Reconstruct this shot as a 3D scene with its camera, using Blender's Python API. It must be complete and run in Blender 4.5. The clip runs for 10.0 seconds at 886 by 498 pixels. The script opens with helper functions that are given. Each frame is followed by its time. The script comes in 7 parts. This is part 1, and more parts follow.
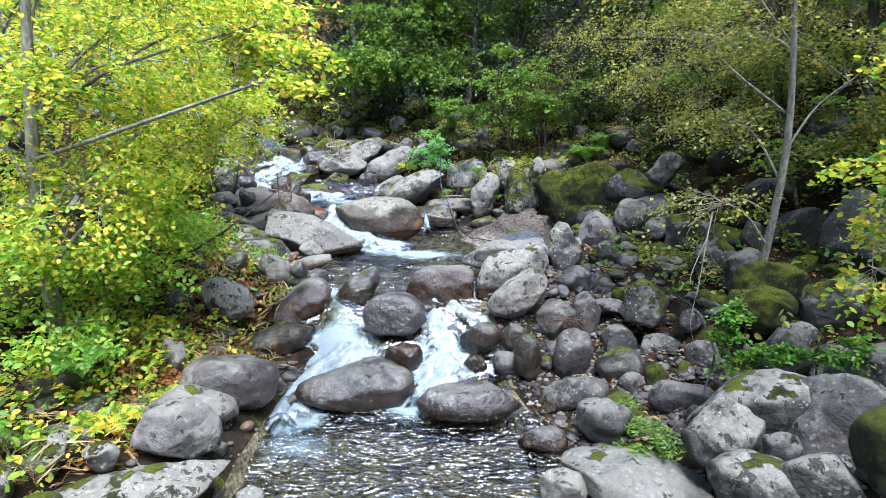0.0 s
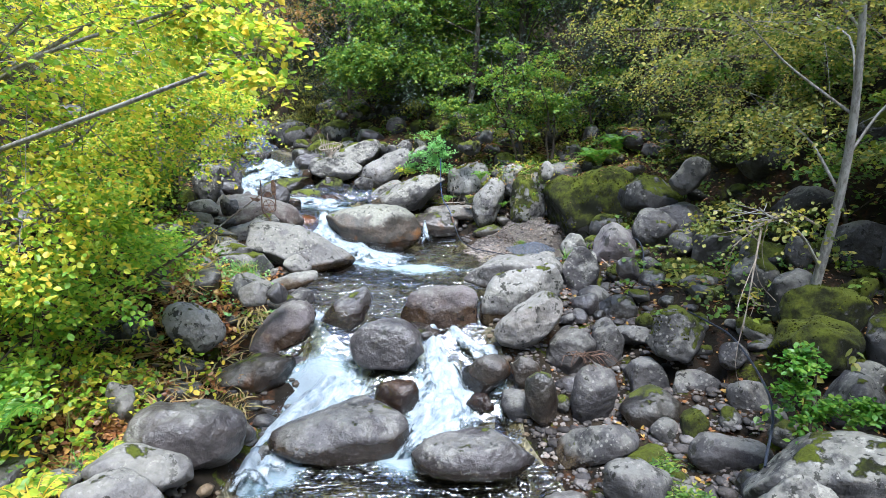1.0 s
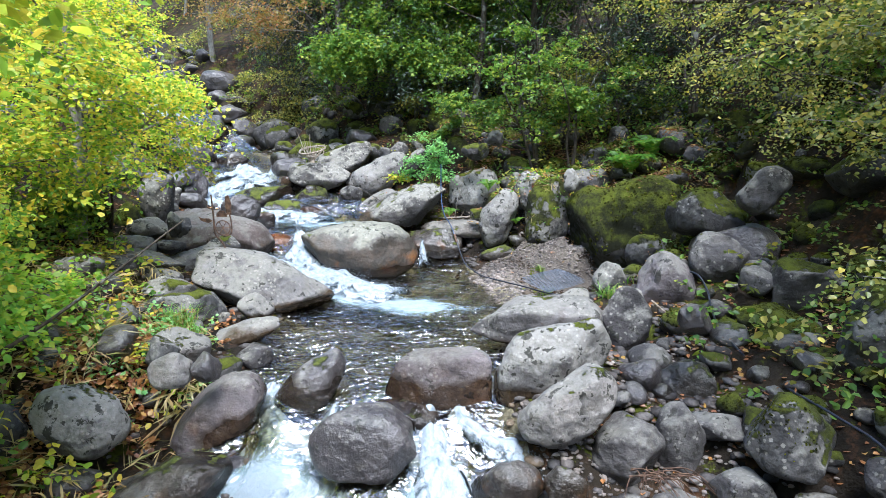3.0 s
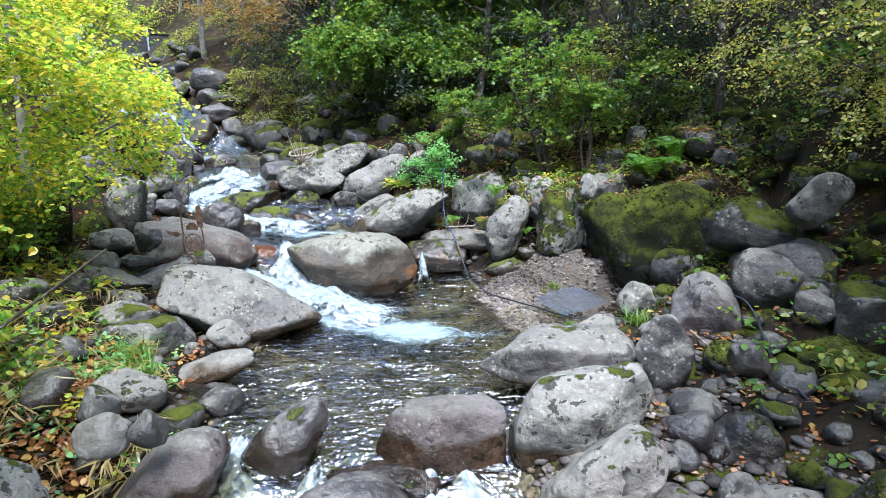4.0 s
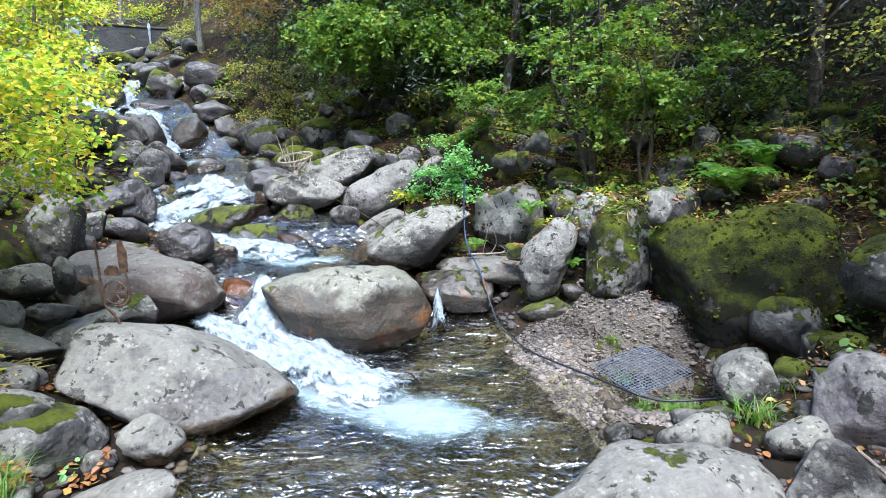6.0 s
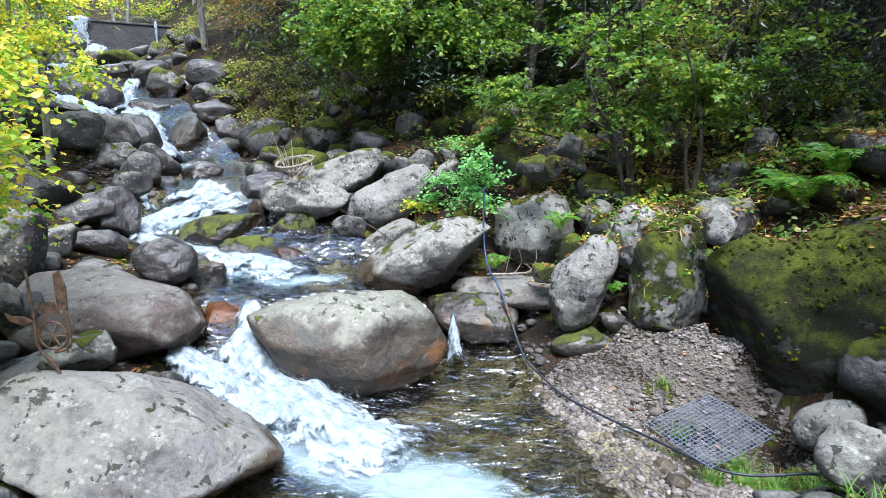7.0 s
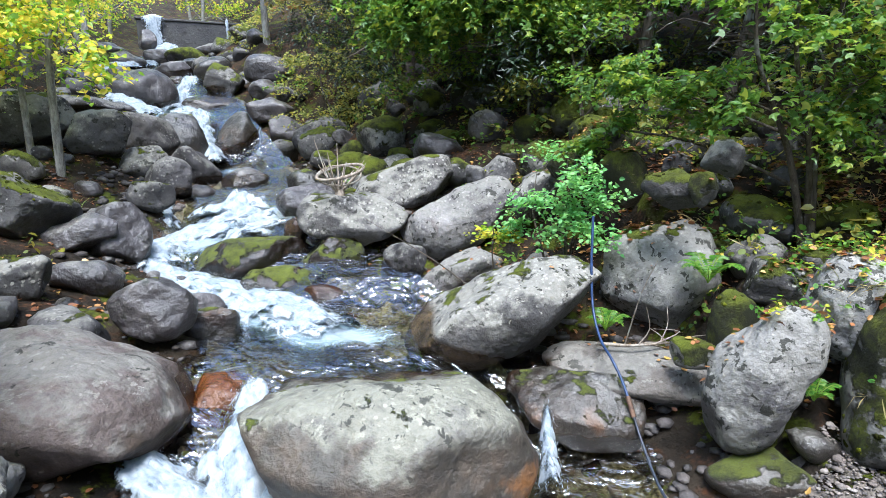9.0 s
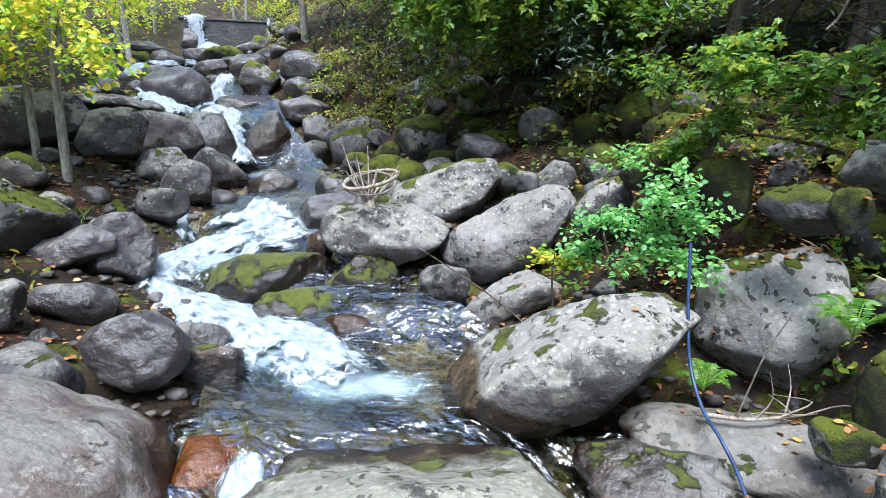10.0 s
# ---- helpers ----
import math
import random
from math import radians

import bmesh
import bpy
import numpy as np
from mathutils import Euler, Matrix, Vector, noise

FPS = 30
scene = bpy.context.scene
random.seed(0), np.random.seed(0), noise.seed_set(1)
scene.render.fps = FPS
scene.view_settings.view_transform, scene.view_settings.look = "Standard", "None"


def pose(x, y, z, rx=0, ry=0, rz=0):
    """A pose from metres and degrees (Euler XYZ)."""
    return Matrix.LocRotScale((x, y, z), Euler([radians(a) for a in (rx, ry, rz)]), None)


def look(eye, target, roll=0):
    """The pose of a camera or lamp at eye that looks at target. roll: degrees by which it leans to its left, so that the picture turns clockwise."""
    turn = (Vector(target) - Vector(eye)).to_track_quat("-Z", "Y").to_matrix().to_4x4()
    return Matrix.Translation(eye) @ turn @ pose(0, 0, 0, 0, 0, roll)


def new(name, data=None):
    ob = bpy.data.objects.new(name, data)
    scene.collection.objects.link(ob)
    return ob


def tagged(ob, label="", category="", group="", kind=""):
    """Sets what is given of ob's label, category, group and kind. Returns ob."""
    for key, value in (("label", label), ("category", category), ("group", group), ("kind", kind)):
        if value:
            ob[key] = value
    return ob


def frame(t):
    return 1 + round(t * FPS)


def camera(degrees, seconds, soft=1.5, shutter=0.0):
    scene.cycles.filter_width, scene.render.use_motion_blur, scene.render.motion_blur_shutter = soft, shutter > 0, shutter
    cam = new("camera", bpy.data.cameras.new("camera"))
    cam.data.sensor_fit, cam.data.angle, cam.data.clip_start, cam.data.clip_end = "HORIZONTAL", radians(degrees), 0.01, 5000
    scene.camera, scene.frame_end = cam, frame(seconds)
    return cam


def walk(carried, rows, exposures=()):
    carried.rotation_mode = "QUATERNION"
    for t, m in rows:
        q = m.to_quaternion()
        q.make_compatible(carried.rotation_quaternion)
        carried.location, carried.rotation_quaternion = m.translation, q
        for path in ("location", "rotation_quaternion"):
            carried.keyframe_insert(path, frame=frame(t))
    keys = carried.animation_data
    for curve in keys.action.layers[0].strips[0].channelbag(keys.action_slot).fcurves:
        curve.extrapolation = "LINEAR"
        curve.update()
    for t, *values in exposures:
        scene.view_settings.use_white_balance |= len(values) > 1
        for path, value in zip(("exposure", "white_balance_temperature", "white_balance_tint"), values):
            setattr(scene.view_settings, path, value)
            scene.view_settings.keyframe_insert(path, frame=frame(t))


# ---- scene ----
cam = camera(74.7, 10.0, 0.7)
PATH = [
    (0, (0.027, 0.027, 3.446), (0.018, 1.987, 3.049), 0.15),
    (0.5, (0.036, 0.529, 3.456), (0.025, 2.489, 3.06), 0.15),
    (1, (0.044, 1.026, 3.467), (0.03, 2.987, 3.072), 0.1),
    (1.5, (0.042, 1.532, 3.48), (0.027, 3.492, 3.082), 0.05),
    (2, (0.042, 2.048, 3.487), (0.026, 4.008, 3.09), 0.05),
    (2.5, (0.04, 2.564, 3.501), (0.023, 4.524, 3.102), 0.0),
    (4, (0.004, 4.025, 3.51), (-0.017, 5.984, 3.112), 0.0),
    (4.5, (-0.011, 4.511, 3.518), (-0.044, 6.471, 3.12), 0.0),
    (5, (-0.033, 5.016, 3.536), (-0.078, 6.975, 3.133), -0.05),
    (5.5, (-0.057, 5.519, 3.548), (-0.118, 7.477, 3.145), -0.05),
    (7, (-0.186, 7.005, 3.563), (-0.299, 8.961, 3.162), 0.0),
    (7.5, (-0.238, 7.493, 3.568), (-0.395, 9.446, 3.167), 0.0),
    (8, (-0.294, 7.991, 3.578), (-0.509, 9.939, 3.176), 0.0),
    (8.5, (-0.372, 8.487, 3.584), (-0.654, 10.425, 3.181), -0.05),
    (9, (-0.462, 8.977, 3.592), (-0.812, 10.905, 3.189), 0.0),
    (9.5, (-0.574, 9.469, 3.595), (-0.99, 11.383, 3.192), 0.0),
    (10, (-0.71, 9.971, 3.591), (-1.195, 11.87, 3.189), 0.05),
]
walk(cam, [(t, look(eye, target, roll)) for t, eye, target, roll in PATH], exposures=[(0.0, 2.14, 5450, 10.0), (10.0, 2.12, 5450, 10.0)])

# ---- sky and sun ----
SUN_AZIMUTH, SUN_ELEVATION = 168.0, 64.0   # degrees clockwise from +y; up
world = bpy.data.worlds.new("sky")
scene.world = world
world.use_nodes = True
sky = world.node_tree.nodes.new("ShaderNodeTexSky")
sky.sky_type, sky.sun_disc = "NISHITA", False
sky.dust_density, sky.air_density, sky.ozone_density = 2.0, 1.0, 0.8
sky.sun_elevation, sky.sun_rotation = radians(SUN_ELEVATION), radians(SUN_AZIMUTH)
world.node_tree.links.new(sky.outputs[0], world.node_tree.nodes["Background"].inputs[0])
world.node_tree.nodes["Background"].inputs[1].default_value = 0.13
sun = new("sun", bpy.data.lights.new("sun", "SUN"))
sun.data.energy, sun.data.angle, sun.data.color = 2.1, radians(26), (1.0, 0.95, 0.86)
_a, _e = radians(SUN_AZIMUTH), radians(SUN_ELEVATION)
sun.matrix_world = look((20 * math.sin(_a) * math.cos(_e), 20 * math.cos(_a) * math.cos(_e), 20 * math.sin(_e)), (0, 0, 0))

from mathutils.bvhtree import BVHTree


# ---- materials ----
class Nodes:
    """A small writer of node trees."""

    def __init__(self, name):
        self.m = bpy.data.materials.new(name)
        self.m.use_nodes = True
        self.t = self.m.node_tree
        self.bsdf = self.t.nodes["Principled BSDF"]
        self.out = self.t.nodes["Material Output"]

    def link(self, a, b):
        self.t.links.new(a, b)

    def put(self, socket, v):
        if isinstance(v, bpy.types.NodeSocket):
            self.link(v, socket)
        elif isinstance(v, (tuple, list)) and len(v) == 3 and socket.type == "RGBA":
            socket.default_value = (*v, 1)
        else:
            socket.default_value = v

    def node(self, kind, **sockets):
        n = self.t.nodes.new(kind)
        for k, v in sockets.items():
            self.put(n.inputs[k.replace("_", " ")], v)
        return n

    def place(self):
        return self.t.nodes.new("ShaderNodeNewGeometry").outputs["Position"]

    def noise(self, scale, detail=4, rough=0.55, at=None, distort=0.0):
        n = self.node("ShaderNodeTexNoise", Vector=at or self.place(), Scale=scale, Detail=detail, Roughness=rough, Distortion=distort)
        return n.outputs["Fac"]

    def cells(self, scale, at=None):
        return self.node("ShaderNodeTexVoronoi", Vector=at or self.place(), Scale=scale).outputs["Distance"]

    def step(self, v, lo, hi, a=0.0, b=1.0):
        n = self.node("ShaderNodeMapRange", Value=v, From_Min=lo, From_Max=hi, To_Min=a, To_Max=b)
        n.interpolation_type = "SMOOTHSTEP"
        return n.outputs[0]

    def math(self, op, a, b=0.0):
        n = self.t.nodes.new("ShaderNodeMath")
        n.operation, n.use_clamp = op, False
        self.put(n.inputs[0], a), self.put(n.inputs[1], b)
        return n.outputs[0]

    def mix(self, f, a, b, how="MIX"):
        n = self.t.nodes.new("ShaderNodeMix")
        n.data_type, n.blend_type = "RGBA", how
        self.put(n.inputs[0], f), self.put(n.inputs[6], a), self.put(n.inputs[7], b)
        return n.outputs[2]

    def ramp(self, f, *colours):
        n = self.t.nodes.new("ShaderNodeValToRGB")
        self.put(n.inputs[0], f)
        e = n.color_ramp.elements
        while len(e) < len(colours):
            e.new(0.5)
        for i, c in enumerate(colours):
            e[i].position, e[i].color = i / (len(colours) - 1), (*c, 1)
        return n.outputs[0]

    def bump(self, height, strength, distance, under=None):
        n = self.node("ShaderNodeBump", Height=height, Strength=strength, Distance=distance)
        if under:
            self.link(under, n.inputs["Normal"])
        return n.outputs[0]

    def up(self):
        g = self.t.nodes.new("ShaderNodeNewGeometry")
        s = self.t.nodes.new("ShaderNodeSeparateXYZ")
        self.link(g.outputs["Normal"], s.inputs[0])
        return s.outputs[2]

    def chance(self):
        return self.t.nodes.new("ShaderNodeObjectInfo").outputs["Random"]

    def island(self):
        return self.t.nodes.new("ShaderNodeNewGeometry").outputs["Random Per Island"]

    def finish(self, colour, rough, normal=None, spec=0.4):
        self.put(self.bsdf.inputs["Base Color"], colour)
        self.put(self.bsdf.inputs["Roughness"], rough)
        self.bsdf.inputs["Specular IOR Level"].default_value = spec
        if normal:
            self.link(normal, self.bsdf.inputs["Normal"])
        return self.m


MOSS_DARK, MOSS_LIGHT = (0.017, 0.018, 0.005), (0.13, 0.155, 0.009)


def rock_material(name, dark, light, lichen=0.5, spots=0.5, moss=0.0, rough=0.8, stain=0.0, crust=(0.45, 0.45, 0.42), island=False, steep=False):
    """Water-worn granite: soft cloudy tone, fine grain, white crust lichen in blots with light from above painted on
    the tops, black lichen spots, moss, rust-brown stain.
    """
    n = Nodes(name)
    dark, light, crust = tuple(0.50 * v for v in dark), tuple(0.50 * v for v in light), tuple(k * v for k, v in zip((0.56, 0.535, 0.50), crust))
    up = n.up()
    own = n.chance()
    shift = n.node("ShaderNodeCombineXYZ", X=n.math("MULTIPLY", own, 37.0), Y=n.math("MULTIPLY", own, 91.0), Z=n.math("MULTIPLY", own, 53.0))
    moved = n.t.nodes.new("ShaderNodeVectorMath")
    n.link(n.place(), moved.inputs[0]), n.link(shift.outputs[0], moved.inputs[1])
    at = moved.outputs[0]
    tone = n.noise(1.5, 4, 0.55, at)
    c = n.mix(n.step(tone, 0.30, 0.70), dark, light)
    if island:
        c = n.mix(1.0, c, n.ramp(n.island(), (0.45, 0.44, 0.46), (0.8, 0.74, 0.70), (1.15, 1.02, 0.94), (1.5, 1.45, 1.40)), "MULTIPLY")
    else:
        c = n.mix(1.0, c, n.ramp(own, (0.78, 0.75, 0.75), (1.0, 1.0, 1.0), (1.16, 1.12, 1.06)), "MULTIPLY")
    grain = n.noise(110, 3, 0.7)
    c = n.mix(1.0, c, n.ramp(n.step(grain, 0.30, 0.70), (0.86, 0.86, 0.87), (1.0, 1.0, 1.0), (1.14, 1.13, 1.12)), "MULTIPLY")
    warm = n.noise(3.4, 5, 0.6, at, 0.7)
    c = n.mix(n.step(warm, 0.50, 0.72, 0.0, 0.55), c, n.mix(1.0, c, (0.62, 0.54, 0.46), "MULTIPLY"))
    streak = n.noise(5.5, 5, 0.7, at, 0.8)
    c = n.mix(n.step(streak, 0.52, 0.68, 0.0, 0.5), c, tuple(0.5 * v for v in dark))
    if lichen:
        # the up terms pale the tops: lichen growth plus painted top light
        patch = n.math("ADD", n.noise(3.2, 8, 0.70, at), n.math("MULTIPLY", up, 0.22))
        mask = n.math("MULTIPLY", n.step(patch, 0.64 - (0.30 if steep else 0.14) * lichen, 0.80 - (0.30 if steep else 0.14) * lichen), n.step(up, *((-0.9, -0.4) if steep else (-0.25, 0.45))))
        pale = n.mix(n.noise(30, 5, 0.7), tuple(0.58 * v for v in crust), tuple(0.82 * v for v in crust))
        c = n.mix(n.math("MULTIPLY", mask, min(1.0, 0.50 + 0.4 * lichen)), c, pale)
        blot = n.math("ADD", n.cells(19, at), n.math("MULTIPLY", n.math("SUBTRACT", n.noise(45, 4, 0.7), 0.5), 0.5))
        fleck = n.math("MULTIPLY", n.step(blot, 0.30, 0.22), n.step(n.noise(2.6, 4, 0.65, at), 0.50 - 0.05 * lichen, 0.60 - 0.05 * lichen))
        torn = n.step(n.math("ADD", n.noise(9, 7, 0.74, at), n.math("MULTIPLY", up, 0.08)), 0.685 - 0.05 * lichen, 0.715 - 0.05 * lichen)
        bright = n.math("MULTIPLY", n.math("MAXIMUM", torn, fleck), n.math("MULTIPLY", n.step(up, -0.45, 0.20), 0.8 * min(1.0, lichen + 0.25)))
        c = n.mix(bright, c, n.mix(n.noise(60, 4, 0.7), tuple(0.85 * v for v in crust), tuple(1.15 * v for v in crust)))
    if spots:
        s = n.math("MULTIPLY", n.step(n.noise(6.0, 7, 0.66, at), 0.585, 0.605), n.step(n.noise(1.7, 3, 0.5, at), 0.62 - 0.20 * spots, 0.70 - 0.2 * spots))
        dots = n.math("MULTIPLY", n.step(n.noise(13, 4, 0.58, at, 0.5), 0.605, 0.63), n.step(n.noise(2.6, 4, 0.5, at), 0.54 - 0.14 * spots, 0.60 - 0.12 * spots))
        c = n.mix(n.math("MULTIPLY", n.math("MAXIMUM", s, dots), 0.86), c, (0.014, 0.014, 0.009))
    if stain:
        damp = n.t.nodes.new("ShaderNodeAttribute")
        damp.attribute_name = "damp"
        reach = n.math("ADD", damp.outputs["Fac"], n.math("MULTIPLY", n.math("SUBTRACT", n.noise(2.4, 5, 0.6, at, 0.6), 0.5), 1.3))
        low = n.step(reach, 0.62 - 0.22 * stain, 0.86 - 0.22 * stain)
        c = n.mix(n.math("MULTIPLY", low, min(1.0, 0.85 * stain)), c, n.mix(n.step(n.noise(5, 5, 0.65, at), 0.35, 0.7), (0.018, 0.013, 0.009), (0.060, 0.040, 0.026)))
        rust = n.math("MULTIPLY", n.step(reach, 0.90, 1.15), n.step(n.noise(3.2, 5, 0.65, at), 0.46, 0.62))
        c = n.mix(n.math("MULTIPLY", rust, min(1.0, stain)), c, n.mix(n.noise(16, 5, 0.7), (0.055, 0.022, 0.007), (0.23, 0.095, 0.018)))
    coarse = n.noise(20, 5, 0.65)
    c = n.mix(1.0, c, n.ramp(n.step(coarse, 0.30, 0.70), (0.84, 0.83, 0.82), (1.0, 1.0, 1.0), (1.12, 1.12, 1.12)), "MULTIPLY")
    height = n.math("ADD", n.noise(6, 6, 0.60), n.math("ADD", n.math("MULTIPLY", grain, 0.05), n.math("MULTIPLY", coarse, 0.22)))
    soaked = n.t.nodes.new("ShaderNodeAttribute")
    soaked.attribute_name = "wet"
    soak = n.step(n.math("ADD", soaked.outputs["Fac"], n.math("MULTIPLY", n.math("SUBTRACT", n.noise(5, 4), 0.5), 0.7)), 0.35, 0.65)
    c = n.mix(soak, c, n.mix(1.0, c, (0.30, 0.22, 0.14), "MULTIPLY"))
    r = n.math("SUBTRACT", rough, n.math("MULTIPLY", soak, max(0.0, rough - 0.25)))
    if moss:
        grow = n.math("ADD", n.math("MULTIPLY", n.noise(3.6, 8, 0.64, at), 1.0), n.math("MULTIPLY", up, 0.30))
        m = n.step(grow, 0.92 - 0.50 * moss, 0.96 - 0.49 * moss)
        fuzz = n.noise(75, 4, 0.75)
        # moss takes the lighter green where its face points up
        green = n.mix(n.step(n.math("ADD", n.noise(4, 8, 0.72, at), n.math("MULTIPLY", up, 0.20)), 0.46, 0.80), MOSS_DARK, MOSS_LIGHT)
        green = n.mix(1.0, green, n.ramp(fuzz, (0.45, 0.45, 0.4), (1.0, 1.0, 1.0), (1.5, 1.4, 1.2)), "MULTIPLY")
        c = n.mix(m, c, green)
        height = n.math("ADD", height, n.math("MULTIPLY", m, n.math("ADD", n.math("MULTIPLY", fuzz, 0.9), 0.7)))
        r = n.math("MAXIMUM", r, m)
    return n.finish(c, r, n.bump(height, 1.0, 0.055), 0.35 if rough > 0.6 else 0.6)


ROCK = {
    "grey": rock_material("weathered_granite", (0.050, 0.047, 0.048), (0.172, 0.163, 0.163), 0.45, 0.6, 0.10),
    "pale": rock_material("pale_granite", (0.150, 0.143, 0.140), (0.40, 0.38, 0.365), 0.75, 0.55, 0.06),
    "lichen": rock_material("lichen_granite", (0.058, 0.055, 0.053), (0.185, 0.177, 0.172), 0.95, 0.9, 0.24, crust=(0.52, 0.52, 0.475)),
    "whitemoss": rock_material("white_granite", (0.084, 0.082, 0.080), (0.230, 0.227, 0.224), 0.6, 0.85, 0.32, crust=(0.54, 0.54, 0.52)),
    "main": rock_material("pool_granite", (0.070, 0.062, 0.048), (0.30, 0.29, 0.245), 0.70, 0.9, 0.14, 0.6, 1.0, crust=(0.48, 0.49, 0.40)),
    "purple": rock_material("mauve_granite", (0.150, 0.128, 0.132), (0.41, 0.36, 0.365), 0.45, 0.25, 0.0, 0.7, 0.3),
    "rosy": rock_material("rosy_granite", (0.100, 0.076, 0.068), (0.25, 0.205, 0.188), 0.45, 0.25, 0.0, 0.7, 0.85),
    "ledge": rock_material("gravelly_ledge_rock", (0.115, 0.10, 0.083), (0.29, 0.255, 0.22), 0.35, 0.4, 0.12, 0.85),
    "chalk": rock_material("white_crusted_granite", (0.135, 0.130, 0.130), (0.33, 0.32, 0.315), 0.95, 1.15, 0.26, crust=(0.56, 0.56, 0.535), steep=True),
    "dark": rock_material("dark_granite", (0.048, 0.042, 0.043), (0.145, 0.130, 0.132), 0.2, 0.3, 0.04, 0.36),
    "wet": rock_material("wet_granite", (0.015, 0.014, 0.012), (0.071, 0.062, 0.053), 0.12, 0.3, 0.22, 0.28, 0.45),
    "orange": rock_material("rust_slab_granite", (0.30, 0.12, 0.035), (0.85, 0.40, 0.12), 0.0, 0.3, 0.0, 0.2),
    "brown": rock_material("wet_brown_granite", (0.032, 0.015, 0.011), (0.137, 0.074, 0.043), 0.0, 0.3, 0.0, 0.25, 0.6),
    "stained": rock_material("rust_stained_granite", (0.037, 0.035, 0.030), (0.125, 0.120, 0.102), 0.3, 0.2, 0.15, 0.5, 0.8),
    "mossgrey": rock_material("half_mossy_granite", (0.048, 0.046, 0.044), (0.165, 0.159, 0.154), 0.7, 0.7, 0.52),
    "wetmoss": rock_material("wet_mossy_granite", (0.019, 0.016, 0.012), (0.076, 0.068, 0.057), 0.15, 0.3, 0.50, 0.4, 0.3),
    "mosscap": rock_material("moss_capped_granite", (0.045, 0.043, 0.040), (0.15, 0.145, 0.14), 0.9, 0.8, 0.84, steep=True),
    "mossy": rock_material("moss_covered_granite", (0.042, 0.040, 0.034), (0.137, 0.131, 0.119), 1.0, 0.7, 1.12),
}
GRAVEL = rock_material("gravel_pebbles", (0.205, 0.188, 0.175), (0.52, 0.485, 0.45), 0.0, 0.0, 0.0, 0.75, island=True)
PEBBLE = rock_material("pebbles", (0.05, 0.047, 0.047), (0.27, 0.258, 0.25), 0.0, 0.0, 0.0, 0.7, island=True)
BED_PEBBLE = rock_material("bed_pebbles", (0.085, 0.066, 0.040), (0.24, 0.19, 0.115), 0.0, 0.0, 0.0, 0.6, island=True)

GRIT = rock_material("sandy_grit", (0.15, 0.128, 0.108), (0.32, 0.285, 0.245), 0.0, 0.0, 0.0, 0.85)


def moss_material():
    n = Nodes("moss_cushions")
    c = n.ramp(n.step(n.noise(5, 8, 0.75), 0.36, 0.68), (0.020, 0.023, 0.005), (0.040, 0.046, 0.006), (0.075, 0.088, 0.007), (0.15, 0.175, 0.010))
    c = n.mix(1.0, c, n.ramp(n.island(), (0.75, 0.72, 0.7), (1.25, 1.25, 1.2)), "MULTIPLY")
    fuzz = n.noise(90, 4, 0.75)
    c = n.mix(1.0, c, n.ramp(n.step(fuzz, 0.3, 0.7), (0.4, 0.4, 0.35), (1.0, 1.0, 1.0), (1.6, 1.5, 1.2)), "MULTIPLY")
    return n.finish(c, 1.0, n.bump(fuzz, 1.0, 0.02), 0.1)


MOSS = moss_material()


def ground_material():
    n = Nodes("forest_soil")
    c = n.mix(n.step(n.noise(1.1, 6), 0.35, 0.65), (0.011, 0.0088, 0.0058), (0.042, 0.031, 0.020))
    litter = n.step(n.noise(3.2, 7, 0.7), 0.50, 0.62)
    c = n.mix(litter, c, n.ramp(n.cells(22), (0.13, 0.055, 0.022), (0.065, 0.034, 0.017), (0.025, 0.017, 0.011)))
    m = n.math("MULTIPLY", n.step(n.noise(2.6, 8, 0.7), 0.54, 0.60), n.step(n.up(), 0.25, 0.7))
    c = n.mix(m, c, n.mix(n.noise(30, 4), MOSS_DARK, MOSS_LIGHT))
    return n.finish(c, 0.95, n.bump(n.noise(14, 8, 0.7), 1.0, 0.10), 0.2)


def bed_material():
    n = Nodes("stream_bed_sand")
    c = n.mix(n.step(n.noise(2.4, 6, 0.65), 0.35, 0.65), (0.062, 0.054, 0.033), (0.195, 0.172, 0.105))
    c = n.mix(1.0, c, n.ramp(n.cells(26), (0.5, 0.48, 0.45), (1.0, 1.0, 1.0), (1.3, 1.28, 1.2)), "MULTIPLY")
    c = n.mix(n.step(n.noise(5.5, 5, 0.7), 0.58, 0.68, 0, 0.7), c, (0.10, 0.045, 0.014))
    return n.finish(c, 0.8, n.bump(n.cells(26), 0.8, 0.03), 0.3)


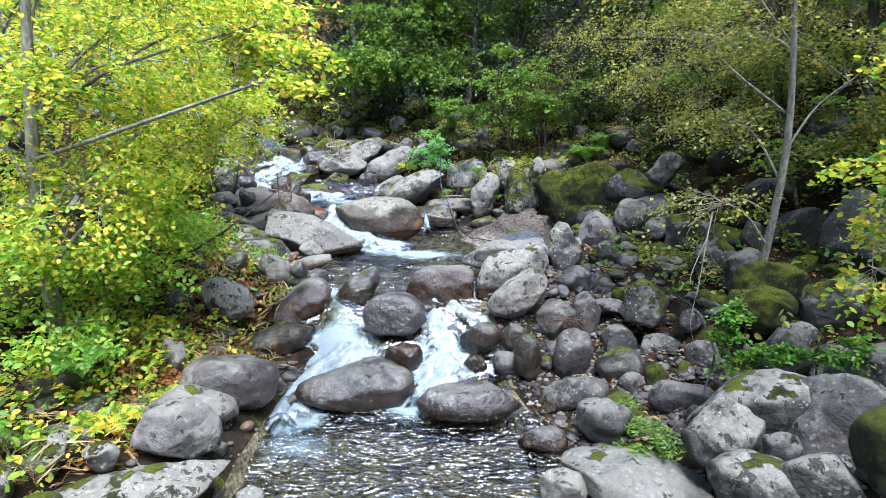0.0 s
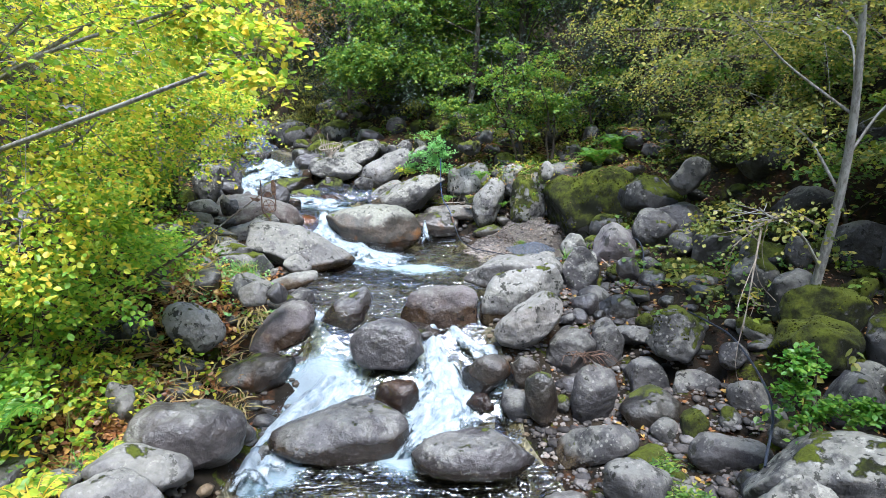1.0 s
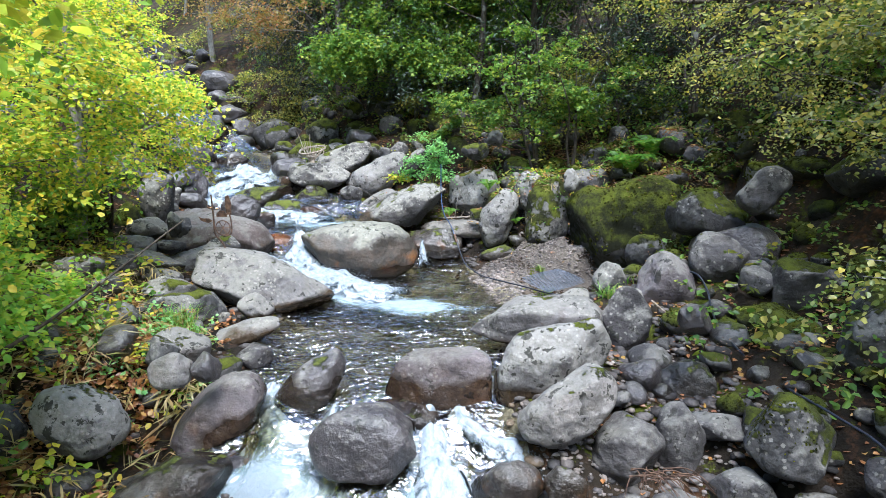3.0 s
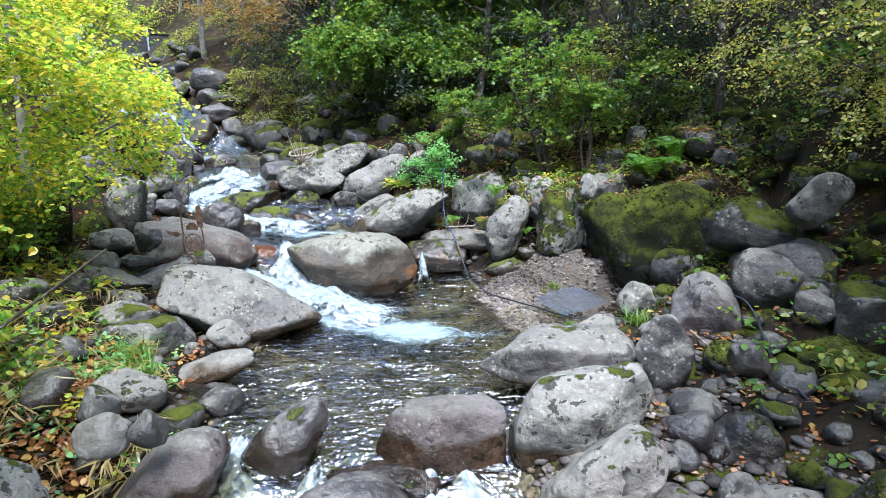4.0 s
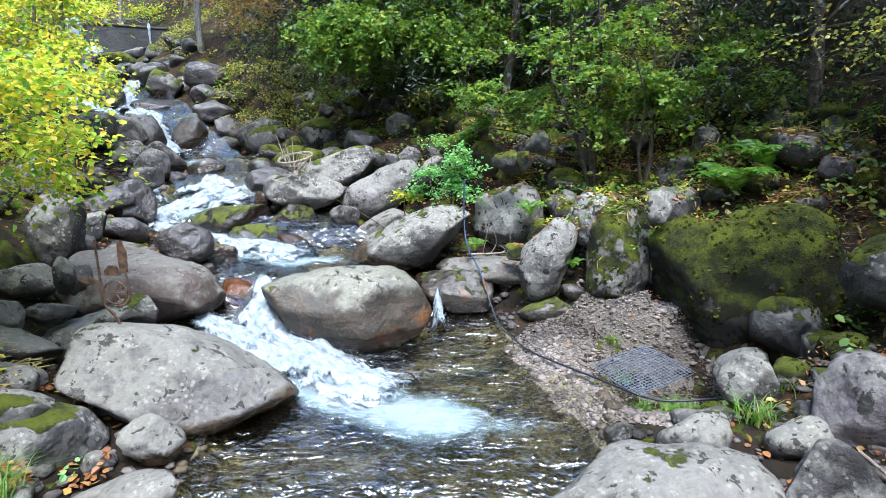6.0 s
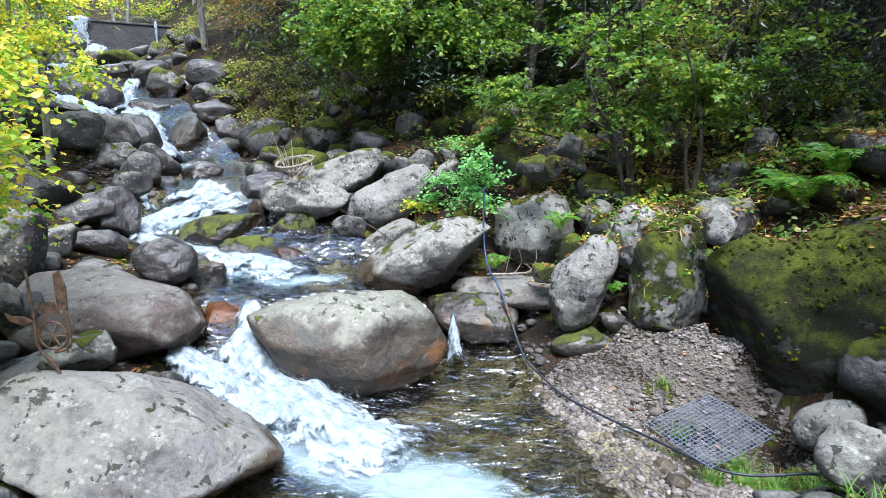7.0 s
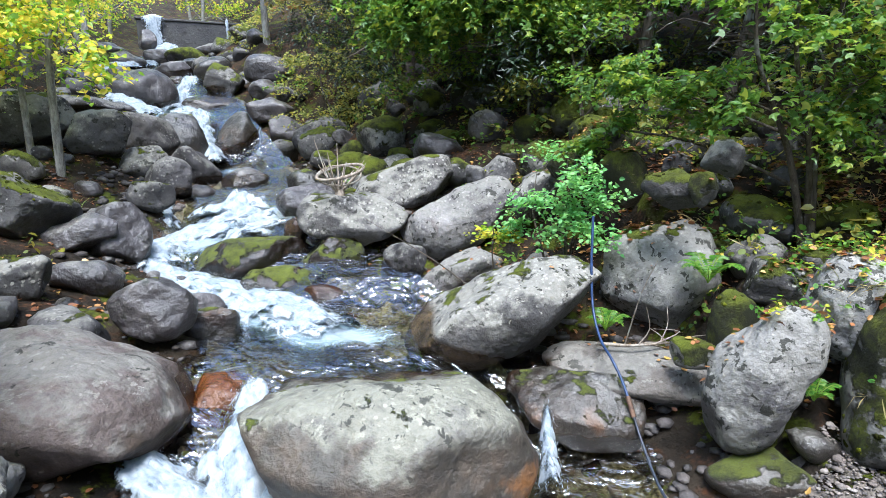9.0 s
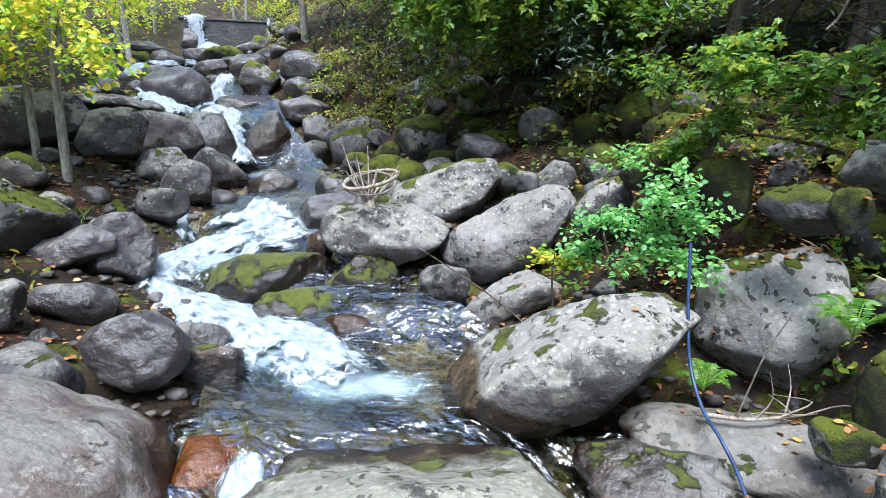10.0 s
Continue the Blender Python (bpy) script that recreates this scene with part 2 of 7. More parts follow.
def water_material():
    """Clear running water: gloss by Fresnel over a lightly tinted clear body, with white foam where the surface is broken."""
    n = Nodes("stream_water")
    at = n.t.nodes.new("ShaderNodeMapping")
    n.link(n.place(), at.inputs[0])
    at.inputs["Scale"].default_value = (0.9, 1.7, 1.0)
    h = n.math("ADD", n.noise(3.4, 2, 0.5, at.outputs[0], 1.6), n.math("MULTIPLY", n.noise(8.5, 2, 0.5, at.outputs[0], 1.0), 0.42))
    chop = n.t.nodes.new("ShaderNodeAttribute")
    chop.attribute_name = "chop"
    bump = n.bump(n.math("MULTIPLY", h, chop.outputs["Fac"]), 1.0, 0.10)
    clear = n.node("ShaderNodeBsdfTransparent", Color=(0.88, 0.87, 0.72))
    gloss = n.node("ShaderNodeBsdfGlossy", Color=(1, 1, 1), Roughness=0.14)
    n.link(bump, gloss.inputs["Normal"])
    fres = n.node("ShaderNodeFresnel", IOR=2.3)
    n.link(bump, fres.inputs["Normal"])
    body = n.t.nodes.new("ShaderNodeMixShader")
    n.link(fres.outputs[0], body.inputs[0]), n.link(clear.outputs[0], body.inputs[1]), n.link(gloss.outputs[0], body.inputs[2])
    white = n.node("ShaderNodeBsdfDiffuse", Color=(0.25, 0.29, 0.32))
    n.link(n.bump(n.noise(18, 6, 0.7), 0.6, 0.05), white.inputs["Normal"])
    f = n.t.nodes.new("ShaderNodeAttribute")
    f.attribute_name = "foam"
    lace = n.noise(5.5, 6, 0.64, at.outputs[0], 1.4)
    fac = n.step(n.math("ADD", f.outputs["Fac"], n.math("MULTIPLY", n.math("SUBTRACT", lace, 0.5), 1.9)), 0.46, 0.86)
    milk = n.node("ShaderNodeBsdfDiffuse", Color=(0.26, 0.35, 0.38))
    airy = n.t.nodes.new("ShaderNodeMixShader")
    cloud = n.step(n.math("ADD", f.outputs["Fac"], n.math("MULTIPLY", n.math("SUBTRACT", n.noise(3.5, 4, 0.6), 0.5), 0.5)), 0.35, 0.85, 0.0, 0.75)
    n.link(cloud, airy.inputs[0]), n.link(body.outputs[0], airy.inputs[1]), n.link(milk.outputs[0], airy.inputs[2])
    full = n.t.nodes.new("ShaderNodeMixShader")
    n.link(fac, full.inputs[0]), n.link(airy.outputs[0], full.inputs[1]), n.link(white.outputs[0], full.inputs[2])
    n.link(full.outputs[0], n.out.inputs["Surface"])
    return n.m


def foam_material():
    """Falling white water: streaks along the fall, torn at the edges."""
    n = Nodes("white_water")
    uv = n.t.nodes.new("ShaderNodeUVMap")
    sep = n.t.nodes.new("ShaderNodeSeparateXYZ")
    n.link(uv.outputs[0], sep.inputs[0])
    at = n.t.nodes.new("ShaderNodeMapping")
    n.link(uv.outputs[0], at.inputs[0])
    at.inputs["Scale"].default_value = (1.0, 0.62, 1.0)
    streak = n.noise(12, 5, 0.62, at.outputs[0], 0.3)
    fine = n.noise(42, 4, 0.65, at.outputs[0], 0.2)
    edge = n.t.nodes.new("ShaderNodeAttribute")
    edge.attribute_name = "edge"
    cover = n.step(n.math("ADD", edge.outputs["Fac"], n.math("ADD", n.math("MULTIPLY", n.math("SUBTRACT", streak, 0.5), 2.4), n.math("MULTIPLY", n.math("SUBTRACT", n.noise(5, 4, 0.65, at.outputs[0], 1.0), 0.5), 1.8))), 0.06, 0.62)
    # blue-grey to white streaks paint soft shading into the foam colour
    white = n.node("ShaderNodeBsdfPrincipled", Base_Color=n.mix(n.step(n.math("ADD", n.math("MULTIPLY", streak, 0.7), n.math("MULTIPLY", fine, 0.3)), 0.32, 0.6), (0.12, 0.165, 0.21), (0.30, 0.33, 0.35)), Roughness=0.5)
    n.link(n.bump(n.math("ADD", streak, n.math("MULTIPLY", fine, 0.4)), 0.4, 0.03), white.inputs["Normal"])
    clear = n.node("ShaderNodeBsdfTransparent", Color=(0.92, 0.95, 0.96))
    gloss = n.node("ShaderNodeBsdfGlossy", Roughness=0.08)
    fres = n.node("ShaderNodeFresnel", IOR=1.33)
    thin = n.t.nodes.new("ShaderNodeMixShader")
    n.link(fres.outputs[0], thin.inputs[0]), n.link(clear.outputs[0], thin.inputs[1]), n.link(gloss.outputs[0], thin.inputs[2])
    full = n.t.nodes.new("ShaderNodeMixShader")
    n.link(cover, full.inputs[0]), n.link(thin.outputs[0], full.inputs[1]), n.link(white.outputs[0], full.inputs[2])
    n.link(full.outputs[0], n.out.inputs["Surface"])
    return n.m


def leaf_material(name, *colours, through_light=0.5):
    n = Nodes(name)
    c = n.ramp(n.island(), *colours)
    c = n.mix(1.0, c, n.ramp(n.noise(24, 3), (0.8, 0.8, 0.8), (1.15, 1.15, 1.1)), "MULTIPLY")
    n.finish(c, 0.42, None, 0.5)
    thin = n.node("ShaderNodeBsdfTranslucent", Color=n.mix(1.0, c, (1.25, 1.2, 0.7), "MULTIPLY"))
    both = n.t.nodes.new("ShaderNodeMixShader")
    both.inputs[0].default_value = through_light
    n.link(n.bsdf.outputs[0], both.inputs[1]), n.link(thin.outputs[0], both.inputs[2])
    n.link(both.outputs[0], n.out.inputs["Surface"])
    return n.m


LEAF = {
    "yellow": leaf_material("yellow_green_leaves", (0.12, 0.26, 0.035), (0.27, 0.45, 0.05), (0.46, 0.57, 0.06), (0.66, 0.62, 0.08), (0.84, 0.62, 0.10), through_light=0.6),
    "green": leaf_material("fresh_green_leaves", (0.062, 0.135, 0.030), (0.105, 0.215, 0.040), (0.175, 0.295, 0.045), (0.32, 0.36, 0.045)),
    "olive": leaf_material("olive_leaves", (0.10, 0.145, 0.045), (0.18, 0.225, 0.06), (0.31, 0.31, 0.085), (0.50, 0.42, 0.09)),
    "tan": leaf_material("tan_autumn_leaves", (0.12, 0.13, 0.04), (0.24, 0.19, 0.06), (0.34, 0.22, 0.09), (0.30, 0.13, 0.06)),
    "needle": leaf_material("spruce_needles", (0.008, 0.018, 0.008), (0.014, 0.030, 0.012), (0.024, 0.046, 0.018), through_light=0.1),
    "fern": leaf_material("fern_fronds", (0.06, 0.17, 0.02), (0.10, 0.25, 0.03), (0.20, 0.32, 0.04)),
    "seedling": leaf_material("seedling_leaves", (0.13, 0.33, 0.11), (0.22, 0.47, 0.17), (0.34, 0.57, 0.21)),
    "lime": leaf_material("light_green_leaves", (0.16, 0.34, 0.05), (0.26, 0.48, 0.07), (0.40, 0.56, 0.08), (0.58, 0.60, 0.09), through_light=0.6),
    "grass": leaf_material("grass_blades", (0.07, 0.20, 0.025), (0.14, 0.30, 0.04), (0.30, 0.30, 0.09)),
    "straw": leaf_material("dry_straw_grass", (0.16, 0.17, 0.05), (0.34, 0.27, 0.11), (0.46, 0.36, 0.17), (0.30, 0.17, 0.07), through_light=0.3),
    "litter": leaf_material("fallen_leaf_litter", (0.09, 0.035, 0.015), (0.22, 0.085, 0.03), (0.32, 0.15, 0.05), (0.40, 0.26, 0.06), through_light=0.1),
}


def bark_material(name, dark, light):
    n = Nodes(name)
    at = n.t.nodes.new("ShaderNodeMapping")
    n.link(n.place(), at.inputs[0])
    at.inputs["Scale"].default_value = (1, 1, 0.3)
    g = n.noise(30, 6, 0.7, at.outputs[0])
    c = n.mix(n.step(g, 0.3, 0.7), dark, light)
    c = n.mix(n.step(n.noise(6, 5), 0.55, 0.65, 0, 0.6), c, (0.33, 0.33, 0.29))
    return n.finish(c, 0.9, n.bump(g, 0.7, 0.02), 0.2)


BARK_GREY = bark_material("grey_bark", (0.13, 0.12, 0.105), (0.34, 0.32, 0.29))
BARK_DARK = bark_material("dark_bark", (0.030, 0.024, 0.018), (0.10, 0.082, 0.062))
DEADWOOD = bark_material("bleached_wood", (0.13, 0.10, 0.075), (0.34, 0.29, 0.23))


def plain_material(name, dark, light, rough, metal=0.0, scale=20):
    n = Nodes(name)
    g = n.noise(scale, 5, 0.65)
    n.bsdf.inputs["Metallic"].default_value = metal
    return n.finish(n.mix(n.step(g, 0.3, 0.7), dark, light), rough, n.bump(g, 0.3, 0.004))


HOSE_BLACK = plain_material("black_hose", (0.010, 0.012, 0.018), (0.030, 0.036, 0.052), 0.45)
HOSE_BLUE = plain_material("blue_hose", (0.010, 0.020, 0.055), (0.028, 0.055, 0.13), 0.4)
RUSTY = plain_material("rusty_steel", (0.045, 0.028, 0.02), (0.17, 0.10, 0.065), 0.75, 0.35)
GALVANISED = plain_material("galvanised_mesh", (0.10, 0.12, 0.16), (0.22, 0.26, 0.33), 0.5, 0.5)
CONCRETE = rock_material("wet_weir_concrete", (0.022, 0.02, 0.018), (0.075, 0.07, 0.062), 0.15, 0.6, 0.3, 0.6)

# ---- mesh helpers ----
def lattice(p, seed=0):
    """Smooth value noise, -1 to 1, at the rows of p."""
    p = np.asarray(p, float)
    i = np.floor(p).astype(np.int64)
    f = p - i
    f = f * f * (3 - 2 * f)
    total = np.zeros(len(p))
    for dx in (0, 1):
        for dy in (0, 1):
            for dz in (0, 1):
                h = (i[:, 0] + dx) * 374761393 + (i[:, 1] + dy) * 668265263 + (i[:, 2] + dz) * 2147483647 + seed * 974634777
                h = (h ^ (h >> 13)) * 1274126177
                h = (h ^ (h >> 16)) & 0xFFFF
                w = (f[:, 0] if dx else 1 - f[:, 0]) * (f[:, 1] if dy else 1 - f[:, 1]) * (f[:, 2] if dz else 1 - f[:, 2])
                total += w * (h / 32767.5 - 1)
    return total


def rough_noise(p, seed, octaves=3, gain=0.5):
    p = np.asarray(p, float)
    return sum(gain ** k * lattice(p * 2.03 ** k + 17.1 * k, seed + k) for k in range(octaves))


def make_mesh(name, verts, faces, smooth=True):
    """faces: an array of equal rows, or a list of tuples."""
    m = bpy.data.meshes.new(name)
    if isinstance(faces, np.ndarray):
        k = faces.shape[1]
        m.vertices.add(len(verts)), m.loops.add(faces.size), m.polygons.add(len(faces))
        m.vertices.foreach_set("co", np.asarray(verts, np.float32).ravel())
        m.loops.foreach_set("vertex_index", faces.astype(np.int32).ravel())
        m.polygons.foreach_set("loop_start", np.arange(0, faces.size, k, dtype=np.int32))
        m.polygons.foreach_set("loop_total", np.full(len(faces), k, np.int32))
        m.update(calc_edges=True)
    else:
        m.from_pydata([tuple(v) for v in verts], [], faces)
    m.polygons.foreach_set("use_smooth", np.full(len(m.polygons), smooth))
    m.update()
    return m


def part(name, mesh, material, parent=None, label=""):
    if isinstance(mesh, bmesh.types.BMesh):
        bm, mesh = mesh, bpy.data.meshes.new(name)
        bm.to_mesh(mesh)
        bm.free()
    if not mesh.materials:
        mesh.materials.append(material)
    ob = new(name, mesh)
    if parent:
        ob.parent = parent
    return tagged(ob, label) if label else ob


_spheres = {}


def sphere(level):
    if level not in _spheres:
        bm = bmesh.new()
        bmesh.ops.create_icosphere(bm, subdivisions=level, radius=1)
        bm.verts.ensure_lookup_table()
        _spheres[level] = (np.array([v.co[:] for v in bm.verts]), np.array([[v.index for v in f.verts] for f in bm.faces]))
        bm.free()
    return _spheres[level]


def rock_verts(seed, rx, ry, rz, level, boxy=3.0, cuts=9, lump=0.10):
    """A water-worn block: a rounded box with a few flat breaks, dents and fine relief."""
    rng = np.random.default_rng(seed)
    n, f = sphere(level)
    p = boxy
    r = (np.abs(n) ** p).sum(1) ** (-1 / p)
    r = 0.5 + 0.5 * r
    for _ in range(cuts):
        m = rng.normal(size=3)
        m /= np.linalg.norm(m)
        d = rng.uniform(0.66, 0.96)
        along = n @ m
        lim = np.where(along > 0.2, d / np.maximum(along, 0.2), 9.0)
        k = 46.0
        r = -np.log(np.exp(-k * r) + np.exp(-k * np.minimum(lim, 4.0))) / k
    for _ in range(9):
        m = rng.normal(size=3)
        m /= np.linalg.norm(m)
        along = n @ m
        d = rng.uniform(0.84, 0.95) * float((r * along).max())
        r = np.where(along > 0.3, -np.log(np.exp(-70 * r) + np.exp(-70 * np.minimum(d / np.maximum(along, 0.3), 4.0))) / 70, r)
    v = n * r[:, None]
    v = v * np.array([rx, ry, rz]) * 1.03
    size = (rx * ry * rz) ** (1 / 3)
    v = v + n * (lump * size * rough_noise(v / size * 1.3 + seed * 3.7, seed, 2))[:, None]
    v = v + n * (0.028 * size * rough_noise(v / size * 4.5 + seed * 1.3, seed + 9, 3, 0.6))[:, None]
    return v, f


def tube(points, radii, sides=7):
    """A tapered tube along points."""
    P = np.asarray(points, float)
    R = np.asarray(radii, float) * np.ones(len(P))
    T = np.gradient(P, axis=0)
    T /= np.linalg.norm(T, axis=1)[:, None] + 1e-9
    ref = np.array([0.3, 0.5, 0.81]) if abs(T[0, 2]) < 0.8 else np.array([1.0, 0.2, 0.1])
    A = np.cross(T, ref)
    A /= np.linalg.norm(A, axis=1)[:, None] + 1e-9
    B = np.cross(T, A)
    t = np.arange(sides) * 2 * math.pi / sides
    V = P[:, None] + R[:, None, None] * (np.cos(t)[None, :, None] * A[:, None] + np.sin(t)[None, :, None] * B[:, None])
    V = V.reshape(-1, 3)
    i, j = np.meshgrid(np.arange(len(P) - 1), np.arange(sides), indexing="ij")
    a, b = i * sides + j, i * sides + (j + 1) % sides
    return V, np.stack([a, b, b + sides, a + sides], -1).reshape(-1, 4)


def joined(pieces):
    V, F, k = [], [], 0
    for v, f in pieces:
        V.append(v), F.append(f + k)
        k += len(v)
    return np.concatenate(V), np.concatenate(F)


def bend(points, n):
    """n points on a smooth curve through the given ones."""
    P = np.asarray(points, float)
    P = np.vstack([2 * P[0] - P[1], P, 2 * P[-1] - P[-2]])
    out = []
    for s in np.linspace(0, len(P) - 3 - 1e-6, n):
        i = int(s)
        t = s - i
        a, b, c, d = P[i:i + 4]
        out.append(0.5 * (2 * b + (c - a) * t + (2 * a - 5 * b + 4 * c - d) * t * t + (3 * b - a - 3 * c + d) * t ** 3))
    return np.array(out)


LEAF_SHAPES = {
    "broad": (np.array([(0, 0, 0), (0.22, 0.30, 0.07), (0.62, 0.34, 0.05), (1.0, 0, -0.08), (0.62, -0.34, 0.05), (0.22, -0.30, 0.07)]), np.array([(0, 1, 2, 3), (0, 3, 4, 5)])),
    "lobed": (np.array([(0, 0, 0), (0.10, 0.34, 0.05), (0.42, 0.52, 0.0), (0.50, 0.22, 0.05), (1.0, 0, -0.10), (0.50, -0.22, 0.05), (0.42, -0.52, 0.0), (0.10, -0.34, 0.05)]), np.array([(0, 1, 2, 3), (0, 3, 4, 4), (0, 4, 5, 5), (0, 5, 6, 7)])),
    "slim": (np.array([(0, 0, 0), (0.45, 0.16, 0.04), (1.0, 0, -0.05), (0.45, -0.16, 0.04)]), np.array([(0, 1, 2, 3)])),
    "streak": (np.array([(0, 0, 0), (0.4, 0.05, 0.03), (1.0, 0, 0), (0.4, -0.05, 0.03)]), np.array([(0, 1, 2, 3)])),
    "blade": (np.array([(0, 0, 0), (0.5, 0.035, 0.10), (1.0, 0, -0.05), (0.5, -0.035, 0.10)]), np.array([(0, 1, 2, 3)])),
    "far": (np.array([(0, 0, 0), (0.5, 0.36, 0.08), (1.0, 0, 0), (0.5, -0.36, 0.08)]), np.array([(0, 1, 2, 3)])),
}


def leaves(rng, P, D, N, size, shape):
    """Vertices and faces of leaves at P that grow along D with upper side N."""
    v, f = LEAF_SHAPES[shape]
    if shape == "lobed":
        f = np.array([(0, 1, 2, 3), (0, 3, 4, 5), (0, 5, 6, 7)])
    D = D / (np.linalg.norm(D, axis=1)[:, None] + 1e-9)
    S = np.cross(N, D)
    S /= np.linalg.norm(S, axis=1)[:, None] + 1e-9
    N = np.cross(D, S)
    s = (size * rng.uniform(0.6, 1.25, len(P)))[:, None, None]
    curl = rng.uniform(-0.5, 2.2, len(P))[:, None, None]
    V = P[:, None] + s * (v[None, :, 0:1] * D[:, None] + v[None, :, 1:2] * S[:, None] + curl * v[None, :, 2:3] * N[:, None])
    F = f[None] + (np.arange(len(P)) * len(v))[:, None, None]
    return V.reshape(-1, 3), F.reshape(-1, 4)


SOLID = []   # x, y, radius of what stands already
BEDS = []    # x, y, height at which a boulder is bedded, reach


# ---- the lie of the land: stations along the stream: y, middle, half width, water level ----
STATIONS = np.array([
    (-12, 0.2, 2.0, 0.30), (3.0, -0.2, 1.75, 0.38), (5.6, -0.4, 1.55, 0.42), (6.2, -0.4, 1.3, 0.47), (6.9, -0.4, 1.25, 0.72),
    (7.5, -0.5, 1.2, 1.10), (7.8, -0.6, 1.2, 1.21), (9.0, -0.6, 1.5, 1.24), (10.8, -0.5, 1.7, 1.25), (11.6, -0.9, 1.45, 1.30),
    (12.3, -1.2, 1.75, 1.68), (12.9, -1.45, 1.75, 1.82), (13.6, -2.2, 1.35, 1.86), (14.2, -2.5, 1.2, 1.90), (14.8, -3.7, 1.25, 2.16), (15.8, -4.4, 1.0, 2.38),
    (16.25, -4.5, 0.95, 2.62), (18.2, -5.0, 1.0, 2.72), (19.4, -6.4, 0.8, 2.95), (20.8, -8.2, 1.2, 3.7), (23.0, -9.9, 1.3, 4.35),
    (27.0, -13.5, 1.4, 5.5), (33.0, -16.5, 1.5, 6.9), (36.0, -18.4, 1.6, 7.2), (90.0, -50.0, 1.6, 24.0)])


def station(y):
    return [np.interp(y, STATIONS[:, 0], STATIONS[:, k]) for k in (1, 2, 3)]


def water_z(x, y):
    """The water level; the step above the middle pool lies askew across the stream."""
    s = np.clip((x + 1.65) / 1.2, 0, 1)
    s = s * s * (3 - 2 * s) * np.clip((y - 10.5) / 0.8, 0, 1) * np.clip((15.2 - y) / 0.8, 0, 1)
    return np.interp(y - 1.25 * s, STATIONS[:, 0], STATIONS[:, 3])


def plain_z(x, y):
    x, y = np.asarray(x, float), np.asarray(y, float)
    mid, half, level = station(y)
    level = water_z(x, y)
    u = x - mid
    d = np.abs(u) - half
    right = u > 0
    slope = np.where(right, 0.44, np.where(y < 9, 0.42, 0.34))
    bank = level + 0.04 + slope * d + np.where(right, 0.30, 0.10) * np.maximum(d - 3.0, 0) + np.where(right, 0.0, 0.25) * np.maximum(d - 7.0, 0)
    # beyond the big stones the right bank is a terrace under the trees
    shelf_z = 2.05 + 0.30 * (y - 12.5) + 0.20 * np.maximum(y - 26, 0) + 0.15 * np.maximum(x - 1, 0) + 0.30 * np.maximum(x - 4.5, 0) + 2.0 * np.maximum(12.0 - y, 0)
    shelf_z = np.maximum(shelf_z, level + 0.25)
    bank = np.where(right & (bank > shelf_z), shelf_z + 0.12 * (bank - shelf_z), bank)
    bed = level - 0.10 - 0.25 * np.clip(1 - (u / half) ** 2, 0, 1)
    z = np.where(d > 0, bank, np.where(d > -0.3, bed + (level + 0.04 - bed) * (1 + d / 0.3), bed))
    # the gravel bar beside the middle pool and the shelf of big stones behind it
    bar = np.exp(-(((x - 1.5) / 1.15) ** 2 + ((y - 11.2) / 1.1) ** 2) ** 2)
    z = z * (1 - bar) + bar * (1.30 + 0.10 * np.clip(x - 0.4, 0, 2))
    shelf = np.clip((x - 2.3) / 0.6, 0, 1) * np.exp(-((y - 12.4) / 1.6) ** 2)
    z = z + 0.55 * shelf
    q = np.stack([x.ravel(), y.ravel(), np.zeros(x.size)], 1)
    bumpy = np.clip(d, 0, 1.2).ravel()
    z = z + (0.16 * bumpy * rough_noise(q * 0.75, 5, 3) + 0.03 * rough_noise(q * 3.1, 8, 2)).reshape(x.shape)
    far = np.clip((np.abs(u) - 12) / 20, 0, 3)
    return z + (far.ravel() * 1.5 * rough_noise(q * 0.09, 12, 2)).reshape(x.shape)


def ground_z(x, y):
    """The banks, drawn to the beds of the boulders that lie in them."""
    x, y = np.asarray(x, float), np.asarray(y, float)
    z = plain_z(x, y)
    B = np.array(BEDS)
    X, Y = x.ravel(), y.ravel()
    near = np.flatnonzero((X > -16) & (X < 6) & (Y > 1.5) & (Y < 34))
    if len(B) and len(near):
        gap = B[:, 2] - plain_z(B[:, 0], B[:, 1])
        xn, yn = X[near], Y[near]
        top, low = np.zeros(len(near)), np.full(len(near), 0.12)
        for (bx, by, bz, reach), g in zip(B, gap):
            k = np.exp(-((xn - bx) ** 2 + (yn - by) ** 2) / reach ** 2)
            top += k * g
            low += k
        mid, half, level = station(yn)
        dry = np.clip((np.abs(xn - mid) - half + 0.25) / 0.35, 0, 1)
        flat = z.ravel().copy()
        here = flat[near] + top / low * dry
        for (bx, by, bz, reach) in B:
            gone = np.sqrt((xn - bx) ** 2 + (yn - by) ** 2) - 0.9 * (reach - 0.35) / 0.6
            here = np.where(gone < 0.8, np.minimum(here, bz + 0.10 + np.where((yn > by) & (xn > 0.5), 3.0, 1.0) * np.maximum(gone, 0)), here)
        flat[near] = here
        z = flat.reshape(x.shape)
    return z


def graded(a, b, fine, lo, hi, coarse):
    """Steps from lo to hi, fine between a and b."""
    out = list(np.arange(a, b, fine))
    s, v = fine, b
    while v < hi:
        out.append(v)
        s = min(s * 1.12, coarse)
        v += s
    s, v = fine, a
    while v > lo:
        s = min(s * 1.12, coarse)
        v -= s
        out.insert(0, v)
    return np.array(out)


